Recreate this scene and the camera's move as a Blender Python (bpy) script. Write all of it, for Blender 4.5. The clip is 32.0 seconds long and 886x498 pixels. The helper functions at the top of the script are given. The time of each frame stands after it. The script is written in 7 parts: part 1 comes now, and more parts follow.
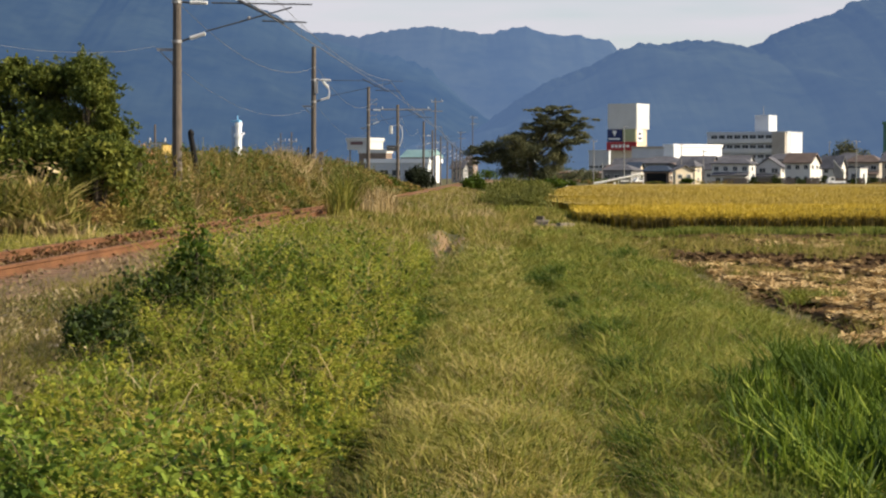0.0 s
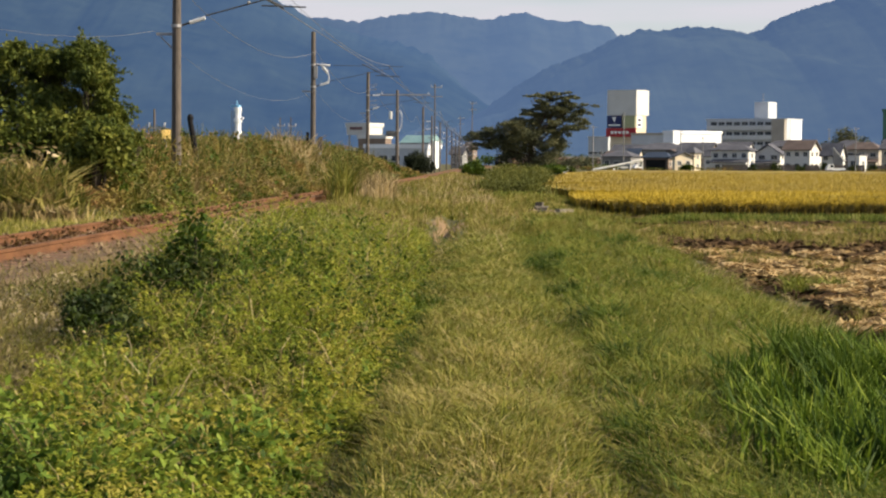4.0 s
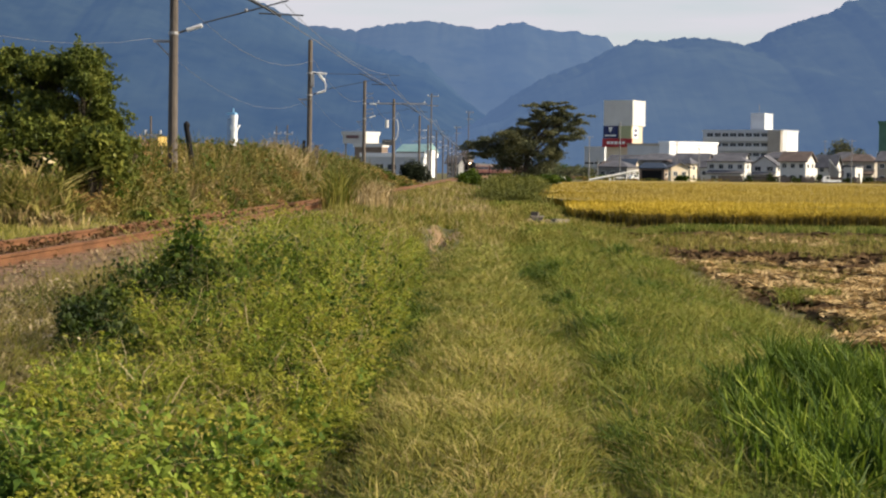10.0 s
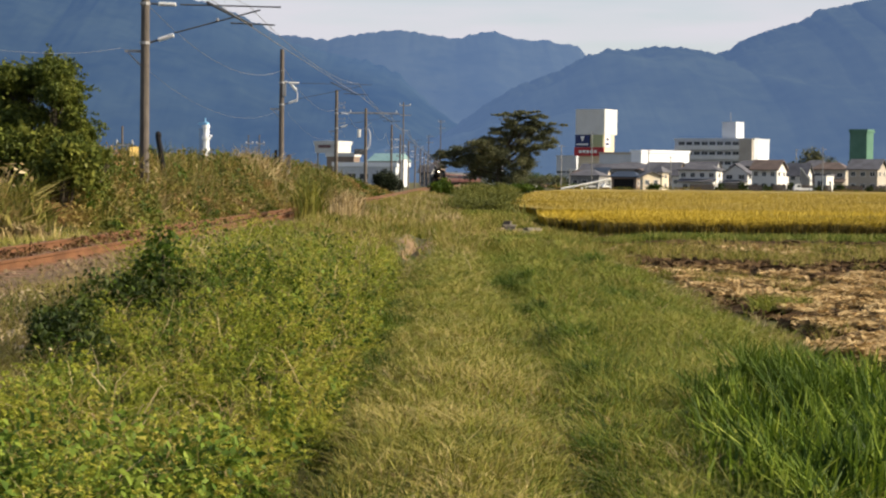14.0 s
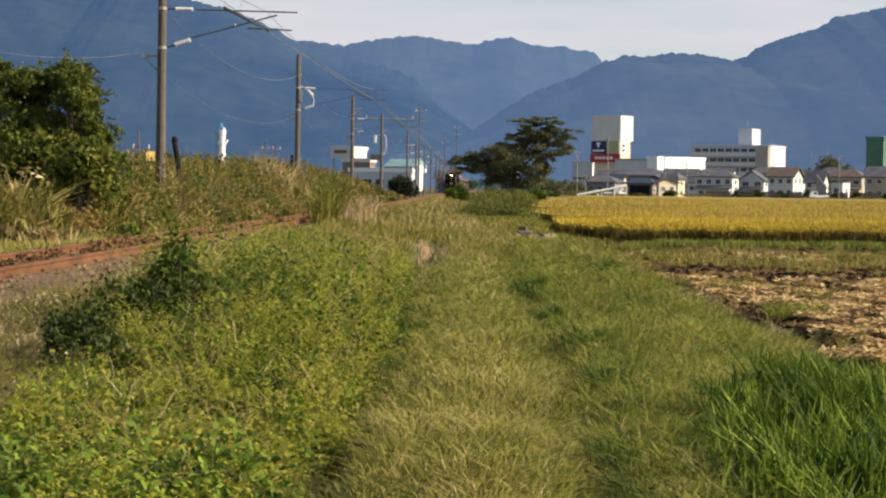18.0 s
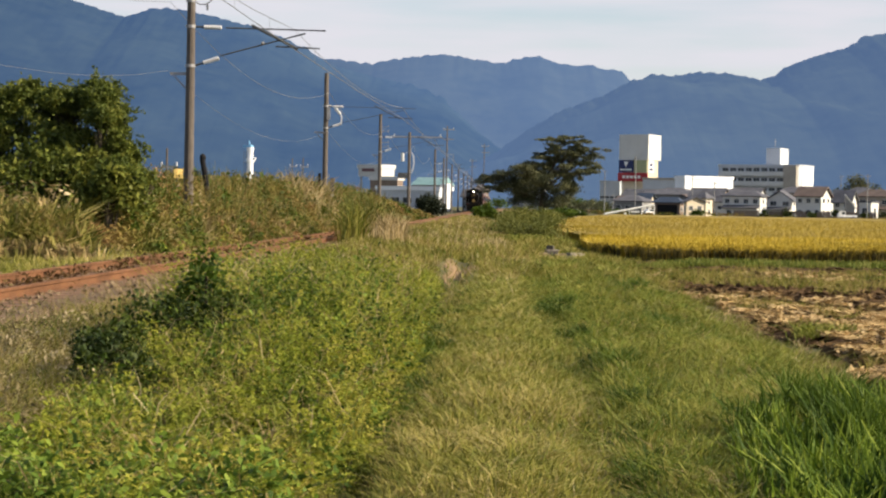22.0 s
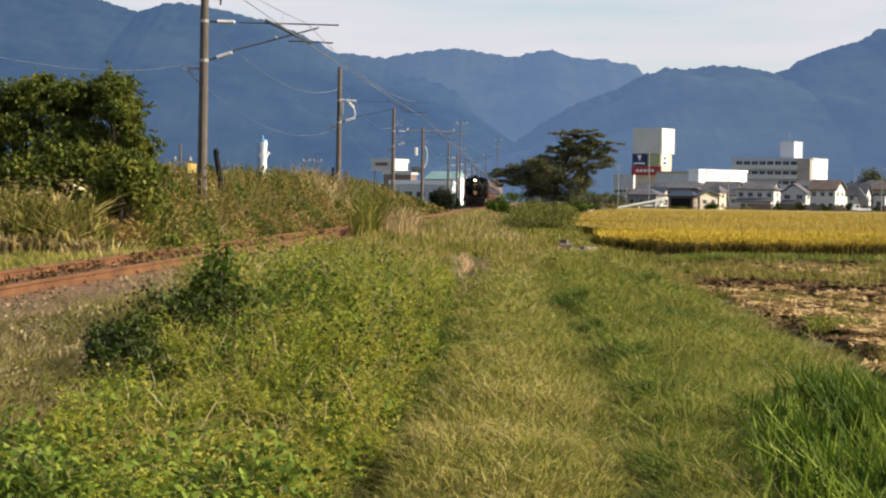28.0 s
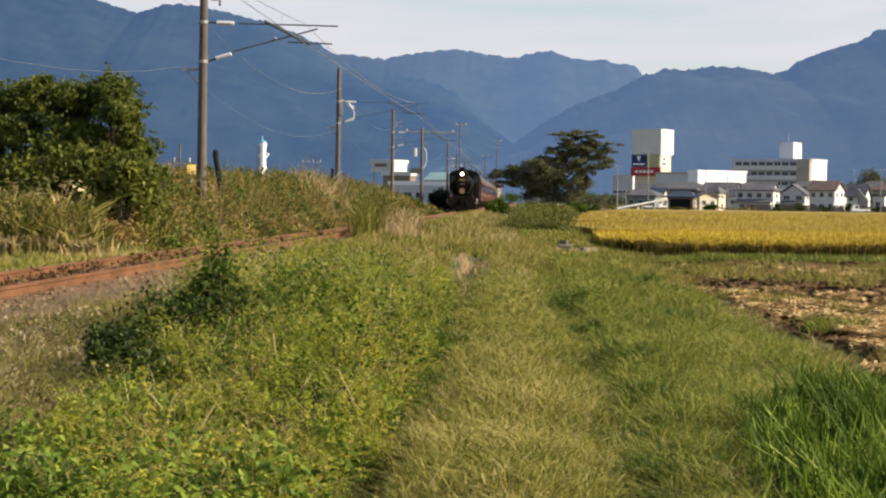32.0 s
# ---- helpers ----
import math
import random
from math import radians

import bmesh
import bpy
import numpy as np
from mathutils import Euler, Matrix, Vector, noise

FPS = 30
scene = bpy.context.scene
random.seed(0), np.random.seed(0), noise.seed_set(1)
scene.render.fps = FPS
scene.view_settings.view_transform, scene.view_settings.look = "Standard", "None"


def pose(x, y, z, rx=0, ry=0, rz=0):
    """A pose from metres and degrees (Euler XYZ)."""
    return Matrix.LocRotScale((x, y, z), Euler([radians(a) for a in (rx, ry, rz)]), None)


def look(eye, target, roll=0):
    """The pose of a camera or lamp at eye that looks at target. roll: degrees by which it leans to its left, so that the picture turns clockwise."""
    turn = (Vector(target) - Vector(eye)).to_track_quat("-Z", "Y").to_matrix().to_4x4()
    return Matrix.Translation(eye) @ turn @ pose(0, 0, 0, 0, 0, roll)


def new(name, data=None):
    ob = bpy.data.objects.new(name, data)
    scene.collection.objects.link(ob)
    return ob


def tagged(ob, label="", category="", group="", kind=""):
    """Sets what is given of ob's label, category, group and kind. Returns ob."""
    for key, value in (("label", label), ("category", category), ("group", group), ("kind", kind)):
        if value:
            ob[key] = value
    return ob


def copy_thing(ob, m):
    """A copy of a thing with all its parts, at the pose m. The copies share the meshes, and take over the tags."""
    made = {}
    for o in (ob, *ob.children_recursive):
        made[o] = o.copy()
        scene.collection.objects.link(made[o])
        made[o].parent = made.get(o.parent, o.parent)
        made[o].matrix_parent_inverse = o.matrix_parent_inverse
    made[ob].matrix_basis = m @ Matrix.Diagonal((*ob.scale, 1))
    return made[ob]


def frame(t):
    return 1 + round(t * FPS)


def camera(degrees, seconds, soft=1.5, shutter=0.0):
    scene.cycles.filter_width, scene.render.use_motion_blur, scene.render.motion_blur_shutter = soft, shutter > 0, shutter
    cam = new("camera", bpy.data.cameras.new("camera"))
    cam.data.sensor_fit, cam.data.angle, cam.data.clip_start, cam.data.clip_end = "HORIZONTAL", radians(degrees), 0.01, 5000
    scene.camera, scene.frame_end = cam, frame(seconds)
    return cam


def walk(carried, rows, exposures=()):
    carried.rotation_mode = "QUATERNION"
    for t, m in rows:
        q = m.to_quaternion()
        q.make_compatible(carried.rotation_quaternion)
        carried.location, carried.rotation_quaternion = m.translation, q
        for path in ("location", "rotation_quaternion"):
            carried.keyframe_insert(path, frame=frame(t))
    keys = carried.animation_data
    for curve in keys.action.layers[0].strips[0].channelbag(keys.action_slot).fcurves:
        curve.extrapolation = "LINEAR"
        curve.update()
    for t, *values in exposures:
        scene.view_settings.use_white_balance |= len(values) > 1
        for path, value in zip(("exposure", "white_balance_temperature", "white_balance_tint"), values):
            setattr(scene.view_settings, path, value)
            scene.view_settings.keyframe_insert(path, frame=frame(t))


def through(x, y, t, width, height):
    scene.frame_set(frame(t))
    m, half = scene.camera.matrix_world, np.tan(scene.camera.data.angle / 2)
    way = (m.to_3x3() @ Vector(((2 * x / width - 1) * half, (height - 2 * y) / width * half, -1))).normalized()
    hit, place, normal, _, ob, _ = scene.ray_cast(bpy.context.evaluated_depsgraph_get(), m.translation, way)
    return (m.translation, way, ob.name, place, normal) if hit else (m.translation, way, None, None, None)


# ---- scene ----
EYE = Vector((0.0, 0.0, 1.6))
cam = camera(25.0, 32.0, soft=2.2)

# seconds, degrees to the right, degrees up, lean: a camera held by hand on one spot
PATH = [
    (0, -0.000, -2.058, 0.10),
    (0.5, -0.029, -2.114, 0.13),
    (1, -0.057, -2.166, 0.13),
    (1.5, -0.103, -2.290, 0.15),
    (2, -0.039, -2.400, 0.30),
    (2.5, 0.060, -2.496, 0.25),
    (3, 0.172, -2.511, 0.27),
    (3.5, 0.043, -2.455, 0.29),
    (5.5, 0.094, -2.641, 0.46),
    (6, 0.010, -2.693, 0.57),
    (6.5, -0.020, -2.659, 0.64),
    (7, 0.027, -2.487, 0.71),
    (7.5, -0.273, -2.472, 0.70),
    (8, -0.393, -2.494, 0.81),
    (8.5, -0.268, -2.390, 0.82),
    (9, -0.313, -2.453, 0.79),
    (9.5, -0.055, -2.362, 0.77),
    (10, 0.156, -2.209, 0.73),
    (10.5, 0.336, -1.841, 0.81),
    (11, 0.490, -1.679, 0.65),
    (11.5, 0.657, -1.863, 0.53),
    (12, 0.642, -2.072, 0.33),
    (12.5, 0.596, -2.068, 0.28),
    (13, 0.655, -2.279, 0.44),
    (13.5, 0.795, -2.159, 0.44),
    (14, 0.943, -1.936, 0.57),
    (14.5, 1.164, -1.788, 0.69),
    (16.5, 0.653, -1.831, 0.91),
    (17, 0.625, -1.873, 0.78),
    (17.5, 0.608, -1.806, 0.73),
    (18, 0.495, -1.776, 0.79),
    (18.5, 0.391, -1.642, 0.85),
    (19, 0.286, -1.539, 0.89),
    (19.5, 0.134, -1.473, 0.86),
    (20, -0.033, -1.326, 0.86),
    (20.5, -0.152, -1.230, 0.91),
    (21, -0.303, -1.142, 0.94),
    (21.5, -0.259, -1.167, 0.93),
    (22, -0.290, -1.260, 0.99),
    (22.5, -0.474, -1.329, 1.05),
    (23, -0.661, -1.240, 1.19),
    (23.5, -0.597, -1.179, 1.22),
    (24, -0.717, -1.259, 1.11),
    (24.5, -0.709, -1.242, 1.01),
    (25, -0.653, -1.301, 1.12),
    (25.5, -0.494, -1.427, 1.14),
    (27.5, -0.560, -1.463, 0.89),
    (28, -0.677, -1.436, 0.87),
    (28.5, -0.760, -1.395, 0.85),
    (29, -0.695, -1.398, 0.88),
    (29.5, -0.734, -1.362, 0.86),
    (30, -0.654, -1.388, 0.85),
    (30.5, -0.737, -1.379, 0.94),
    (31, -0.784, -1.364, 0.89),
    (31.5, -0.705, -1.317, 0.89),
    (32, -0.659, -1.408, 0.84),
]


def aim(right, up, lean):
    a, b = radians(right), radians(up)
    return look(EYE, EYE + Vector((math.sin(a) * math.cos(b), math.cos(a) * math.cos(b), math.sin(b))), lean)


walk(cam, [(t, aim(a, b, c)) for t, a, b, c in PATH], [(0, 0.54), (10, 0.55), (14, 0.57), (18, 0.55), (19.2, 0.66), (32, 0.65)])

# ---- light ----
SUN = Vector((0.84, -0.20, 0.51)).normalized()
world = bpy.data.worlds.new("world")
scene.world = world
world.use_nodes = True
wn = world.node_tree
sky = wn.nodes.new("ShaderNodeTexSky")
sky.sky_type = "NISHITA"
sky.sun_disc = False
sky.sun_elevation = math.asin(SUN.z)
sky.sun_rotation = math.atan2(SUN.x, SUN.y)
sky.air_density, sky.dust_density, sky.ozone_density = 1.0, 0.6, 1.4
# thin streaks of high cloud over the blue
coord = wn.nodes.new("ShaderNodeTexCoord")
stretch = wn.nodes.new("ShaderNodeMapping")
stretch.inputs["Scale"].default_value = (5.0, 5.0, 42.0)
cloud = wn.nodes.new("ShaderNodeTexNoise")
cloud.inputs["Scale"].default_value, cloud.inputs["Detail"].default_value = 1.3, 6.0
veil = wn.nodes.new("ShaderNodeMapRange")
veil.inputs["From Min"].default_value, veil.inputs["From Max"].default_value = 0.38, 0.66
veil.inputs["To Min"].default_value, veil.inputs["To Max"].default_value = 0.38, 0.97
mixc = wn.nodes.new("ShaderNodeMix")
mixc.data_type = "RGBA"
mixc.inputs["B"].default_value = (5.55, 5.45, 5.9, 1)
# the veil thins out towards the zenith
apart = wn.nodes.new("ShaderNodeSeparateXYZ")
fade = wn.nodes.new("ShaderNodeMapRange")
fade.inputs["From Min"].default_value, fade.inputs["From Max"].default_value = 0.08, 0.55
fade.inputs["To Min"].default_value, fade.inputs["To Max"].default_value = 1.0, 0.12
both = wn.nodes.new("ShaderNodeMath")
both.operation = "MULTIPLY"
wn.links.new(coord.outputs["Generated"], apart.inputs[0])
wn.links.new(apart.outputs["Z"], fade.inputs["Value"])
wn.links.new(fade.outputs["Result"], both.inputs[1])
for a, b in ((coord.outputs["Generated"], stretch.inputs["Vector"]), (stretch.outputs["Vector"], cloud.inputs["Vector"]),
             (cloud.outputs["Fac"], veil.inputs["Value"]), (veil.outputs["Result"], both.inputs[0]), (both.outputs[0], mixc.inputs["Factor"]),
             (sky.outputs["Color"], mixc.inputs["A"]), (mixc.outputs["Result"], wn.nodes["Background"].inputs["Color"])):
    wn.links.new(a, b)
wn.nodes["Background"].inputs["Strength"].default_value = 0.088
sun = new("sun", bpy.data.lights.new("sun", "SUN"))
sun.data.energy, sun.data.angle, sun.data.color = 5.8, radians(0.6), (1.0, 0.86, 0.64)
sun.matrix_world = look(SUN * 60, (0, 0, 0))

# ---- materials ----
def nodes_of(name):
    m = bpy.data.materials.new(name)
    m.use_nodes = True
    t = m.node_tree
    return m, t, t.nodes["Principled BSDF"], t.nodes["Material Output"]


def ramp(t, colours):
    r = t.nodes.new("ShaderNodeValToRGB")
    e = r.color_ramp.elements
    while len(e) < len(colours):
        e.new(0.5)
    for i, c in enumerate(colours):
        e[i].position = c[0]
        e[i].color = (*c[1:], 1)
    return r


def noise_node(t, scale, detail=4.0, vec=None):
    n = t.nodes.new("ShaderNodeTexNoise")
    n.inputs["Scale"].default_value, n.inputs["Detail"].default_value = scale, detail
    if vec is not None:
        t.links.new(vec, n.inputs["Vector"])
    return n


def surface(name, c1, c2, scale=3.0, fine=30.0, rough=0.8, metal=0.0, bump=0.3, stretch=(1, 1, 1), c3=None, spec=0.3):
    """Two or three colours mixed by noise at two scales, with a fine relief."""
    m, t, p, o = nodes_of(name)
    co = t.nodes.new("ShaderNodeTexCoord")
    mp = t.nodes.new("ShaderNodeMapping")
    mp.inputs["Scale"].default_value = stretch
    t.links.new(co.outputs["Object"], mp.inputs["Vector"])
    n1 = noise_node(t, scale, 5.0, mp.outputs["Vector"])
    n2 = noise_node(t, fine, 4.0, mp.outputs["Vector"])
    mx = t.nodes.new("ShaderNodeMath")
    mx.operation = "MULTIPLY_ADD"
    mx.inputs[1].default_value, mx.inputs[2].default_value = 0.45, 0.0
    t.links.new(n2.outputs["Fac"], mx.inputs[0])
    ad = t.nodes.new("ShaderNodeMath")
    ad.operation = "MULTIPLY_ADD"
    ad.inputs[1].default_value = 0.75
    t.links.new(n1.outputs["Fac"], ad.inputs[0])
    t.links.new(mx.outputs[0], ad.inputs[2])
    cols = [(0.38, *c1), (0.78, *c2)] if c3 is None else [(0.36, *c1), (0.58, *c2), (0.78, *c3)]
    r = ramp(t, cols)
    t.links.new(ad.outputs[0], r.inputs["Fac"])
    t.links.new(r.outputs["Color"], p.inputs["Base Color"])
    p.inputs["Roughness"].default_value, p.inputs["Metallic"].default_value = rough, metal
    p.inputs["Specular IOR Level"].default_value = spec
    if bump:
        b = t.nodes.new("ShaderNodeBump")
        b.inputs["Strength"].default_value, b.inputs["Distance"].default_value = bump, 0.02
        t.links.new(n2.outputs["Fac"], b.inputs["Height"])
        t.links.new(b.outputs["Normal"], p.inputs["Normal"])
    return m


def leafy(name, colours, patch=0.6, spread=0.55, through=0.3, rough=0.58, gloss=0.17, swing=1.5):
    """Leaves and blades: each island has a shade of its own, within patches over the ground."""
    m, t, p, o = nodes_of(name)
    geo = t.nodes.new("ShaderNodeNewGeometry")
    n = noise_node(t, patch, 3.0, geo.outputs["Position"])
    a = t.nodes.new("ShaderNodeMath")
    a.operation = "MULTIPLY_ADD"
    a.inputs[1].default_value = spread
    t.links.new(geo.outputs["Random Per Island"], a.inputs[0])
    b = t.nodes.new("ShaderNodeMath")
    b.operation = "MULTIPLY_ADD"
    b.inputs[1].default_value, b.inputs[2].default_value = swing, 0.5 - swing / 2 - spread / 2
    t.links.new(n.outputs["Fac"], b.inputs[0])
    t.links.new(b.outputs[0], a.inputs[2])
    k = len(colours)
    r = ramp(t, [(0.12 + 0.76 * i / (k - 1), *c) for i, c in enumerate(colours)])
    t.links.new(a.outputs[0], r.inputs["Fac"])
    t.links.new(r.outputs["Color"], p.inputs["Base Color"])
    p.inputs["Roughness"].default_value = rough
    p.inputs["Specular IOR Level"].default_value = gloss
    tr = t.nodes.new("ShaderNodeBsdfTranslucent")
    t.links.new(r.outputs["Color"], tr.inputs["Color"])
    mix = t.nodes.new("ShaderNodeMixShader")
    mix.inputs["Fac"].default_value = through
    t.links.new(p.outputs[0], mix.inputs[1])
    t.links.new(tr.outputs[0], mix.inputs[2])
    t.links.new(mix.outputs[0], o.inputs["Surface"])
    return m


def plain(name, c, rough=0.5, metal=0.0, glow=0.0, vary=0.12, scale=1.5):
    d = tuple(max(0.0, v * (1 - vary)) for v in c)
    e = tuple(min(1.0, v * (1 + vary)) for v in c)
    m = surface(name, d, e, scale, 18.0, rough, metal, 0.08)
    if glow:
        p = m.node_tree.nodes["Principled BSDF"]
        p.inputs["Emission Color"].default_value = (*c, 1)
        p.inputs["Emission Strength"].default_value = glow
    return m


M = {}
M["soil"] = surface("soil_and_sward", (0.04, 0.033, 0.015), (0.085, 0.08, 0.026), 0.35, 6.0, 0.95, 0, 0.6, c3=(0.13, 0.11, 0.045))
M["mud"] = surface("field_mud", (0.022, 0.014, 0.008), (0.06, 0.037, 0.020), 0.8, 7.0, 1.0, 0, 1.0, c3=(0.14, 0.092, 0.045), spec=0.05)
M["bare"] = surface("bare_earth", (0.12, 0.08, 0.042), (0.29, 0.19, 0.10), 2.6, 14.0, 0.95, 0, 0.6)
M["rustweed"] = leafy("rust_brown_weeds", [(0.05, 0.028, 0.012), (0.11, 0.06, 0.025), (0.16, 0.11, 0.04)], 2.0, 0.5)
M["ballast"] = surface("ballast_bed", (0.08, 0.05, 0.03), (0.17, 0.11, 0.066), 1.2, 14.0, 0.95, 0, 1.0)
M["stone"] = surface("ballast_stone", (0.115, 0.078, 0.047), (0.27, 0.20, 0.125), 2.0, 12.0, 0.9, 0, 0.5)
M["palestone"] = surface("pale_stone", (0.15, 0.125, 0.10), (0.34, 0.30, 0.26), 3.0, 14.0, 0.9, 0, 0.4)
M["rust"] = surface("rusty_steel", (0.09, 0.04, 0.018), (0.20, 0.092, 0.042), 2.0, 25.0, 0.8, 0.1, 0.4)
M["sleeper"] = surface("rusty_sleeper", (0.13, 0.07, 0.045), (0.27, 0.15, 0.09), 2.0, 18.0, 0.9, 0, 0.5)
M["concrete"] = surface("weathered_concrete", (0.068, 0.058, 0.051), (0.14, 0.119, 0.104), 1.0, 14.0, 0.85, 0, 0.3, (1, 1, 0.25))
M["steel"] = surface("galvanised_steel", (0.20, 0.20, 0.21), (0.34, 0.34, 0.35), 2.0, 30.0, 0.55, 0.5, 0.1)
M["darksteel"] = surface("dark_steel", (0.05, 0.055, 0.06), (0.10, 0.105, 0.115), 2.0, 30.0, 0.55, 0.4, 0.1)
M["porcelain"] = plain("white_porcelain", (0.52, 0.53, 0.54), 0.35)
M["wire"] = plain("copper_wire", (0.2, 0.205, 0.215), 0.6, 0.3)
M["bark"] = surface("bark", (0.03, 0.022, 0.016), (0.075, 0.058, 0.042), 3.0, 20.0, 0.95, 0, 0.8, (1, 1, 0.3))
M["blade"] = leafy("path_grass", [(0.12, 0.132, 0.020), (0.215, 0.21, 0.034), (0.325, 0.285, 0.066), (0.48, 0.39, 0.155)], 0.5, 0.75)
M["lush"] = leafy("lush_grass", [(0.067, 0.096, 0.013), (0.14, 0.17, 0.023), (0.232, 0.24, 0.040), (0.375, 0.322, 0.095)], 0.9, 0.6)
M["meadow"] = leafy("meadow_grass", [(0.08, 0.10, 0.014), (0.16, 0.165, 0.024), (0.26, 0.225, 0.05), (0.40, 0.30, 0.12)], 0.25, 0.6)
M["tall"] = leafy("tall_grass", [(0.032, 0.064, 0.008), (0.085, 0.138, 0.013), (0.175, 0.235, 0.022), (0.33, 0.37, 0.065)], 1.6, 0.7, 0.3)
# grass green darkened to stand for shaded hollows and flanks
M["shade"] = leafy("shade_dark_tuft_grass", [(0.025, 0.05, 0.007), (0.055, 0.095, 0.011), (0.12, 0.17, 0.02)], 1.0, 0.6, 0.3)
M["rutgrass"] = leafy("rut_grass", [(0.04, 0.06, 0.011), (0.09, 0.11, 0.02), (0.18, 0.165, 0.04), (0.30, 0.23, 0.09)], 0.9, 0.6)
M["dry"] = leafy("dry_grass", [(0.18, 0.135, 0.05), (0.30, 0.22, 0.10), (0.44, 0.33, 0.17), (0.56, 0.45, 0.27)], 0.8, 0.7)
M["weed"] = leafy("weed_leaves", [(0.075, 0.115, 0.016), (0.25, 0.292, 0.032), (0.37, 0.37, 0.052), (0.42, 0.36, 0.085)], 1.9, 0.24, 0.4, swing=2.2)
M["broadleaf"] = leafy("broad_weed_leaves", [(0.042, 0.08, 0.012), (0.12, 0.185, 0.024), (0.225, 0.285, 0.04)], 2.2, 0.3, 0.3, swing=2.4)
M["weedyellow"] = leafy("yellowing_leaves", [(0.17, 0.185, 0.02), (0.27, 0.265, 0.032), (0.36, 0.30, 0.055), (0.33, 0.19, 0.07)], 2.5, 0.6, 0.35)
# leaf green darkened for the self-shaded side of the near bushes
M["shadebush"] = leafy("shade_dark_bush_leaves", [(0.012, 0.022, 0.005), (0.03, 0.048, 0.008), (0.075, 0.098, 0.015)], 1.2, 0.7)
M["bushleaf"] = leafy("bush_leaves", [(0.022, 0.045, 0.006), (0.055, 0.092, 0.009), (0.115, 0.155, 0.016)], 1.2, 0.4)
M["bank"] = leafy("bank_weeds", [(0.042, 0.062, 0.012), (0.11, 0.118, 0.02), (0.225, 0.17, 0.046), (0.36, 0.205, 0.095)], 0.45, 0.12, swing=2.0)
M["bankgrass"] = leafy("bank_grass", [(0.05, 0.068, 0.013), (0.105, 0.115, 0.02), (0.19, 0.165, 0.04), (0.31, 0.205, 0.085)], 0.7, 0.5, swing=1.8)
M["treeleaf"] = leafy("tree_leaves", [(0.04, 0.06, 0.013), (0.115, 0.14, 0.025), (0.25, 0.255, 0.05)], 1.1, 0.45, 0.36)
M["pine"] = leafy("dark_tree_leaves", [(0.048, 0.058, 0.034), (0.098, 0.106, 0.054), (0.18, 0.172, 0.08)], 0.3, 0.6, 0.28)
M["evergreen"] = leafy("evergreen_leaves", [(0.010, 0.016, 0.008), (0.022, 0.03, 0.014), (0.045, 0.05, 0.022)], 0.5, 0.6, 0.1)
M["withered"] = leafy("withered_weeds", [(0.085, 0.068, 0.03), (0.17, 0.14, 0.062), (0.29, 0.23, 0.12), (0.43, 0.35, 0.22)], 1.5, 0.7, 0.2)
M["olive_weeds"] = leafy("olive_weeds", [(0.06, 0.072, 0.016), (0.12, 0.128, 0.026), (0.20, 0.185, 0.045)], 0.5, 0.4)
M["bundgrass"] = leafy("bund_grass", [(0.05, 0.075, 0.012), (0.105, 0.14, 0.02), (0.18, 0.205, 0.034), (0.28, 0.25, 0.07)], 1.2, 0.6)
# brown-green of the stems, deepened for the shade at the paddy's foot
M["ricestem"] = leafy("rice_stems", [(0.05, 0.042, 0.012), (0.10, 0.08, 0.02), (0.18, 0.135, 0.03)], 0.8, 0.6, 0.2)
M["reed"] = leafy("reed_leaves", [(0.065, 0.082, 0.015), (0.15, 0.155, 0.031), (0.27, 0.235, 0.065), (0.42, 0.32, 0.135)], 1.6, 0.65, 0.3)
M["rice"] = leafy("ripe_rice", [(0.20, 0.155, 0.038), (0.335, 0.25, 0.03), (0.50, 0.36, 0.036), (0.46, 0.335, 0.045)], 0.10, 0.4, 0.25)
# rice in a browner tone that stands for ears with less sun
M["dimrice"] = leafy("dim_lit_rice", [(0.23, 0.175, 0.045), (0.33, 0.245, 0.045), (0.43, 0.315, 0.05)], 0.10, 0.15, 0.25)
M["straw"] = leafy("cut_straw", [(0.28, 0.185, 0.08), (0.50, 0.355, 0.165), (0.70, 0.53, 0.29)], 1.2, 0.5, 0.15)
M["straggle"] = leafy("straggling_grass", [(0.085, 0.085, 0.02), (0.16, 0.135, 0.042), (0.27, 0.205, 0.09), (0.42, 0.32, 0.17)], 0.8, 0.7)

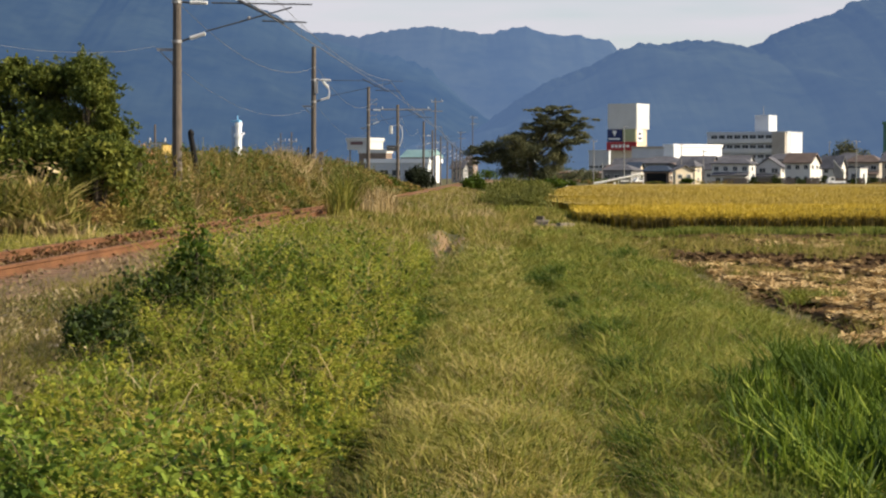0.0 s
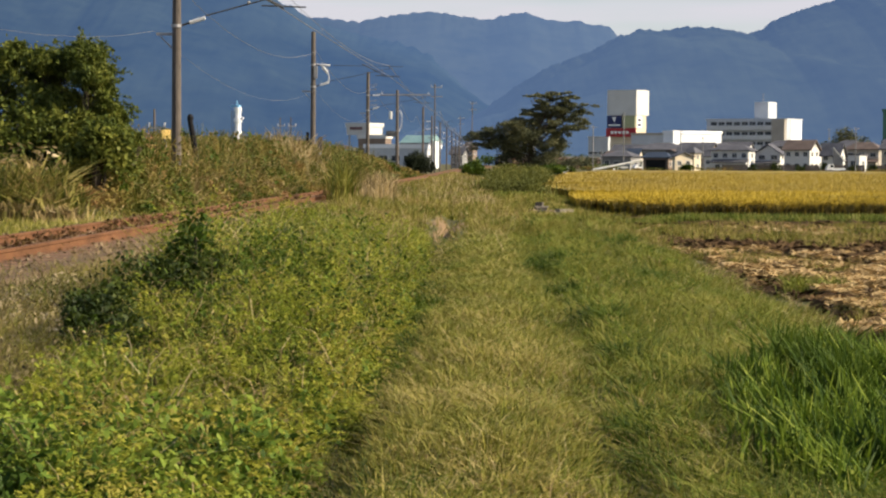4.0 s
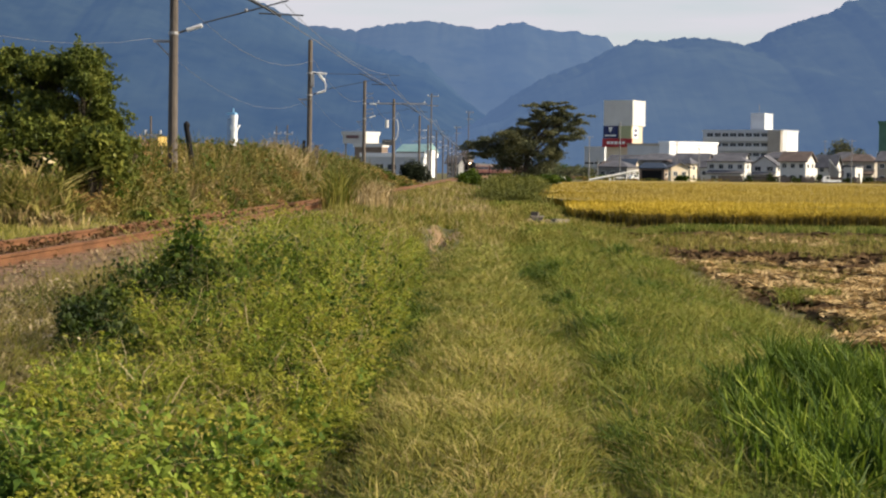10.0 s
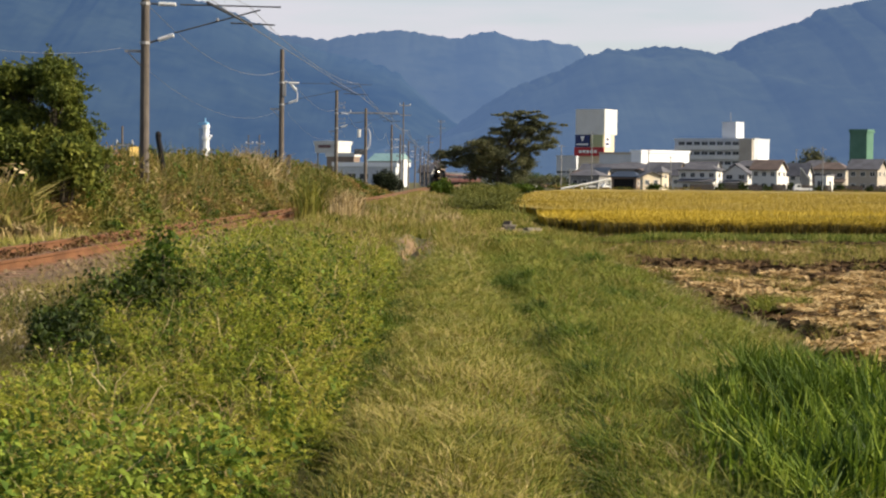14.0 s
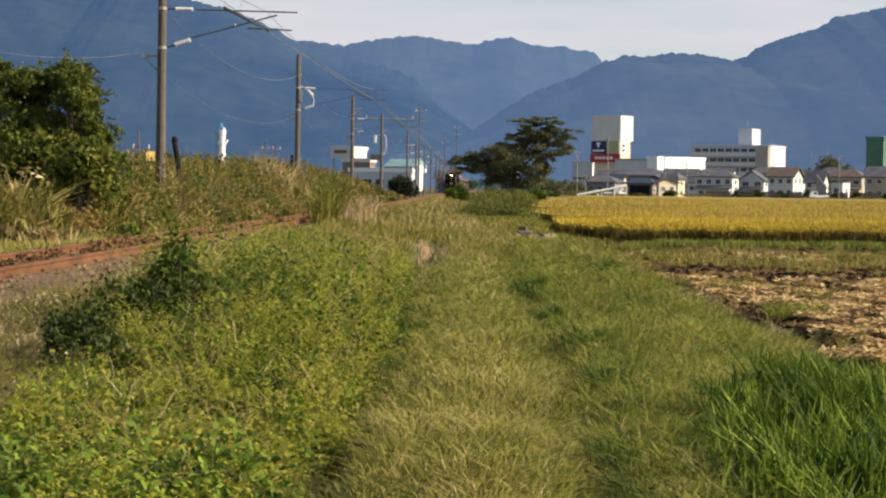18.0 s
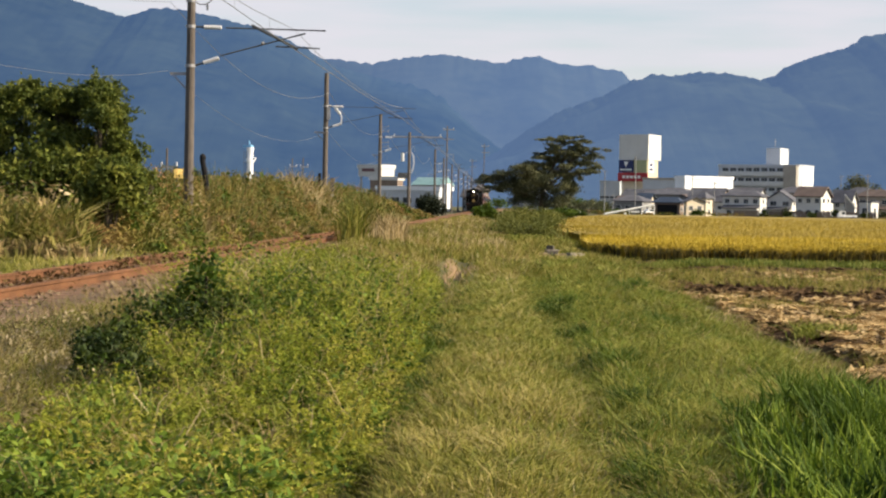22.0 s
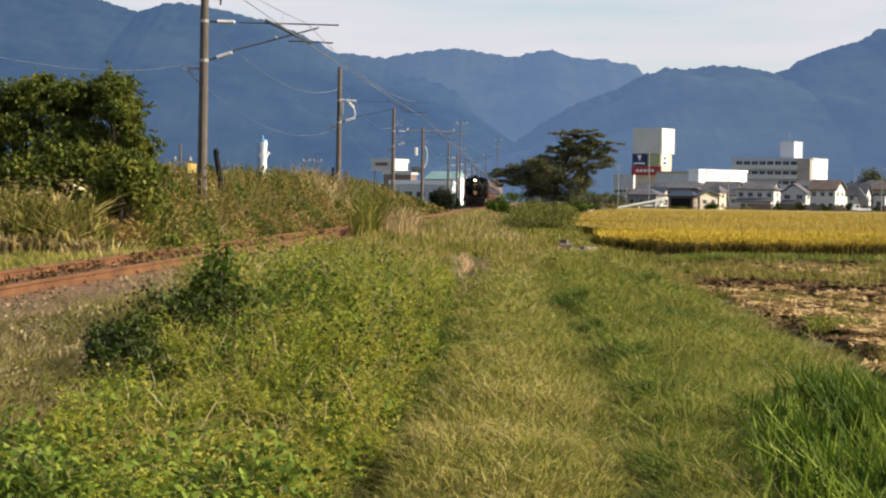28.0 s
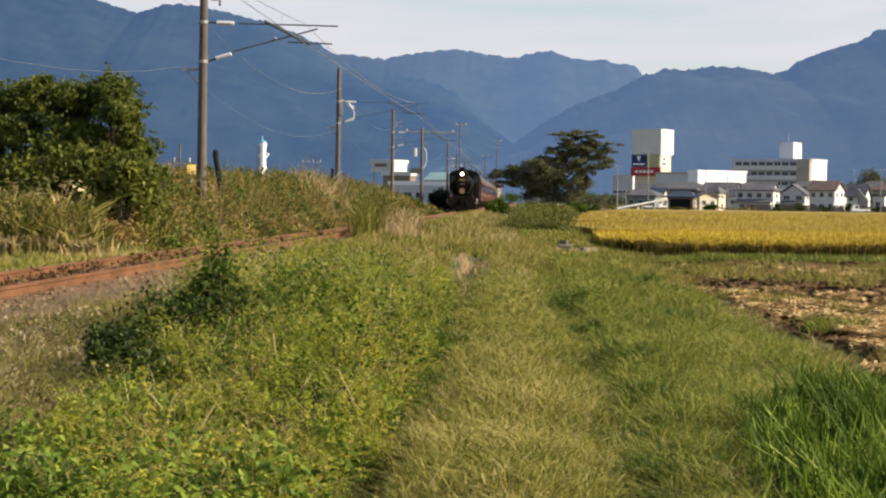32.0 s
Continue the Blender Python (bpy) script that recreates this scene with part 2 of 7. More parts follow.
# ---- helpers for meshes ----
class Shape:
    """Collects vertices and faces of one part."""

    def __init__(self):
        self.v, self.f = [], []

    def add(self, vs, fs):
        k = len(self.v)
        self.v += [tuple(v) for v in vs]
        self.f += [tuple(i + k for i in f) for f in fs]
        return self

    def box(self, x, y, z, sx, sy, sz, rz=0.0, rx=0.0, ry=0.0):
        m = pose(x, y, z, rx, ry, rz)
        vs = [m @ Vector((a * sx / 2, b * sy / 2, c * sz / 2)) for a in (-1, 1) for b in (-1, 1) for c in (-1, 1)]
        return self.add(vs, [(0, 1, 3, 2), (4, 6, 7, 5), (0, 4, 5, 1), (2, 3, 7, 6), (0, 2, 6, 4), (1, 5, 7, 3)])

    def rod(self, a, b, r0, r1=None, n=8, caps=True):
        a, b = Vector(a), Vector(b)
        r1 = r0 if r1 is None else r1
        q = (b - a).to_track_quat("Z", "Y")
        vs = []
        for p, r in ((a, r0), (b, r1)):
            vs += [p + q @ Vector((r * math.cos(2 * math.pi * i / n), r * math.sin(2 * math.pi * i / n), 0)) for i in range(n)]
        fs = [(i, (i + 1) % n, n + (i + 1) % n, n + i) for i in range(n)]
        if caps:
            fs += [tuple(reversed(range(n))), tuple(range(n, 2 * n))]
        return self.add(vs, fs)

    def chain(self, pts, r, n=5):
        for a, b in zip(pts[:-1], pts[1:]):
            self.rod(a, b, r, r, n, False)
        return self

    def prism(self, outline, x0, x1, axis="x"):
        """An outline of (across, up) drawn out along an axis."""
        n = len(outline)
        if axis == "x":
            vs = [(x, u, w) for x in (x0, x1) for u, w in outline]
        else:
            vs = [(u, y, w) for y in (x0, x1) for u, w in outline]
        fs = [(i, (i + 1) % n, n + (i + 1) % n, n + i) for i in range(n)] + [tuple(reversed(range(n))), tuple(range(n, 2 * n))]
        return self.add(vs, fs)

    def ball(self, x, y, z, rx, ry, rz, n=10, k=6):
        vs = [(x, y, z - rz)]
        for j in range(1, k):
            a = math.pi * j / k - math.pi / 2
            vs += [(x + rx * math.cos(a) * math.cos(2 * math.pi * i / n), y + ry * math.cos(a) * math.sin(2 * math.pi * i / n), z + rz * math.sin(a)) for i in range(n)]
        vs.append((x, y, z + rz))
        fs = [(0, 1 + (i + 1) % n, 1 + i) for i in range(n)]
        for j in range(k - 2):
            fs += [(1 + j * n + i, 1 + j * n + (i + 1) % n, 1 + (j + 1) * n + (i + 1) % n, 1 + (j + 1) * n + i) for i in range(n)]
        e = len(vs) - 1
        fs += [(e, e - n + i, e - n + (i + 1) % n) for i in range(n)]
        return self.add(vs, fs)

    def lathe(self, a, b, radii, n=10):
        """A turned body between two points, with the given radii at even steps."""
        a, b = Vector(a), Vector(b)
        q = (b - a).to_track_quat("Z", "Y")
        vs, k = [], len(radii)
        for j, r in enumerate(radii):
            p = a.lerp(b, j / (k - 1))
            vs += [p + q @ Vector((r * math.cos(2 * math.pi * i / n), r * math.sin(2 * math.pi * i / n), 0)) for i in range(n)]
        fs = [(j * n + i, j * n + (i + 1) % n, (j + 1) * n + (i + 1) % n, (j + 1) * n + i) for j in range(k - 1) for i in range(n)]
        fs += [tuple(reversed(range(n))), tuple(range((k - 1) * n, k * n))]
        return self.add(vs, fs)

    def mesh(self, name, material, smooth=False):
        me = bpy.data.meshes.new(name)
        me.from_pydata(self.v, [], self.f)
        me.materials.append(material)
        bm = bmesh.new()
        bm.from_mesh(me)
        bmesh.ops.recalc_face_normals(bm, faces=bm.faces)
        bm.to_mesh(me)
        bm.free()
        if smooth:
            me.polygons.foreach_set("use_smooth", [True] * len(me.polygons))
        return me


def part(name, shape, material, parent=None, label="", smooth=False):
    """One mesh object under a thing or a part, in the thing's space."""
    me = shape if isinstance(shape, bpy.types.Mesh) else shape.mesh(name, material, smooth)
    ob = new(name, me)
    ob.parent = parent
    if label:
        tagged(ob, label)
    return ob


def thing(name, m, label, category, group="", kind=""):
    ob = new(name)
    ob.matrix_basis = m
    return tagged(ob, label, category, group, kind)


def cloud_mesh(name, verts, faces_size, material):
    """A mesh of many separate faces, all with the same number of corners, from an array (faces, corners, 3)."""
    n = len(verts) // faces_size
    me = bpy.data.meshes.new(name)
    me.vertices.add(len(verts))
    me.vertices.foreach_set("co", np.asarray(verts, np.float32).ravel())
    me.loops.add(len(verts))
    me.loops.foreach_set("vertex_index", np.arange(len(verts), dtype=np.int32))
    me.polygons.add(n)
    me.polygons.foreach_set("loop_start", np.arange(0, len(verts), faces_size, dtype=np.int32))
    me.polygons.foreach_set("loop_total", np.full(n, faces_size, np.int32))
    me.materials.append(material)
    me.update(calc_edges=True)
    return me


rng = np.random.default_rng(7)

# ---- the line of the railway, seen from above: across against ahead ----
LINE_Y = [-120, 0, 22, 39, 71, 114, 177, 242, 291, 324, 373, 421, 487, 568, 610, 655, 700, 860, 1100, 1160]
LINE_X = [-10.4, -6.2, -5.5, -4.85, -3.65, -2.05, -0.43, 0.9, 2.05, 2.9, 4.2, 5.4, 7.0, 9.3, 13.2, 22.5, 34.5, 76.0, 138.0, 153.5]
_fy = np.arange(-120.0, 1160.0, 1.0)
_fx = np.interp(_fy, LINE_Y, LINE_X)
_w = np.hanning(41)
_fx[20:-20] = np.convolve(_fx, _w / _w.sum(), "same")[20:-20]
RAIL_TOP = 0.6


def track_x(y):
    return np.interp(y, _fy, _fx)


def path_x(y):
    return np.interp(y, [0, 10, 20, 30, 53, 86, 140, 400], [0, 0.13, 0.42, 0.58, 1.2, 1.5, 3.0, 12.0])


def smooth_step(a, b, v):
    t = np.clip((v - a) / (b - a), 0, 1)
    return t * t * (3 - 2 * t)


def wob(x, y, s, k):
    """Soft waves instead of a noise lookup, for arrays."""
    return (np.sin(x * s + 1.7 * k) * np.cos(y * s * 0.83 + 0.6 * k) + 0.6 * np.sin(x * s * 2.3 + y * s * 1.9 + k) + 0.4 * np.cos(y * s * 3.7 - x * s * 2.9 + 2 * k)) / 2


FIELD = -0.28


def rut(side, y):
    """How far a wheel rut lies from the middle of the farm track."""
    return -0.72 - 0.008 * np.clip(y - 10, 0, 30) if side < 0 else 0.84 + 0.005 * np.clip(y - 10, 0, 40)


def gully_x(y):
    return path_x(y) + 2.43 + 0.12 * np.sin(y * 0.5)


def ground_z(x, y):
    x, y = np.asarray(x, float), np.asarray(y, float)
    c = path_x(y)
    z = 0.025 * wob(x, y, 1.3, 1) + 0.012 * wob(x, y, 5.0, 2)
    z = z + 0.07 * np.exp(-((x - c - 0.05) / 0.42) ** 2)
    for side in (-1, 1):
        deep, wide = (0.15, 0.17) if side < 0 else (0.085, 0.2)
        z = z - deep * (1 + 0.8 * wob(x, y, 0.9, 8)) * np.exp(-((x - c - rut(side, y)) / wide) ** 2)
    # a shallow worn gully in the verge
    z = z - 0.17 * np.exp(-((x - gully_x(y)) / 0.24) ** 2) * smooth_step(24, 32, y) * smooth_step(64, 54, y)
    # down to the fields on one hand, up to the railway bed on the other
    edge = c + 2.2 + 0.4 * wob(x, y, 0.35, 3)
    z = z + (FIELD + 0.0) * smooth_step(0.0, 2.2, x - edge)
    t = track_x(y)
    z = z + 0.36 * smooth_step(t + 4.6, t + 2.0, x) * smooth_step(620, 450, y)
    z = z + 0.75 * smooth_step(t - 2.0, t - 4.2, x) * smooth_step(38, 50, y) * smooth_step(190, 120, y)
    return z


# ---- ground: one sheet, fine near by, coarse far off ----
def ground():
    ys = np.concatenate([np.arange(-40, 5, 3.0), np.arange(5, 60, 0.22), np.geomspace(60, 4800, 130)])
    us = np.concatenate([np.linspace(-1, -0.14, 40), np.linspace(-0.135, 0.135, 110), np.linspace(0.14, 1, 40)])
    gx, gy = [], []
    for y in ys:
        half = 40 + abs(y) * 1.05
        near = 3.0 + 0.16 * abs(y)
        row = np.where(np.abs(us) < 0.1375, us / 0.1375 * near, np.sign(us) * (near + (np.abs(us) - 0.1375) / 0.8625 * (half - near)))
        gx.append(row)
        gy.append(np.full(len(us), y))
    gx, gy = np.array(gx), np.array(gy)
    gz = ground_z(gx, gy)
    n, m = gx.shape
    i = np.arange(n * m).reshape(n, m)
    quads = np.stack([i[:-1, :-1], i[:-1, 1:], i[1:, 1:], i[1:, :-1]], -1).reshape(-1, 4)
    me = bpy.data.meshes.new("ground")
    me.from_pydata(np.stack([gx, gy, gz], -1).reshape(-1, 3).tolist(), [], quads.tolist())
    me.polygons.foreach_set("use_smooth", [True] * len(me.polygons))
    me.materials.append(M["soil"])
    return tagged(new("ground", me), "grassy flat ground with soil showing through the sward", "ground", kind="structure")


ground()


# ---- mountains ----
def haze_glow_material(name, c1, c2, clear, hazy, x0, x1, rise=0.0):
    """Forest with the blue haze of kilometres of air painted on as emission: thicker where the slope recedes into the
    valley.
    """
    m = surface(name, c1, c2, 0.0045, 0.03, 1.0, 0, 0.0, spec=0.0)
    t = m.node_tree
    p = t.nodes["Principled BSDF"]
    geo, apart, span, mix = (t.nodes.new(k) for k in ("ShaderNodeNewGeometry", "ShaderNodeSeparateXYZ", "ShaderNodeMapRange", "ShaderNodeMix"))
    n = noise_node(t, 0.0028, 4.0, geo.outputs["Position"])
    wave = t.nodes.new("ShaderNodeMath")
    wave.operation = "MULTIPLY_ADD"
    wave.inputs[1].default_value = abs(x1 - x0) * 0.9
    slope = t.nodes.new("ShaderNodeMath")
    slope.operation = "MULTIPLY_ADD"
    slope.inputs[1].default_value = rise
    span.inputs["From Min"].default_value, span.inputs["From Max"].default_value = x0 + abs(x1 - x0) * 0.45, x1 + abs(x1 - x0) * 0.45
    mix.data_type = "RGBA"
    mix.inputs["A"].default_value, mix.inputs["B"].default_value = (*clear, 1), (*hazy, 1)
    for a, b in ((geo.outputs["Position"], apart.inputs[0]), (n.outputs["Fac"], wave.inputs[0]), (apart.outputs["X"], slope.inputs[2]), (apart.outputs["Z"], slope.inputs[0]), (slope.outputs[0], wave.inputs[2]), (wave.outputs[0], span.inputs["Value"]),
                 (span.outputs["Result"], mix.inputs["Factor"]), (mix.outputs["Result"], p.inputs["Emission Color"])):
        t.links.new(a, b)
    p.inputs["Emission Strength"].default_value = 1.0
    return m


def ridge(name, dist, depth, crest, material, label, seed, rough):
    """A mountain range: a crest line given as (across, height), with spurs and gullies running down to the plain."""
    mid = np.linspace(-0.30 * dist, 0.30 * dist, 520)
    xs = np.concatenate([np.linspace(min(crest[0][0], mid[0] - 2), mid[0] - 1, 40), mid, np.linspace(mid[-1] + 1, crest[-1][0], 40)])
    xs = np.unique(np.clip(xs, crest[0][0], crest[-1][0]))
    hs = np.interp(xs, [c[0] for c in crest], [c[1] for c in crest])
    k = np.hanning(5)
    hs = np.convolve(np.pad(hs, 2, "edge"), k / k.sum(), "valid")
    rows = 40
    v = []
    for j in range(rows):
        t = j / (rows - 1)
        for x, h in zip(xs, hs):
            # t = 0 at the foot, 1 at the crest
            spur = noise.fractal(Vector((x * 0.0016 + seed, t * 0.7, seed)), 1.0, 2.1, 5)
            gully = noise.fractal(Vector((x * 0.004 + seed + t * 1.6, t * 2.2, 3 + seed)), 1.0, 2.1, 3)
            fuzz = noise.noise(Vector((x * 0.07, t * 30, seed))) + 0.5 * noise.noise(Vector((x * 0.19, t * 30, seed)))
            up = h * (t ** 0.85) + (spur * 130 + gully * 22) * math.sin(math.pi * min(t, 0.97)) * rough + fuzz * (1.5 + 4.5 * t ** 12) * rough
            v.append((x + gully * 25 * t * (1 - t), dist + depth * t + spur * 260 * math.sin(math.pi * t), up - 6 * (1 - t)))
    n = len(xs)
    f = [(j * n + i, j * n + i + 1, (j + 1) * n + i + 1, (j + 1) * n + i) for j in range(rows - 1) for i in range(n - 1)]
    me = bpy.data.meshes.new(name)
    me.from_pydata(v, [], f)
    me.polygons.foreach_set("use_smooth", [True] * len(me.polygons))
    me.materials.append(material)
    return tagged(new(name, me), label, "mountain", kind="structure")


M["far_hill"] = haze_glow_material("far_mountain_haze", (0.003, 0.006, 0.006), (0.022, 0.026, 0.018), (0.060, 0.099, 0.184), (0.078, 0.126, 0.226), -300, 300)
M["mid_hill"] = haze_glow_material("middle_mountain_haze", (0.002, 0.005, 0.005), (0.020, 0.028, 0.021), (0.033, 0.064, 0.136), (0.053, 0.096, 0.190), -350, 350, 1.1)
M["near_hill"] = haze_glow_material("nearer_mountain_haze", (0.003, 0.006, 0.005), (0.024, 0.031, 0.020), (0.055, 0.092, 0.175), (0.066, 0.108, 0.197), 420, -50)
D1, D2, D3 = 4300, 3500, 3000
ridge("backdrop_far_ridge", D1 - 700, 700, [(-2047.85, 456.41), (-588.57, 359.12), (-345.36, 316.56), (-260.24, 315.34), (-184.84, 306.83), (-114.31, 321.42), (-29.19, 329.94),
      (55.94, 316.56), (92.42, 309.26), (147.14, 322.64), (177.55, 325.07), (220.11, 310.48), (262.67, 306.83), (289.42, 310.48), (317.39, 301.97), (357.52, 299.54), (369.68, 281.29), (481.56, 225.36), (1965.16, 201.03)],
      M["far_hill"], "far mountain ridge under the sky, blue from painted haze", 1.0, 0.7)
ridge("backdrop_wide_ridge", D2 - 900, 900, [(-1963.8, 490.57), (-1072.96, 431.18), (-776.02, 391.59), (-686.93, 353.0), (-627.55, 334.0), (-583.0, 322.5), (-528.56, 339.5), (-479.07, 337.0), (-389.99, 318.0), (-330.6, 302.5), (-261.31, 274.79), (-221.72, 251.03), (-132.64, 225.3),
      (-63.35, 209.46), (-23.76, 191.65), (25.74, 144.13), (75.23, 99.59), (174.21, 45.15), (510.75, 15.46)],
      M["mid_hill"], "forested mountain slope falling to a valley, blue from painted haze", 4.0, 0.8)
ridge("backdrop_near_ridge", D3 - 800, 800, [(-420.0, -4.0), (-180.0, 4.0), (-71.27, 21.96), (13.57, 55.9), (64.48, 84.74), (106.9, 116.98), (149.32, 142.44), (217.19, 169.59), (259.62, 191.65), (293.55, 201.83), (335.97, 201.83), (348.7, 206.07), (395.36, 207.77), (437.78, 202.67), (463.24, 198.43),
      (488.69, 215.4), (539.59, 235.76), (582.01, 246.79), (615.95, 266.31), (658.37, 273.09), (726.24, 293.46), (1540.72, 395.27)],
      M["near_hill"], "wooded mountain side with a rounded crest, blue from painted haze", 9.0, 0.8)

# ---- grass, weeds and leaves, all as small faces of their own ----
def blades(x, y, z, height, width, lean, bend=0.5):
    """Bent blades of two faces each: arrays in, (n * 2 * 4, 3) corners out."""
    n = len(x)
    a = rng.uniform(0, 2 * np.pi, n)
    turn = rng.uniform(0, 2 * np.pi, n)
    dx, dy = np.cos(a) * lean * height, np.sin(a) * lean * height
    wx, wy = np.cos(turn) * width / 2, np.sin(turn) * width / 2
    base = np.stack([x, y, z], -1)
    side = np.stack([wx, wy, np.zeros(n)], -1)
    mid = base + np.stack([dx * 0.35, dy * 0.35, height * 0.6], -1)
    tip = base + np.stack([dx * (1 + bend), dy * (1 + bend), height * (1.0 - 0.25 * bend * np.clip(lean, 0, 1))], -1)
    low = np.stack([base - side, base + side, mid + side * 0.8, mid - side * 0.8], 1)
    top = np.stack([mid - side * 0.8, mid + side * 0.8, tip + side * 0.15, tip - side * 0.15], 1)
    return np.concatenate([low, top], 1).reshape(-1, 3)


def leaves(x, y, z, size, flat=0.6, long=1.5, way=None):
    """Pointed, folded leaves of one face each; way: the direction in which they point, in the plan."""
    n = len(x)
    a = rng.uniform(0, 2 * np.pi, n) if way is None else way
    tilt = rng.normal(0.0, flat, n)
    roll = rng.normal(0.0, flat, n)
    f = np.stack([np.cos(a) * np.cos(tilt), np.sin(a) * np.cos(tilt), np.sin(tilt)], -1)
    s = np.stack([-np.sin(a) * np.cos(roll), np.cos(a) * np.cos(roll), np.sin(roll)], -1)
    p = np.stack([x, y, z], -1)
    L, wd = (size * long)[:, None], (size * 0.5)[:, None]
    drop = np.array([0, 0, 1.0]) * (size * 0.18)[:, None]
    a0, a1 = p - f * L / 2, p + f * L / 2
    l, r = p + s * wd - f * L * 0.08 + drop, p - s * wd - f * L * 0.08 + drop
    return np.stack([a0, r, a1, l], 1).reshape(-1, 3)


def fronds(x, y, z, top, reach, stems, per, leaf, long):
    """Plants with stems that rise and arch outwards, set with small leaves along their upper part."""
    k = len(x)
    a = rng.uniform(0, 2 * np.pi, (k, stems, 1))
    out = reach[:, None, None] * rng.uniform(0.35, 1.15, (k, stems, 1))
    high = top[:, None, None] * rng.uniform(0.55, 1.1, (k, stems, 1))
    f = rng.uniform(0.2, 1, (k, stems, per)) ** 0.8
    px = x[:, None, None] + np.cos(a) * out * f ** 1.3 + rng.normal(0, 0.008, f.shape)
    py = y[:, None, None] + np.sin(a) * out * f ** 1.3 + rng.normal(0, 0.008, f.shape)
    pz = z[:, None, None] + high * (1 - (1 - f) ** 1.7 - 0.22 * f ** 4)
    way = a + rng.choice((-0.8, 0.8), f.shape) + rng.normal(0, 0.3, f.shape)
    size = rng.uniform(*leaf, f.shape) * np.interp(py, [8, 30, 46], [0.95, 1.4, 1.8]) * (1.15 - 0.5 * f)
    return leaves(px.ravel(), py.ravel(), pz.ravel(), size.ravel(), 0.45, long, way.ravel())


def scatter(n, y0, y1, left, right, power=1.0):
    """Points over a stretch of the plan between two lines; more of them near by."""
    u = rng.uniform(0, 1, n)
    y = y0 * (y1 / y0) ** (u ** power)
    a, b = left(y), right(y)
    x = a + (b - a) * rng.uniform(0, 1, n)
    # no grass where the earth is bare or stones lie
    bald = (((x - 0.16) / 0.66) ** 2 + ((y - 49) / 10.0) ** 2 + 0.45 * wob(x, y, 3.0, 2) < 1) & (rng.uniform(0, 1, n) < 0.93)
    bald |= (np.abs(x - 3.2) < 0.5) & (np.abs(y - 63.5) < 4.0) | (np.abs(x - 4.05) < 0.4) & (np.abs(y - 65) < 3.0)
    return x[~bald], y[~bald]


def stuff(name, verts, size, material, label, category):
    return tagged(new(name, cloud_mesh(name, verts, size, material)), label, category, kind="stuff")


def sight(y, k=1.0):
    return 0.6 + 0.262 * y * k


def spears(x, y, z, height, width, lean):
    """Straight blades of one face each, for the middle distance."""
    n = len(x)
    a = rng.uniform(0, 2 * np.pi, n)
    turn = rng.uniform(0, 2 * np.pi, n)
    base = np.stack([x, y, z], -1)
    side = np.stack([np.cos(turn) * width / 2, np.sin(turn) * width / 2, np.zeros(n)], -1)
    tip = base + np.stack([np.cos(a) * lean * height, np.sin(a) * lean * height, height], -1)
    return np.stack([base - side, base + side, tip + side * 0.2, tip - side * 0.2], 1).reshape(-1, 3)


def tufted(x, y, per, radius, height, width, lean, droop=0.5):
    """Tufts of grass round the given points: the blades lean outwards, and each tuft has a height and a comb of its own."""
    n = len(x)
    h = np.repeat(height, per)
    cx, cy = np.repeat(x, per), np.repeat(y, per)
    a = rng.uniform(0, 2 * np.pi, n * per)
    r = radius * np.sqrt(rng.uniform(0, 1, n * per))
    comb = np.repeat(rng.normal(0, 0.45, (n, 2)), per, 0)
    bx, by = cx + np.cos(a) * r, cy + np.sin(a) * r
    out = lean * (0.25 + r / radius) * rng.uniform(0.5, 1.3, n * per)
    dx, dy = (np.cos(a) + comb[:, 0]) * out, (np.sin(a) + comb[:, 1]) * out
    hh = h * rng.uniform(0.45, 1.1, n * per)
    w = np.repeat(width, per)
    turn = rng.uniform(0, 2 * np.pi, n * per)
    side = np.stack([np.cos(turn) * w / 2, np.sin(turn) * w / 2, np.zeros(n * per)], -1)
    base = np.stack([bx, by, ground_z(bx, by) - 0.01], -1)
    mid = base + np.stack([dx * hh * 0.4, dy * hh * 0.4, hh * 0.6], -1)
    tip = base + np.stack([dx * hh * (1 + droop), dy * hh * (1 + droop), hh * (1 - 0.35 * droop * np.clip(out, 0, 1.5))], -1)
    low = np.stack([base - side, base + side, mid + side * 0.8, mid - side * 0.8], 1)
    top = np.stack([mid - side * 0.8, mid + side * 0.8, tip + side * 0.12, tip - side * 0.12], 1)
    return np.concatenate([low, top], 1).reshape(-1, 3)


def thin(x, y, chance):
    keep = rng.uniform(0, 1, len(x)) < chance
    return x[keep], y[keep]


def rut_gap(x, y):
    c = path_x(y)
    return np.minimum(np.abs(x - c - rut(-1, y)), np.abs(x - c - rut(1, y)))


def gully_gap(x, y):
    """Nought in the worn gully, one away from it."""
    return 1 - np.exp(-((x - gully_x(y)) / 0.2) ** 2) * smooth_step(24, 32, y) * smooth_step(64, 54, y) * (0.8 + 0.4 * wob(x, y, 1.2, 3))


# trodden grass on the farm track
x, y = scatter(13000, 8.2, 50, lambda y: np.maximum(path_x(y) - 0.85, -sight(y)), lambda y: np.minimum(path_x(y) + 2.0 + 0.02 * y, sight(y)))
x, y = thin(x, y, np.clip(0.06 + rut_gap(x, y) * 3.2, 0, 1) * np.clip(1.25 - 0.55 * np.clip(x - path_x(y) - 0.7, 0, 9), 0, 1))
green = rng.uniform(0, 1, len(x)) < np.clip(0.30 + 0.45 * wob(x, y, 1.1, 3) + 0.25 * wob(x, y, 3.3, 6) + 0.35 * smooth_step(14, 26, y) + 0.5 * smooth_step(0.5, 1.0, x - path_x(y)), 0.05, 0.95)
gx, gy = x[green], y[green]
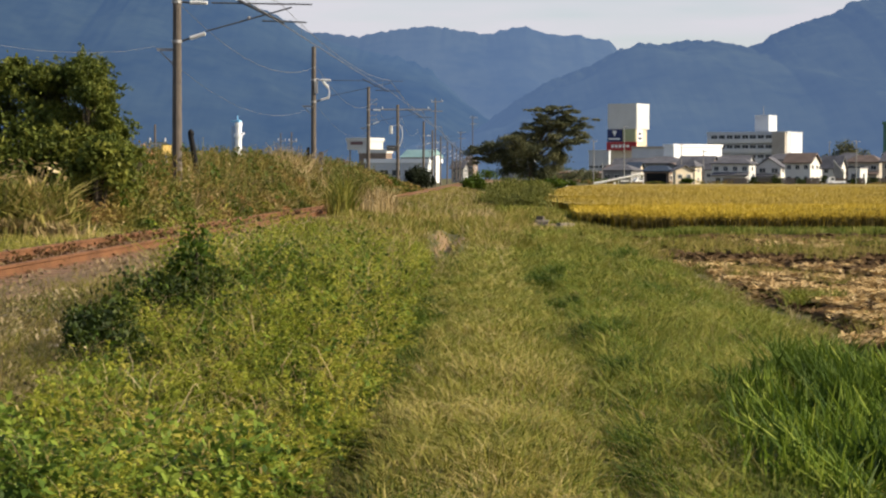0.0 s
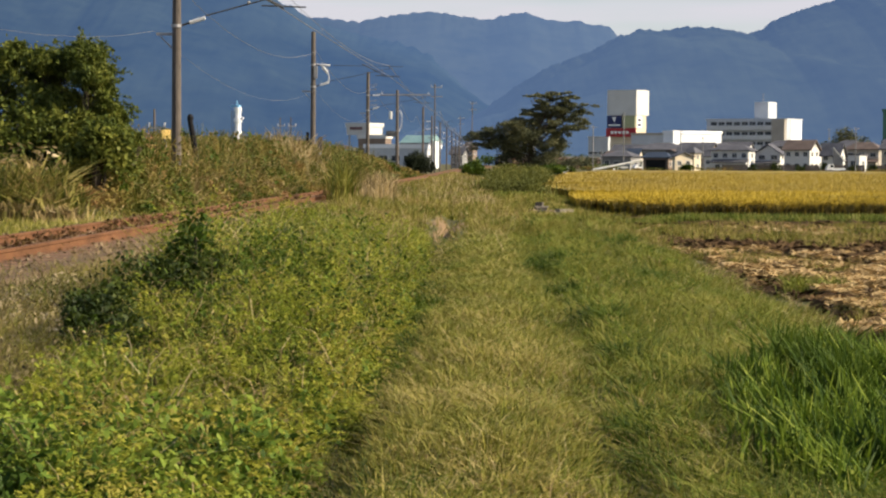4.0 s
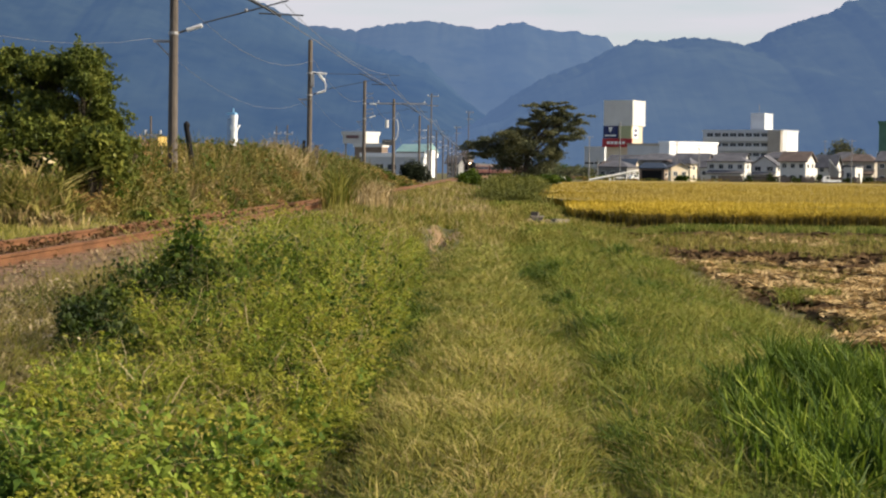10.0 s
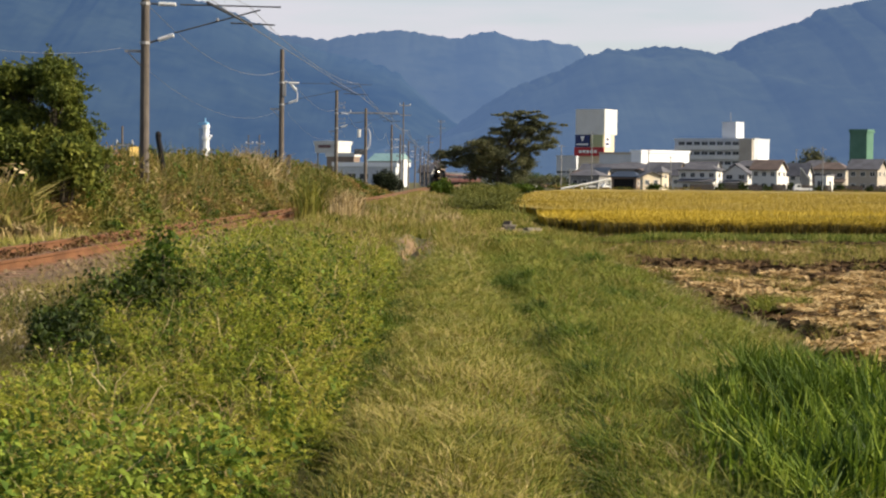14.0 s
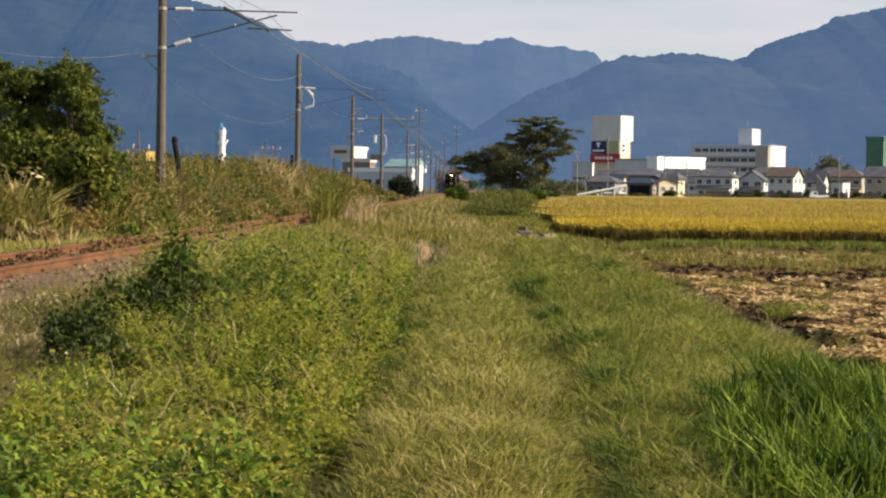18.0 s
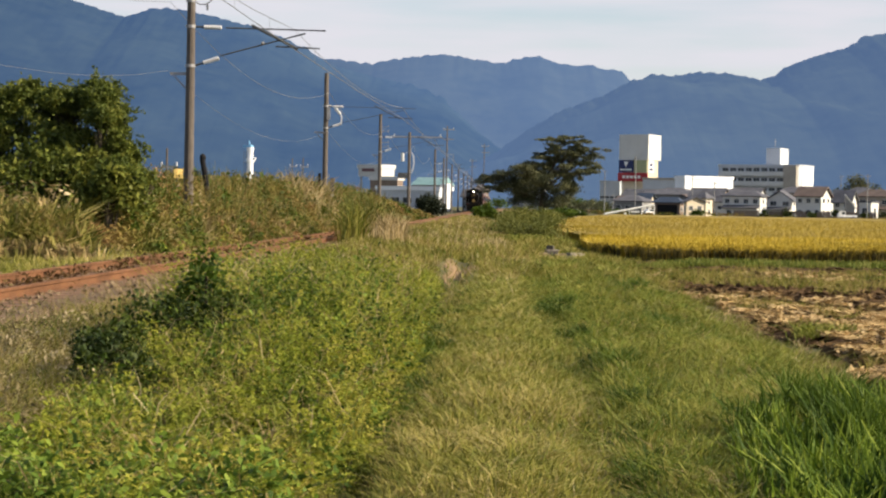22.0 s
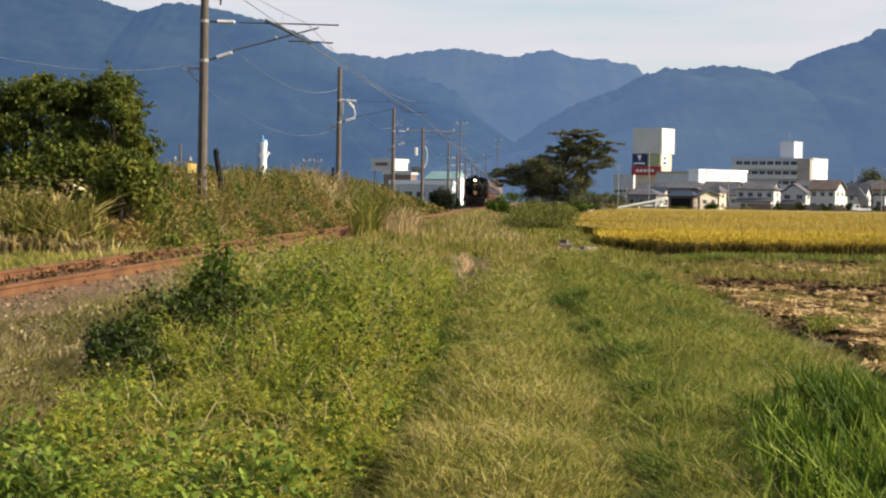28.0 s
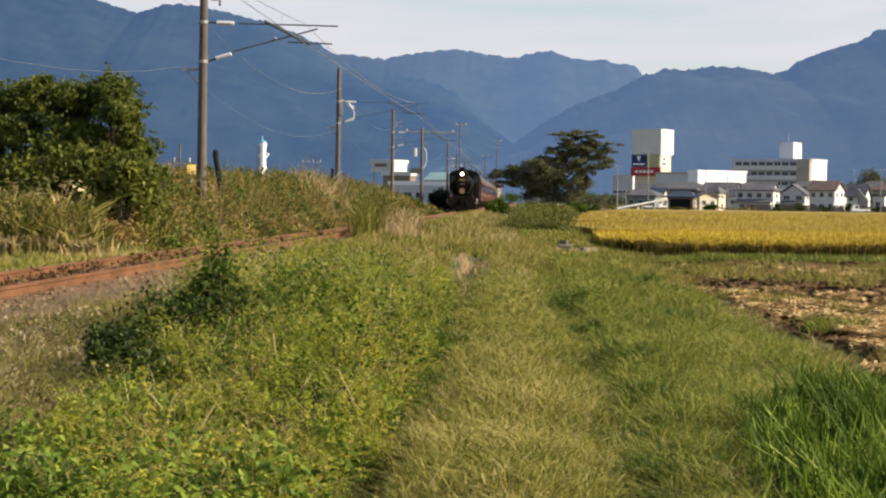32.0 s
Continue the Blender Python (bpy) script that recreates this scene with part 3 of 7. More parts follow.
stuff("track_grass", tufted(gx, gy, 8, 0.08, np.clip(0.09 + 0.10 * rng.uniform(0, 1, len(gx)) + 0.04 * wob(gx, gy, 1.8, 4), 0.05, 0.3), np.maximum(0.010, gy * 0.00055), 1.0), 4, M["lush"],
      "short soft green grass on the farm track", "grass")
x, y = x[~green], y[~green]
h = (0.07 + 0.10 * rng.uniform(0, 1, len(x))) * (0.8 + 0.4 * wob(x, y, 1.8, 4) + 0.35 * np.clip(rut_gap(x, y), 0, 0.6))
stuff("track_grass", tufted(x, y, 8, 0.08, np.clip(h * 1.25, 0.05, 0.34), np.maximum(0.010, y * 0.00055), 1.0), 4, M["blade"],
      "short trodden grass, half green and half dry, on the farm track", "grass")
x, y = scatter(3600, 8.2, 40, lambda y: np.maximum(path_x(y) - 0.8, -sight(y)), lambda y: np.minimum(path_x(y) + 2.6, sight(y)))
x, y = thin(x, y, np.clip(0.30 + 0.75 * wob(x, y, 0.9, 7) + 0.4 * wob(x, y, 3.0, 9) - 0.12 * np.clip(x - path_x(y) - 0.8, 0, 5), 0.08, 1) * np.interp(y, [8, 15, 22, 40], [1.15, 1.0, 0.3, 0.15]))
stuff("dry_track_grass", tufted(x, y, 6, 0.08, 0.06 + 0.12 * rng.uniform(0, 1, len(x)), np.maximum(0.008, y * 0.00048), 1.5), 4, M["dry"],
      "bleached dead grass blades among the green", "grass")

# greener verge towards the fields
x, y = scatter(12500, 8.2, 62, lambda y: path_x(y) + 0.3 + 0.010 * y, lambda y: np.minimum(path_x(y) + 3.95, sight(y)))
x, y = thin(x, y, np.clip(0.15 + 0.8 * (x - path_x(y) - 0.6) + 0.35 * wob(x, y, 0.8, 5), 0.0, 1) * np.clip(gully_gap(x, y), 0.08, 1))
h = (0.11 + 0.13 * rng.uniform(0, 1, len(x))) * (0.85 + 0.55 * wob(x, y, 1.1, 5)) * np.clip(1.3 - 0.6 * np.clip(x - path_x(y) - 2.6, 0, 2), 0.4, 1)
stuff("verge_grass", tufted(x, y, 6, 0.09, np.clip(h * 1.15, 0.05, 0.45), np.maximum(0.011, y * 0.00055), 0.8), 4, M["lush"],
      "ankle-high green grass on the verge of the farm track", "grass")
# the same sward nearer by and behind
x, y = rng.uniform(-4.5, 7.0, 1700), rng.uniform(-14, 8.4, 1700)
x, y = thin(x, y, np.where(np.hypot(x, y) < 0.5, 0, np.clip(0.35 + rut_gap(x, y) * 2, 0, 1)))
near = np.abs(x - path_x(y)) < 1.0
for nm, sel, mt, lb in (("track_grass", near, "blade", "short trodden grass on the farm track"), ("verge_grass", ~near, "lush", "ankle-high green grass beside the farm track")):
    k = int(sel.sum())
    stuff(nm, tufted(x[sel], y[sel], 8, 0.16, rng.uniform(0.08, 0.2, k), np.full(k, 0.018), 0.9), 4, M[mt], lb, "grass")
x, y = scatter(1700, 8.2, 60, lambda y: path_x(y) + 0.8, lambda y: np.minimum(path_x(y) + 4.6, sight(y)))
x, y = thin(x, y, np.clip(0.4 + 0.8 * wob(x, y, 0.7, 3), 0.05, 1))
stuff("dry_verge_grass", tufted(x, y, 6, 0.1, 0.1 + 0.14 * rng.uniform(0, 1, len(x)), np.maximum(0.008, y * 0.0005), 1.0), 4, M["dry"], "dry stalks standing in the green verge", "grass")
# larger tufts that make the verge uneven
for nm, n, mt, lb, hh in (("verge_tufts", 620, "lush", "taller green grass tufts in the verge", 0.24), ("verge_tufts", 300, "tall", "fresh green grass tufts in the verge", 0.20), ("verge_tufts", 240, "shade", "dark green grass tufts in the verge", 0.17)):
    x, y = scatter(n, 8.4, 60, lambda y: path_x(y) + 1.0, lambda y: np.minimum(path_x(y) + 3.4, sight(y)))
    x, y = thin(x, y, np.clip(gully_gap(x, y), 0.05, 1))
    stuff(nm, tufted(x, y, 26, 0.12, hh * rng.uniform(0.6, 1.3, len(x)), np.maximum(0.010, y * 0.00045), 0.9), 4, M[mt], lb, "grass")
x, y = scatter(900, 17, 62, lambda y: path_x(y) - 0.5, lambda y: path_x(y) + 1.0)
stuff("track_tufts", tufted(x, y, 22, 0.14, 0.13 * rng.uniform(0.6, 1.3, len(x)), np.maximum(0.011, y * 0.0005), 1.0), 4, M["lush"], "soft green grass tufts on the farm track", "grass")
# broken tussocks where the verge meets the field
x, y = scatter(1000, 19, 56, lambda y: path_x(y) + 3.5, lambda y: path_x(y) + 4.7)
x, y = thin(x, y, np.clip(0.1 + 1.1 * wob(x, y * 0.6, 1.3, 3) + 0.4 * wob(x, y, 3.0, 5), 0, 1))
k = len(x) // 2
for nm, a, b, mt, lb in (("edge_tufts", 0, k, "lush", "green tussocks at the field's edge"), ("edge_tufts", k, len(x), "straggle", "dry tussocks at the field's edge")):
    stuff(nm, tufted(x[a:b], y[a:b], 30, 0.2, 0.17 * rng.uniform(0.5, 1.3, b - a), np.maximum(0.011, y[a:b] * 0.0005), 0.9), 4, M[mt], lb, "grass")
# green runners along the ruts
x, y = scatter(1500, 8.2, 60, lambda y: path_x(y) - 1.05, lambda y: path_x(y) - 0.42)
x, y = thin(x, y, np.clip(0.5 + 0.7 * wob(x, y, 1.2, 6), 0.1, 1) * np.clip(np.abs(x - path_x(y) - rut(-1, y)) * 9 - 0.4, 0, 1))
stuff("rut_grass", tufted(x, y, 10, 0.08, 0.10 + 0.15 * rng.uniform(0, 1, len(x)), np.maximum(0.0085, y * 0.00045), 1.1), 4, M["rutgrass"],
      "dark green grass leaning over the wheel rut", "grass")
# middle distance, between railway and fields
x, y = scatter(60000, 42, 190, lambda y: np.maximum(track_x(y) + np.interp(y, [42, 70, 90], [1.75, 1.5, 0.9]), -sight(y)), lambda y: np.minimum(path_x(y) + np.interp(y, [42, 75, 110, 190], [4.0, 4.6, 4.5, 6.0]), sight(y)))
x, y = thin(x, y, np.clip(gully_gap(x, y), 0.1, 1))
h = (0.10 + 0.22 * rng.uniform(0, 1, len(x))) * (0.8 + 0.6 * wob(x, y, 0.35, 6)) + 0.12 * smooth_step(3.2, 1.8, x - track_x(y))
stuff("meadow_grass", spears(x, y, ground_z(x, y), np.clip(h, 0.05, 0.5), y * 0.00060, rng.uniform(0.2, 1.2, len(x))), 4, M["meadow"],
      "rough green and straw-coloured grass along the railway line", "grass")
x, y = scatter(26000, 30, 190, lambda y: np.maximum(track_x(y) + 1.5, -sight(y)), lambda y: np.minimum(path_x(y) + 0.6, sight(y)))
x, y = thin(x, y, np.clip(0.34 + 0.7 * wob(x, y, 0.22, 2) + 0.3 * wob(x, y, 0.9, 4), 0.03, 0.9) * np.interp(y, [30, 55, 80], [0.25, 0.4, 1.0]) * np.where(x - track_x(y) < 2.6, 1.0, 0.6))
stuff("dry_grass", spears(x, y, ground_z(x, y), 0.12 + 0.3 * rng.uniform(0, 1, len(x)), y * 0.00045, rng.uniform(0.1, 0.9, len(x))), 4, M["dry"],
      "pale dry grass stalks beside the ballast", "grass")
# the railway shoulder: sparse, dry, stony
x, y = scatter(26000, 11, 50, lambda y: np.maximum(track_x(y) + 1.0, -sight(y)), lambda y: track_x(y) + 3.6)
x, y = thin(x, y, np.clip(0.55 + 0.6 * wob(x, y, 0.8, 3), 0.2, 1))
stuff("shoulder_grass", spears(x, y, ground_z(x, y), 0.06 + 0.2 * rng.uniform(0, 1, len(x)) ** 2, np.maximum(0.006, y * 0.0004), rng.uniform(0.3, 1.5, len(x))), 4, M["straggle"],
      "sparse dry grass on the stony railway shoulder", "grass")
x, y = scatter(15000, 11, 60, lambda y: np.maximum(track_x(y) + 0.95, -sight(y)), lambda y: track_x(y) + 3.8)
x, y = thin(x, y, np.clip(0.35 + 0.7 * wob(x, y, 0.7, 8), 0.05, 1))
stuff("shoulder_weeds", spears(x, y, ground_z(x, y), 0.08 + 0.2 * rng.uniform(0, 1, len(x)) ** 2, np.maximum(0.009, y * 0.0005), rng.uniform(0.3, 1.3, len(x))), 4, M["meadow"],
      "thin green grass at the foot of the railway bed", "grass")


# the weeds between farm track and railway: plants with a stem and a dome of leaves
def weed_top(x, y):
    r = path_x(y) - 0.62 - np.interp(y, [10, 14, 30, 45], [0.12, 0, 0.12, 0.45]) - x + 0.16 * wob(x, y, 1.1, 2)
    far = np.interp(y, [8, 11.5, 13.5, 16, 34, 46], [-2.7, -2.4, -2.45, -2.62, -2.85, -2.6])
    l = x - far + 0.12 * wob(x, y, 1.4, 6)
    e = smooth_step(-0.06, 0.36, r) * smooth_step(-0.12, 0.25, l)
    hgt = np.interp(y, [8, 11, 13, 15.5, 18, 24, 30, 34, 38, 42], [0.32, 0.34, 0.45, 0.66, 0.77, 0.71, 0.61, 0.48, 0.26, 0.05])
    dips = 0
    for dx, dy, w in ((-2.25, 16.0, 0.42), (-2.4, 14.2, 0.3), (-1.75, 16.6, 0.25), (-1.65, 10.9, 0.22), (-0.95, 14.0, 0.2), (-2.0, 13.2, 0.25), (-1.3, 19.5, 0.3), (-1.25, 12.2, 0.2), (-2.2, 9.6, 0.2), (-1.5, 25.0, 0.4)):
        dips = dips + 0.6 * np.exp(-((x - dx) / w) ** 2 - ((y - dy) / (w * 3)) ** 2)
    hump = 0.30 * np.exp(-((x + 2.2) / 0.28) ** 2 - ((y - 17.5) / 1.4) ** 2) + 0.10 * np.exp(-((x + 1.7) / 0.5) ** 2 - ((y - 16) / 2) ** 2)
    pocket = 1 - 0.7 * smooth_step(0.32, 0.60, wob(x, y * 0.5, 5.5, 9))
    return np.clip(e * (hgt * pocket * (1 + 0.22 * wob(x, y, 1.6, 1) + 0.30 * wob(x, y * 0.7, 4.0, 3) + 0.40 * wob(x, y * 0.6, 8.5, 4) - dips) + hump), 0.0, 2)


def weed_plants(n, per, seed, name, material, label, leaf, y0=7.2, y1=42.0, boost=1.0, floor=0.09, long=1.9, spread=(0.10, 0.20), dome=0.45):
    global rng
    rng = np.random.default_rng(seed)
    x, y = scatter(n, y0, y1, lambda y: np.maximum(track_x(y) + 2.0, -sight(y)), lambda y: path_x(y) - 0.55)
    top = weed_top(x, y) * rng.uniform(0.5, 1.25, len(x)) * boost
    keep = top > floor
    x, y, top = x[keep], y[keep], top[keep]
    k = len(x)
    r = np.repeat(rng.uniform(*spread, k) * (0.6 + top), per)
    a, q = rng.uniform(0, 2 * np.pi, k * per), np.sqrt(rng.uniform(0, 1, k * per))
    px, py = np.repeat(x, per) + np.cos(a) * q * r, np.repeat(y, per) + np.sin(a) * q * r
    t = np.repeat(top, per)
    pz = np.repeat(ground_z(x, y), per) + t * (1.0 - dome * q ** 2 - 0.5 * rng.uniform(0, 1, k * per) ** 2)
    size = rng.uniform(*leaf, k * per) * np.interp(py, [8, 30, 46], [0.95, 1.35, 1.8])
    stuff(name, leaves(px, py, pz, size, 0.65, long), 4, material, label, "weeds")


rng = np.random.default_rng(3)
x, y = scatter(2000, 7.0, 42, lambda y: np.maximum(track_x(y) + 2.0, -sight(y)), lambda y: path_x(y) - 0.55)
top = weed_top(x, y) * rng.uniform(0.6, 1.25, len(x))
keep = top > 0.09
x, y, top = x[keep], y[keep], top[keep]
stuff("roadside_weeds", fronds(x, y, ground_z(x, y), top, rng.uniform(0.16, 0.30, len(x)) * (0.6 + top), 12, 20, (0.011, 0.024), 2.3), 4, M["weed"],
      "dense knee-high feathery weeds, green turning yellow", "weeds")
weed_plants(520, 80, 7, "broad_leaved_weeds", M["broadleaf"], "broad-leaved green weeds among the feathery ones", (0.016, 0.034), spread=(0.14, 0.26), dome=0.7)
weed_plants(420, 26, 17, "low_weeds", M["broadleaf"], "broad green leaves at the foot of the weeds", (0.026, 0.044), 8.2, 10.6, 1.1)
# low layer of darker leaves, added to imitate shade in the hollows
weed_plants(800, 30, 27, "shade_undergrowth", M["bushleaf"], "dark green leaf layer beneath the weeds that deepens the shade in the hollows", (0.025, 0.045), boost=0.66)
weed_plants(380, 40, 28, "withered_weeds", M["straggle"], "withered brownish weeds among the green", (0.009, 0.018), boost=1.05, long=2.6)
weed_plants(110, 26, 4, "yellowing_weeds", M["weedyellow"], "yellowing leaves on top of the weeds", (0.010, 0.02), boost=1.05)
weed_plants(200, 40, 5, "broad_weeds", M["broadleaf"], "young bright green broad leaves near the track", (0.020, 0.034), 8.2, 10.4, 1.12)
weed_plants(300, 34, 6, "bushy_weeds", M["bushleaf"], "dark green bushy weeds on the hump", (0.018, 0.034), 13.5, 20, 1.02, 0.5)
rng = np.random.default_rng(11)
x, y = scatter(9000, 8.2, 42, lambda y: np.maximum(track_x(y) + 2.3, -sight(y)), lambda y: path_x(y) - 0.6)
top = weed_top(x, y)
keep = top > 0.1
x, y, top = x[keep], y[keep], top[keep]
stuff("weed_stalks", blades(x, y, ground_z(x, y), top * rng.uniform(0.7, 1.25, len(x)), np.maximum(0.008, y * 0.00045), rng.uniform(0.1, 0.8, len(x))), 4, M["lush"],
      "grass stalks pushing through the weeds", "weeds")
x, y = scatter(1500, 8.2, 40, lambda y: np.maximum(track_x(y) + 2.3, -sight(y)), lambda y: path_x(y) - 0.7)
top = weed_top(x, y)
stuff("dead_stalks", blades(x, y, ground_z(x, y) + top * 0.55, 0.10 + top * rng.uniform(0.2, 0.5, len(x)), np.maximum(0.007, y * 0.00045), rng.uniform(0.4, 2.0, len(x))), 4, M["dry"],
      "dead straw-coloured stalks in the weeds", "weeds")
# the dry fringe between the weeds and the ballast: withered stalks, thin leaves and pale stones
x, y = scatter(2600, 10.5, 34, lambda y: np.maximum(track_x(y) + 1.7, -sight(y)), lambda y: track_x(y) + 3.9)
x, y = thin(x, y, np.clip(0.55 + 0.6 * wob(x, y, 0.9, 6), 0.1, 1) * (weed_top(x, y) < 0.15))
k = len(x) // 3
for nm, a, b, mt, lb in (("dry_fringe", 0, k, "withered", "withered brown weeds on the stony fringe of the railway"), ("fringe_weeds", k, len(x), "meadow", "thin olive weeds on the stony fringe of the railway")):
    stuff(nm, tufted(x[a:b], y[a:b], 14, 0.16, rng.uniform(0.08, 0.30, b - a), np.maximum(0.007, y[a:b] * 0.00045), 1.2), 4, M[mt], lb, "weeds")
x, y = scatter(900, 10.5, 36, lambda y: np.maximum(track_x(y) + 1.7, -sight(y)), lambda y: track_x(y) + 3.9)
x, y = thin(x, y, np.clip(0.6 + 0.7 * wob(x, y, 1.1, 2), 0.1, 1) * (weed_top(x, y) < 0.15))
k = len(x)
px, py = np.repeat(x, 26) + rng.normal(0, 0.11, k * 26), np.repeat(y, 26) + rng.normal(0, 0.16, k * 26)
stuff("fringe_leaves", leaves(px, py, ground_z(px, py) + np.repeat(rng.uniform(0.05, 0.26, k), 26) * rng.uniform(0.2, 1, k * 26), rng.uniform(0.012, 0.028, k * 26) * np.interp(py, [10, 36], [0.9, 1.7]), 0.7, 2.2), 4, M["withered"], "brown withered leaves on the stony fringe of the railway", "weeds")
q = np.random.default_rng(15)
y = 15 * (44 / 15) ** q.uniform(0, 1, 800)
x = track_x(y) + q.uniform(1.5, 2.9, 800)
a = q.normal(0, 1, (800, 4, 3))
a /= np.linalg.norm(a, axis=2)[:, :, None]
c = np.stack([x, y, ground_z(x, y) + 0.03], -1)[:, None, :] + a * (q.uniform(0, 1, 800) ** 2 * 0.06 + 0.02)[:, None, None]
stuff("shoulder_stones", np.concatenate([c[:, [0, 1, 2]], c[:, [0, 3, 1]], c[:, [1, 3, 2]], c[:, [2, 3, 0]]], 1).reshape(-1, 3), 3, M["palestone"], "pale loose stones on the railway shoulder", "stones")


def bush(name, px, py, w, d, h, n, material, label, category="bush", size=0.09, lumps=9, seed=1, stems=True, base=None):
    """A shrub: woody stems and a crown of leaves set in uneven lumps."""
    r = np.random.default_rng(seed)
    z0 = float(ground_z(px, py)) if base is None else base
    b = thing(name, pose(px, py, z0), label, category)
    cx, cy = r.uniform(-0.34, 0.34, lumps) * w, r.uniform(-0.34, 0.34, lumps) * d
    cz = h * (0.30 + 0.42 * r.uniform(0, 1, lumps) * (1 - 0.9 * (2 * cx / w) ** 2))
    rad = np.stack([w * r.uniform(0.16, 0.30, lumps), d * r.uniform(0.16, 0.30, lumps), h * r.uniform(0.16, 0.30, lumps)], -1)
    k = r.integers(0, lumps, n)
    v = r.normal(0, 1, (n, 3))
    v /= np.linalg.norm(v, axis=1)[:, None]
    v *= (r.uniform(0.35, 1.12, n) ** 0.7)[:, None]
    p = np.stack([cx, cy, cz], -1)[k] + v * rad[k]
    p[:, 2] = np.clip(p[:, 2], 0.02, None)
    part("crown", cloud_mesh("crown", leaves(p[:, 0], p[:, 1], p[:, 2], size * r.uniform(0.6, 1.3, n), 0.7), 4, material), material, b)
    if stems:
        s = Shape()
        for i in range(lumps):
            s.rod((cx[i] * 0.25, cy[i] * 0.25, -0.05), (cx[i] * 0.8, cy[i] * 0.8, cz[i]), 0.03 * h / 2 + 0.01, 0.008 * h, 6)
        part("stem", s, M["bark"], b)
    return b


def tuft(name, px, py, w, d, h, n, material, label, category="grass", width=0.012, seed=1, lean=(0.05, 0.5)):
    """A clump of tall grass."""
    global rng
    rng = np.random.default_rng(seed)
    x = px + rng.normal(0, 0.3, n) * w
    y = py + rng.normal(0, 0.3, n) * d
    hh = h * (0.55 + 0.5 * rng.uniform(0, 1, n)) * np.clip(1.1 - 0.35 * ((x - px) / w) ** 2, 0.5, 1.1)
    return tagged(new(name, cloud_mesh(name, blades(x - px, y - py, ground_z(x, y) - float(ground_z(px, py)), hh, np.full(n, width), rng.uniform(*lean, n)), 4, material)),
                  label, category, kind="stuff"), (px, py, float(ground_z(px, py)))


def tuft_at(*a, **k):
    ob, loc = tuft(*a, **k)
    ob.location = loc
    return ob


# the tall grass beside the track; most farther clumps take a green darkened for shade
q = random.Random(77)
for i in range(34):
    ty = 9.3 + 5.2 * (i / 33) ** 0.9 + q.uniform(-0.2, 0.2)
    near_edge = 1.60 + 0.10 * (ty - 9.3)
    tx = near_edge + q.random() ** 1.2 * 1.15
    shade = ty > 11.7 and q.random() < 0.75
    tuft_at("tall_grass_clump", tx, ty, q.uniform(0.26, 0.42), q.uniform(0.4, 0.8), (0.29 + 0.24 * min(1.0, (tx - near_edge) / 0.5)) * q.uniform(0.7, 1.08), q.randint(120, 170),
            M["shade"] if shade else M["tall"], "tall dark green grass clump at the field edge" if shade else "tall bright green grass clump at the field edge", width=0.021, seed=200 + i, lean=(0.02, q.uniform(0.3, 0.6)))
for i, (tx, ty, w, h) in enumerate(((5.05, 28.0, 0.5, 0.34), (5.6, 28.6, 0.4, 0.28), (5.3, 25.2, 0.35, 0.22), (6.6, 33.0, 0.4, 0.2))):
    tuft_at("field_tuft", tx, ty, w, w * 2, h, 260, M["lush"], "fresh green tussock in the harvested paddy", width=0.02, seed=420 + i, lean=(0.1, 0.9))
# green tufts in and beside the wheel ruts, darkened in colour for the shade of the hollows
for i, (tx, ty, w, h) in enumerate(((1.12, 11.6, 0.22, 0.2), (1.08, 10.9, 0.16, 0.14), (1.5, 20.6, 0.42, 0.22), (1.55, 29.5, 0.5, 0.26), (-0.32, 17.2, 0.3, 0.2), (1.2, 12.2, 0.2, 0.16), (1.62, 19.6, 0.3, 0.24), (1.4, 16.0, 0.25, 0.2), (1.5, 24.5, 0.4, 0.22), (1.7, 31.5, 0.5, 0.26), (-0.42, 15.6, 0.25, 0.18), (-0.25, 21.5, 0.35, 0.22), (-0.22, 24.0, 0.3, 0.2), (-0.3, 28.5, 0.4, 0.2), (-0.42, 18.6, 0.24, 0.24), (-0.4, 20.2, 0.26, 0.26), (-0.38, 22.6, 0.26, 0.26), (-0.34, 25.6, 0.3, 0.26), (-0.5, 16.4, 0.22, 0.2), (-0.42, 19.4, 0.24, 0.22), (-0.36, 23.4, 0.26, 0.22), (-0.66, 24.5, 0.3, 0.3), (-0.62, 27.0, 0.3, 0.3), (-0.7, 22.4, 0.26, 0.28), (-0.68, 20.6, 0.24, 0.26), (-0.72, 18.2, 0.2, 0.24), (-0.6, 29.6, 0.34, 0.3), (2.9, 27.0, 0.5, 0.24), (3.3, 45.0, 0.9, 0.3), (3.6, 41.0, 0.9, 0.3))):
    tuft_at("grass_tuft", tx, ty, w, w * 2, h, 190, M["shade"], "dark green grass tuft beside a wheel rut", width=0.010 + ty * 0.0003, seed=40 + i, lean=(0.2, 1.1))
# the reedy clump that hides a stretch of rail
bush("tall_weeds", -2.85, 61.5, 1.35, 2.6, 2.0, 2600, M["olive_weeds"], "tall leafy green weeds beside the railway", "weeds", size=0.05, seed=31, lumps=12)
tuft_at("reed_clump", -2.75, 61.0, 0.7, 2.5, 1.15, 90, M["reed"], "tall green reed clump beside the railway", width=0.045, seed=31, lean=(0.02, 0.35))
tuft_at("reed_clump", -2.95, 58.0, 0.6, 2.5, 1.3, 240, M["meadow"], "green grass clump beside the railway", width=0.035, seed=35, lean=(0.05, 0.6))
tuft_at("reed_clump", -2.1, 62.0, 1.1, 5.0, 0.95, 700, M["dry"], "pale dry grass clump beside the railway", width=0.028, seed=32, lean=(0.05, 0.6))
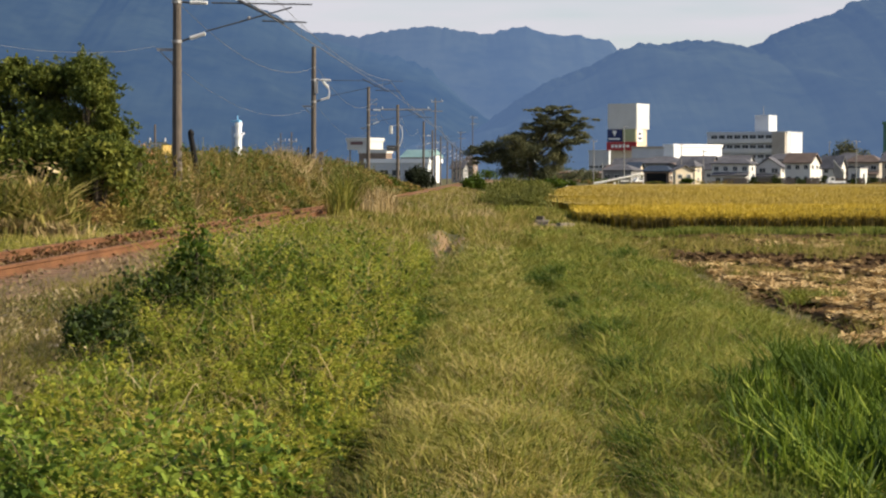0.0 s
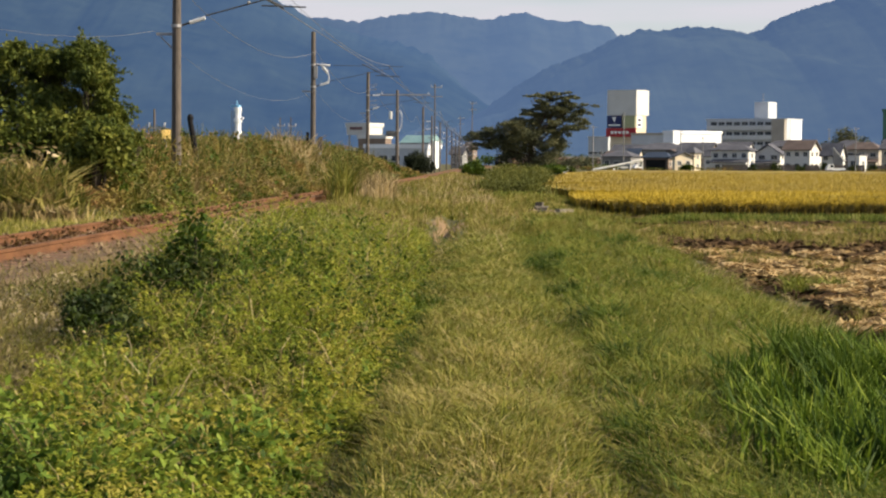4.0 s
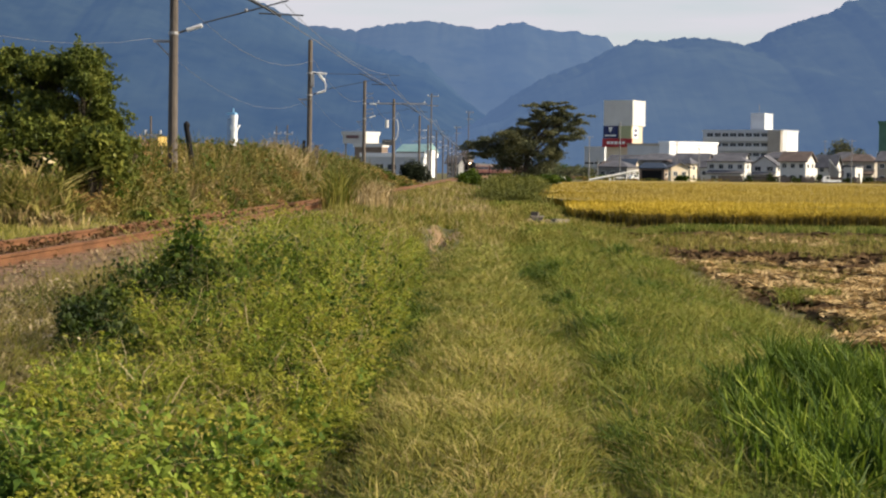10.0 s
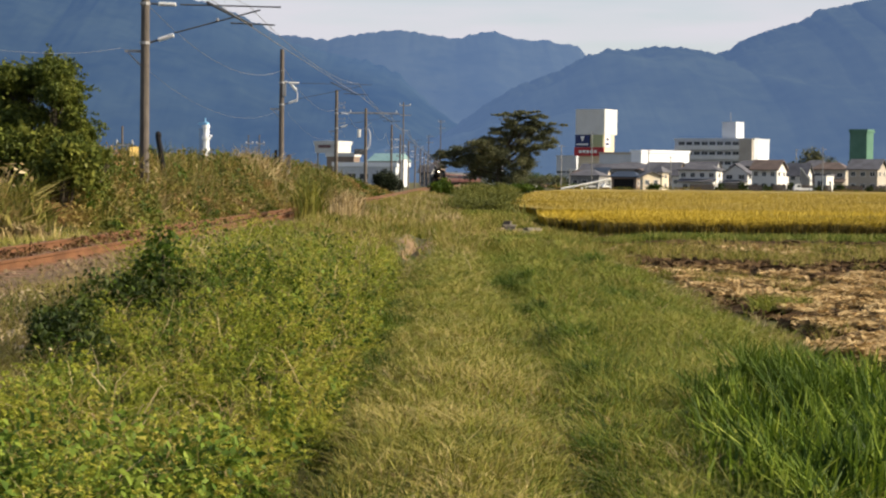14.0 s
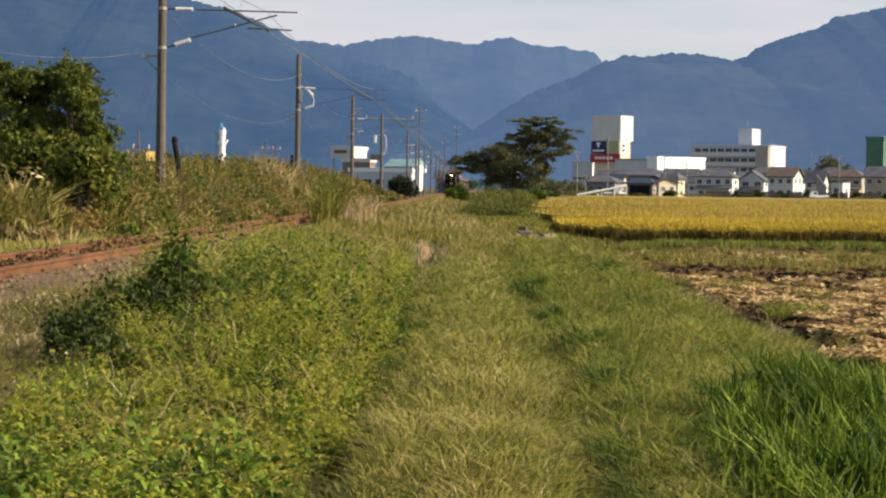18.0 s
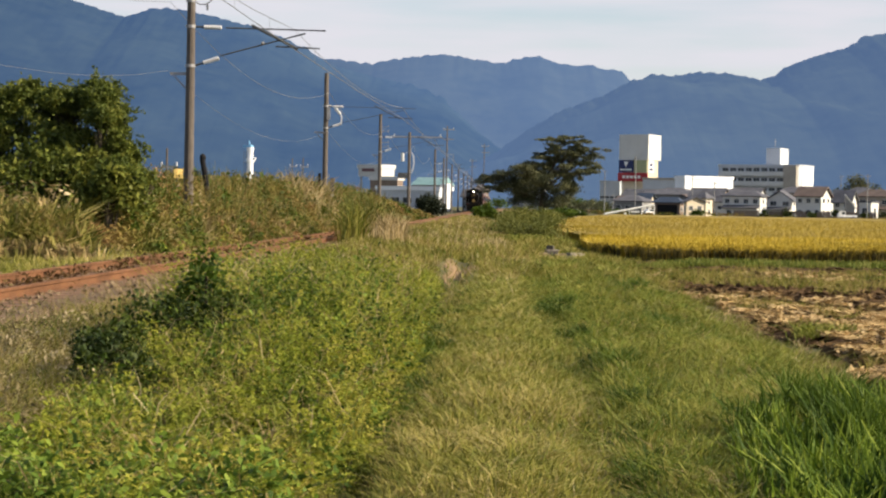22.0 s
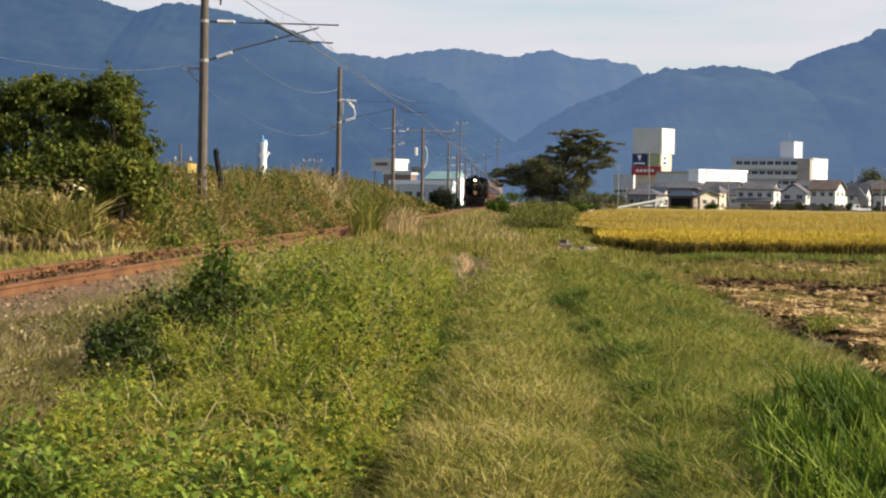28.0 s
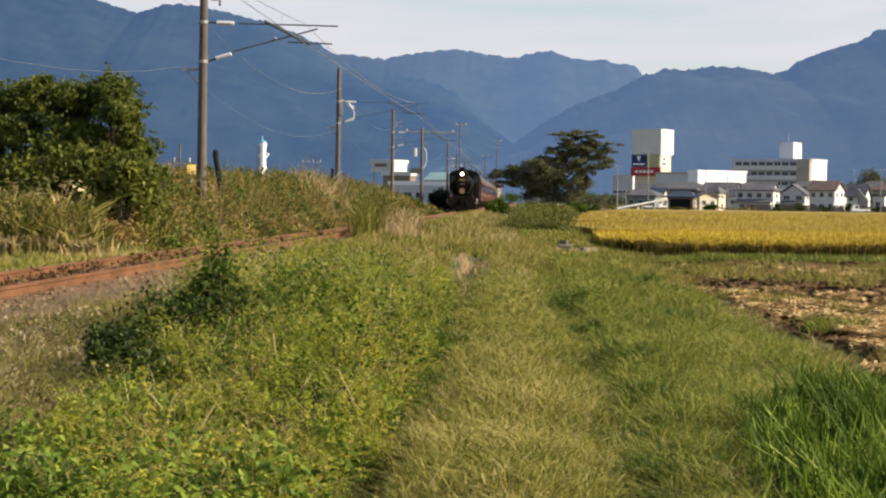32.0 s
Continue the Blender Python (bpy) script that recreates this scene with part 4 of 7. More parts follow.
# small weeds growing in the ballast
rng = np.random.default_rng(17)
x, y = scatter(120, 18, 75, lambda y: track_x(y) - 0.5, lambda y: track_x(y) + 0.5)
n = len(x)
px, py = np.repeat(x, 26) + rng.normal(0, 0.09, n * 26), np.repeat(y, 26) + rng.normal(0, 0.16, n * 26)
stuff("ballast_weeds", leaves(px, py, RAIL_TOP - 0.13 + 0.20 * rng.uniform(0, 1, n * 26) ** 1.5 * np.repeat(rng.uniform(0.3, 1.2, n), 26), rng.uniform(0.02, 0.04, n * 26) * 1.4, 0.7, 1.8), 4, M["rustweed"], "small rust-brown weeds growing between the rails", "weeds")

# bushes that stand up out of the weeds
rng = np.random.default_rng(19)
x, y = rng.normal(-1.66, 0.12, 60), rng.normal(10.9, 0.35, 60)
stuff("dead_twigs", blades(x, y, ground_z(x, y) + 0.12, rng.uniform(0.12, 0.34, 60), np.full(60, 0.008), rng.uniform(0.6, 2.2, 60)), 4, M["dry"], "grey dead twigs lying in the weeds", "twigs")
x, y = rng.uniform(-4.2, -0.9, 8000), rng.uniform(-14, 6.2, 8000)
stuff("roadside_weeds", leaves(x, y, ground_z(x, y) + 0.45 * rng.uniform(0.1, 1, len(x)) * smooth_step(-0.9, -1.6, x), rng.uniform(0.04, 0.08, len(x)), 0.65, 2.2), 4, M["weed"], "knee-high weeds between farm track and railway", "weeds")
bush("bush", -2.12, 17.3, 0.62, 0.8, 1.25, 900, M["bushleaf"], "upright leafy weed bush beside the railway", size=0.05, seed=71, lumps=8)
# added where the weeds' flank lies in shade, with the darkness in its leaves
bush("bush", -2.15, 16.2, 1.15, 1.4, 0.86, 4200, M["shadebush"], "leafy bush coloured dark for the shaded flank of the weeds", size=0.034, seed=72, lumps=10)
bush("bush", -1.8, 18.6, 1.3, 2.6, 0.88, 5200, M["bushleaf"], "low green bush on the crest of the weeds", size=0.034, seed=76, lumps=14)
bush("bush", -1.35, 20.8, 1.1, 2.6, 0.76, 3800, M["bushleaf"], "low green bush on the crest of the weeds", size=0.036, seed=77, lumps=12)
bush("bush", -1.9, 23.0, 1.2, 3.0, 0.78, 3800, M["bushleaf"], "low green bush on the crest of the weeds", size=0.04, seed=78, lumps=12)
# likewise dark in colour for the shaded flank
bush("bush", -2.4, 14.3, 0.7, 1.3, 0.62, 2400, M["shadebush"], "low bush coloured dark for the shaded flank of the weeds", size=0.034, seed=73, lumps=8)
bush("bush", -7.95, 45.6, 1.7, 1.6, 2.2, 3200, M["treeleaf"], "dark green shrub below the trees behind the railway", size=0.10, seed=74, lumps=12)
bush("bush", -9.6, 46.0, 2.6, 1.6, 2.4, 3600, M["treeleaf"], "dark green shrub below the trees behind the railway", size=0.10, seed=75, lumps=12)
# green growth at the far end of the farm track
bush("bush", 2.9, 178, 2.6, 3.0, 1.75, 2400, M["bushleaf"], "rounded dark green bush beside the railway", size=0.16, seed=3)
for i, (tx, ty, w, d, h, n) in enumerate(((5.4, 141, 4.4, 5.0, 1.8, 4200), (4.6, 124, 4.2, 6.0, 1.75, 4200), (4.0, 108, 3.8, 6.0, 1.65, 4600), (3.6, 99, 3.0, 4.0, 0.95, 2600))):
    bush("tall_weeds", tx, ty, w, d, h, n, M["olive_weeds"], "waist-high olive green weeds at the end of the farm track", "weeds", size=0.075 if ty < 120 else 0.1, seed=4 + 40 * i, lumps=20)
tuft_at("tall_grass", 3.8, 104, 3.0, 5.0, 1.1, 900, M["olive_weeds"], "waist-high olive green grass at the end of the farm track", width=0.05, seed=36, lean=(0.1, 0.9))
bush("tall_weeds", 2.5, 88, 4.6, 7.0, 0.55, 3200, M["lush"], "low light green weeds on the farm track", "weeds", size=0.06, seed=5, lumps=18)
bush("bush", -2.45, 186, 3.4, 2.6, 2.5, 4200, M["evergreen"], "small dark evergreen bush beside the railway", size=0.15, seed=6)
bush("bush", -2.5, 232, 1.9, 2.4, 2.4, 1400, M["evergreen"], "small dark evergreen bush beside the railway", size=0.15, seed=7)
bush("bush", 6.3, 150, 1.6, 3.0, 1.2, 900, M["pine"], "low dark bush beside the rice field", size=0.13, seed=8)
bush("bush", 12.5, 240, 4.5, 4.0, 2.0, 1500, M["bushleaf"], "dark green bush behind the rice field", size=0.2, seed=9)

# the bank of weeds behind the railway
def bank_height(x, y):
    s = track_x(y) - x
    p = np.interp(s, [1.6, 1.9, 2.3, 2.9, 4.2, 6.5], [0.15, 0.65, 1.35, 1.75, 1.8, 1.7]) * np.interp(y, [33, 42, 46, 51, 60, 70, 95, 125, 160, 190], [0.12, 0.25, 0.42, 0.72, 0.72, 0.76, 0.86, 0.74, 0.55, 0.3])
    p = p * 0.95 + 0.42 * np.exp(-((s - 2.6) / 0.7) ** 2 - ((y - 50) / 4.0) ** 2)
    return p * (1 + 0.14 * wob(x, y, 0.5, 2) + 0.16 * wob(x, y, 1.7, 5) + 0.16 * wob(x, y * 0.6, 5.0, 1))


def bank_plants(n, per, seed, name, material, label, leaf, y1=190.0, long=1.8, boost=1.0, patch=None):
    global rng
    rng = np.random.default_rng(seed)
    x, y = scatter(n, 43, y1, lambda y: track_x(y) - 6.3, lambda y: track_x(y) - 1.6)
    if patch is not None:
        keep = wob(x, y * 0.5, 1.3, patch) > 0.2
        x, y = x[keep], y[keep]
    n = len(x)
    top = bank_height(x, y) * rng.uniform(0.55, 1.18, n) * boost
    r = np.repeat(rng.uniform(0.14, 0.30, n) * np.interp(y, [34, 190], [0.9, 2.2]), per)
    a, q = rng.uniform(0, 2 * np.pi, n * per), np.sqrt(rng.uniform(0, 1, n * per))
    px, py = np.repeat(x, per) + np.cos(a) * q * r, np.repeat(y, per) + np.sin(a) * q * r
    pz = np.repeat(ground_z(x, y), per) + np.repeat(top, per) * (1.0 - 0.35 * q ** 2 - 0.55 * rng.uniform(0, 1, n * per) ** 2)
    stuff(name, leaves(px, py, pz, rng.uniform(*leaf, n * per) * np.interp(py, [34, 100, 190], [1.0, 1.7, 2.8]), 0.75, long), 4, material, label, "weeds")


bank_plants(2500, 36, 8, "embankment_weeds", M["bank"], "chest-high tangled weeds on the bank behind the railway", (0.036, 0.066), long=2.2)
bank_plants(2200, 26, 9, "embankment_shrubs", M["bushleaf"], "darker green shrubs in the bank weeds", (0.045, 0.08), boost=1.05, patch=4)
rng = np.random.default_rng(43)
x, y = scatter(420, 46, 120, lambda y: track_x(y) - 4.2, lambda y: track_x(y) - 1.7)
keep = wob(x, y * 0.4, 1.1, 6) > 0.05
x, y = x[keep], y[keep]
k = int(len(x) * 0.6)
for nm, a, b, mt, lb in (("embankment_tufts", 0, k, "reed", "arching yellow-green grass tufts on the bank"), ("embankment_tufts", k, len(x), "straggle", "arching brown grass tufts on the bank")):
    stuff(nm, tufted(x[a:b], y[a:b], 34, 0.3, np.clip(bank_height(x[a:b], y[a:b]) * rng.uniform(0.7, 1.15, b - a), 0.3, 2.0), y[a:b] * 0.0007, 0.55, 0.9), 4, M[mt], lb, "weeds")
bank_plants(1900, 22, 10, "embankment_flowers", M["straggle"], "brownish seed heads on the bank weeds", (0.03, 0.05), 130.0, 2.4, 1.08, patch=7)
rng = np.random.default_rng(13)
x, y = scatter(6000, 46, 150, lambda y: track_x(y) - 6.0, lambda y: track_x(y) - 1.7)
prof = bank_height(x, y)
stuff("embankment_grass", spears(x, y, ground_z(x, y) + prof * 0.3, prof * rng.uniform(0.5, 0.92, len(x)), y * 0.0006, rng.uniform(0.1, 0.6, len(x))), 4, M["bankgrass"],
      "reeds and grass standing in the bank weeds", "weeds")
x, y = scatter(22000, 24, 60, lambda y: np.maximum(track_x(y) - 9.0, -sight(y) - 2), lambda y: track_x(y) - 1.3)
stuff("trackside_grass", spears(x, y, ground_z(x, y), 0.05 + 0.11 * rng.uniform(0, 1, len(x)), y * 0.0006, rng.uniform(0.2, 1.0, len(x))), 4, M["blade"],
      "low green grass behind the rails", "grass")


def branch(s, p, d, length, r, level, tips, rnd, spread=0.6, rise=0.15):
    q = Vector(p) + Vector(d).normalized() * length
    s.rod(p, q, r, r * 0.62, 7, False)
    if level == 0:
        tips.append(q)
        return
    for _ in range(rnd.randint(2, 4)):
        e = (Vector(d).normalized() + Vector((rnd.uniform(-1, 1), rnd.uniform(-1, 1), rnd.uniform(-0.4, 0.8))) * spread + Vector((0, 0, rise))).normalized()
        branch(s, Vector(p).lerp(q, rnd.uniform(0.65, 1.0)), e, length * rnd.uniform(0.55, 0.85), r * 0.55, level - 1, tips, rnd, spread, rise)
    tips.append(q)


# the leafy trees behind the railway: many clumps of leaves on branching stems
TREE_X = [-12.5, -11.3, -10.6, -10.2, -9.8, -9.4, -9.0, -8.5, -8.15, -7.85, -7.35, -7.1]
TREE_TOP = [3.9, 3.95, 4.3, 4.45, 4.2, 4.1, 4.2, 4.4, 4.0, 3.0, 2.5, 2.0]


def leafy_tree(x0, x1, y0, deep, count, seed, label):
    r = np.random.default_rng(seed)
    mx = (x0 + x1) / 2
    zg = float(ground_z(mx, y0))
    t = thing("tree", pose(mx, y0, zg), label, "tree")
    s = Shape()
    forks = []
    for i in range(4):
        q = (r.uniform(-0.8, 0.8), r.uniform(-0.5, 0.5), r.uniform(1.0, 1.7))
        s.rod((0.12 * (i - 1.5), 0, -0.1), q, 0.10, 0.06, 7, False)
        forks.append(Vector(q))
    hub = np.stack([np.linspace(x0, x1, 9) - mx, r.uniform(-deep, deep, 9) * 0.8, r.uniform(0.5, 3.0, 9)], -1)
    out = []
    for i in range(count):
        x = r.uniform(x0, x1)
        top = np.interp(x, TREE_X, TREE_TOP)
        edge = i < count * 0.45
        z = top - 0.12 - (r.uniform(0, 0.35) if edge else r.uniform(0.3, top - zg - 0.1))
        c = np.array([x - mx, r.uniform(-deep, deep) * (0.5 if edge else 1.0), max(z, zg + 0.25) - zg])
        if not edge:
            g = hub[np.argmin(((hub - c) ** 2).sum(1))]
            c = c + (g - c) * 0.15
        size = r.uniform(0.16, 0.34) * (0.8 if edge else 1.2)
        f = min(forks, key=lambda v: (v - Vector(c)).length)
        s.rod(f, c, 0.014, 0.006, 5, False)
        n = int(190 * size / 0.25)
        v = r.normal(0, 1, (n, 3))
        v /= np.linalg.norm(v, axis=1)[:, None]
        out.append(c + v * (size * r.uniform(0.2, 1.1, n) ** 0.6)[:, None] * np.array([1.15, 1.1, 0.75]))
        # leafy shoots that reach up and outwards
        for _ in range(6 if edge else 3):
            d = np.array([r.normal(0.1, 0.6), r.normal(0, 0.5), r.uniform(0.2, 1.0)])
            d /= np.linalg.norm(d)
            m = 46
            f = r.uniform(0, 1, m)
            out.append(c + d * (f * size * r.uniform(1.3, 3.5 if edge else 2.0))[:, None] + r.normal(0, 1, (m, 3)) * (0.085 * (1.15 - f))[:, None] + np.array([0, 0, -0.26]) * (f ** 2)[:, None])
    p = np.concatenate(out)
    part("trunk", s, M["bark"], t)
    part("crown", cloud_mesh("crown", leaves(p[:, 0], p[:, 1], p[:, 2], r.uniform(0.03, 0.075, len(p)), 0.75, 1.9), 4, M["treeleaf"]), M["treeleaf"], t)


leafy_tree(-12.4, -9.5, 48.5, 1.4, 140, 3, "broad dark green leafy tree behind the railway")
leafy_tree(-9.8, -8.0, 48.0, 1.1, 105, 8, "tall dark green leafy tree behind the railway")
leafy_tree(-8.6, -7.2, 46.8, 0.9, 56, 5, "low green bushy tree behind the railway")
# brown plumes over the reeds
rng = np.random.default_rng(23)
x, y = rng.uniform(-9.6, -7.8, 60), rng.uniform(40.8, 41.8, 60)
stuff("reed_plumes", leaves(x, y, ground_z(x, y) + rng.uniform(1.0, 1.45, 60), rng.uniform(0.06, 0.12, 60), 0.4, 2.0), 4, M["dry"], "brown feathery plumes on the reeds", "reeds")
tuft_at("reed_clump", -6.4, 86.0, 2.0, 6.0, 1.9, 500, M["dry"], "dry brownish reeds on the bank beside a mast", width=0.045, seed=37, lean=(0.05, 0.5))
for i, (rx, ry, rw, rh, n, mt) in enumerate(((-9.6, 41.4, 1.0, 1.2, 270, "reed"), (-8.8, 41.0, 0.9, 1.05, 240, "reed"), (-8.25, 41.3, 0.8, 1.2, 230, "reed"), (-7.75, 40.8, 0.6, 0.75, 130, "reed"), (-9.2, 40.4, 1.2, 0.85, 240, "reed"), (-8.2, 40.3, 1.0, 0.7, 180, "reed"), (-8.5, 39.6, 1.3, 0.4, 200, "straggle"),
                                          (-9.3, 39.4, 1.2, 0.4, 160, "dry"), (-7.6, 39.8, 0.9, 0.35, 100, "dry"), (-10.4, 41.4, 1.0, 1.2, 260, "reed"))):
    tuft_at("reed_clump", rx, ry, rw, 0.9, rh, n, M[mt], "tall yellow-green reeds before the trees" if mt == "reed" else "short dry reed stalks before the trees", width=0.075, seed=330 + i, lean=(0.05, 0.95))


# the wide dark tree before the town, with flat layers of foliage
def layered_tree(px, py, label):
    r = np.random.default_rng(12)
    t = thing("tree", pose(px, py, 0.0), label, "tree")
    s = Shape()
    s.rod((0, 0, -0.3), (0.3, 0, 5.0), 0.5, 0.36, 10, False).rod((0.3, 0, 5.0), (3.4, 0, 11.2), 0.34, 0.12, 8, False)
    pads = [(-8.2, 0, 5.8, 2.2, 0.55), (-6.2, 1, 7.0, 2.4, 0.6), (-4.6, -1, 8.0, 2.6, 0.6), (-3.5, 0, 5.0, 2.4, 1.2), (-1.6, 1, 8.4, 2.4, 0.6), (-1.0, -1, 6.4, 3.0, 1.2), (-0.5, 0, 3.6, 3.2, 1.6),
            (2.2, 1, 9.4, 2.5, 0.6), (4.6, -1, 10.2, 2.6, 0.6), (3.2, 0, 11.4, 2.0, 0.5), (1.4, 0.4, 10.8, 1.3, 0.35), (5.6, 0, 11.6, 1.3, 0.4), (6.6, 1, 9.0, 2.2, 0.5), (7.4, -1, 7.6, 1.9, 0.5), (4.0, 0, 7.6, 2.6, 0.8), (2.6, 0, 5.2, 2.8, 1.4), (4.6, 0, 4.6, 1.8, 1.0), (-9.6, 0, 6.3, 1.2, 0.3), (3.6, 0, 12.4, 1.4, 0.3),
            (-5.6, 0, 4.6, 2.2, 1.1), (-3.0, 1, 3.0, 2.6, 1.3), (1.2, 0, 2.6, 2.8, 1.2), (3.6, 1, 3.2, 2.2, 1.1), (0.4, 0, 7.8, 2.6, 1.0), (-2.8, 0, 6.8, 2.4, 0.9), (5.6, 0, 6.0, 1.6, 0.7), (6.2, 0, 10.4, 1.8, 0.5), (1.6, 0, 12.7, 1.6, 0.3), (4.4, 0, 13.0, 1.9, 0.35), (6.3, 0, 12.5, 1.4, 0.35), (7.8, 0, 11.2, 1.6, 0.4), (8.4, 0, 9.8, 1.5, 0.4), (8.6, 0, 8.2, 1.3, 0.4), (0.2, 0, 9.6, 1.6, 0.4), (-7.4, 0, 4.6, 1.8, 0.5)]
    v = []
    for x, y, z, w, h in pads:
        s.rod((0.3 + z * 0.1, 0, z * 0.55), (x * 0.9, y, z - h * 0.3), 0.13, 0.04, 6, False)
        h = h * 1.45
        n = int(560 * w * (0.55 + min(h, 0.9)))
        sub = 9
        cc = r.normal(0, 1, (sub, 3)) * np.array([w * 0.5, w * 0.5, h * 0.42])
        k = r.integers(0, sub, n)
        q = np.array([x, y, z]) + cc[k] + r.normal(0, 1, (n, 3)) * np.array([w * 0.22, w * 0.22, h * 0.20])
        v.append(q)
    v = np.concatenate(v)
    part("trunk", s, M["bark"], t)
    part("crown", cloud_mesh("crown", leaves(v[:, 0], v[:, 1], v[:, 2], r.uniform(0.12, 0.26, len(v)), 0.7, 1.6), 4, M["pine"]), M["pine"], t)


layered_tree(14.37, 330.0, "wide dark tree with flat spreading layers of foliage")

# ---- the fields ----
RICE_X = [5.27, 5.85, 7.38, 17.0, 34.0]
RICE_Y = [79, 103, 150, 276, 430]


def rice_left(y):
    """The near side of the paddy runs out in three rounded tongues."""
    y = np.asarray(y, float)
    far = np.interp(y, [143, 155, 200, 276, 430], [8.6, 7.5, 11.2, 17.0, 34.0])
    one = 5.35 + 2.2 * np.abs((y - 80.5) / 12.0) ** 4
    two = 6.1 + 2.4 * np.abs((y - 115) / 15.5) ** 4
    gap = np.interp(y, [92, 100, 130, 144], [9.5, 9.0, 12.5, 12.0])
    return np.where(y < 92.5, one, np.where((y > 99.5) & (y < 130.5), two, np.where(y < 143, gap, far)))


def rice():
    # the closed mass of stalks, with a ragged top
    ys = np.concatenate([np.arange(69.3, 150, 0.5), np.arange(150, 430, 3.0)])
    us = np.linspace(0, 1, 120) ** 1.6
    gy = np.repeat(ys[:, None], len(us), 1)
    right = 60 + ys * 0.45
    gx = rice_left(ys)[:, None] + us[None, :] * (right - rice_left(ys))[:, None]
    gz = FIELD + 0.52 + 0.05 * wob(gx, gy, 0.6, 3) + 0.03 * rng.normal(0, 1, gx.shape)
    n, m = gx.shape
    v = np.stack([gx, gy, gz], -1).reshape(-1, 3).tolist()
    i = np.arange(n * m).reshape(n, m)
    f = np.stack([i[:-1, :-1], i[:-1, 1:], i[1:, 1:], i[1:, :-1]], -1).reshape(-1, 4).tolist()
    k = len(v)
    v += [(x, y + 0.9, FIELD - 0.05) for x, y in zip(gx[0], gy[0])]
    f += [(k + j, k + j + 1, j + 1, j) for j in range(m - 1)]
    k = len(v)
    v += [(x + 0.2, y, FIELD - 0.05) for x, y in zip(gx[:, 0], gy[:, 0])]
    f += [(k + j + 1, k + j, j * m, (j + 1) * m) for j in range(n - 1)]
    me = bpy.data.meshes.new("rice_mass")
    me.from_pydata(v, [], f)
    me.materials.append(M["rice"])
    me.materials.append(M["dimrice"])
    # beyond the sunlit near tongue the top takes the less-lit tone
    ripe = np.zeros(len(f), int)
    ripe[:(n - 1) * (m - 1)] = np.repeat((ys[:-1] > 93).astype(int), m - 1)
    me.polygons.foreach_set("material_index", ripe)
    tagged(new("rice_field", me), "ripe golden rice standing in the paddy", "rice", kind="stuff")
    # stalks and hanging ears
    x, y = scatter(64000, 69, 300, rice_left, lambda y: rice_left(y) + 6 + 0.25 * y, 1.5)
    h = 0.62 + 0.16 * rng.uniform(0, 1, len(x)) + 0.07 * wob(x, y, 0.6, 3)
    for own, mt, lb in ((y < 93, "rice", "golden rice stalks with hanging ears"), (y >= 93, "dimrice", "rice stalks farther back, coloured browner as if less sunlit")):
        k = int(own.sum())
        stuff("rice_ears", spears(x[own], y[own], np.full(k, FIELD), h[own], y[own] * 0.00060, rng.uniform(0.1, 0.5, k)), 4, M[mt], lb, "rice")
    # the near edge: clumps of brown-green stems, darkened for shade, with ears hanging over them
    hill = np.arange(5.3, 34, 0.21)
    for row in range(4):
        cx = hill + rng.normal(0, 0.05, len(hill))
        cy = 68.3 + row * 0.3 + np.where(cx < 6.6, (6.6 - cx) * 4, 0) + rng.normal(0, 0.08, len(hill)) + 0.25 * wob(cx, 0 * cx, 0.9, 2)
        tall = 0.58 + 0.14 * rng.uniform(0, 1, len(hill)) + 0.06 * wob(cx, cy, 1.1, 4)
        n = 12
        a, r = rng.uniform(0, 2 * np.pi, len(hill) * n), 0.05 * rng.uniform(0, 1, len(hill) * n)
        x, y, t = np.repeat(cx, n) + np.cos(a) * r, np.repeat(cy, n) + np.sin(a) * r, np.repeat(tall, n)
        stuff("rice_stems", blades(x, y, np.full(len(x), FIELD), t * rng.uniform(0.7, 0.95, len(x)), np.full(len(x), 0.03), rng.uniform(0.02, 0.25, len(x))), 4, M["ricestem"], "brown-green rice stems along the edge of the paddy, darkened for the shade there", "rice")
        n = 20
        t = np.repeat(tall, n)
        x, y = np.repeat(cx, n) + rng.normal(0, 0.07, len(t)), np.repeat(cy, n) - 0.05 + rng.normal(0, 0.07, len(t))
        stuff("rice_heads", leaves(x, y, FIELD + t * (1.08 - rng.uniform(0, 1, len(t)) * np.clip(0.30 + 0.22 * wob(x, y, 0.8, 7), 0.12, 0.5)), rng.uniform(0.02, 0.04, len(t)), 0.8, 3.6), 4, M["rice"], "golden rice ears hanging along the edge of the paddy", "rice")


rice()


def churn(x, y):
    """Where straw lies (above nought) and where mud shows."""
    return 0.7 * wob(x, y * 0.4, 1.3, 5) + 0.6 * wob(x, y * 0.4, 3.6, 8)


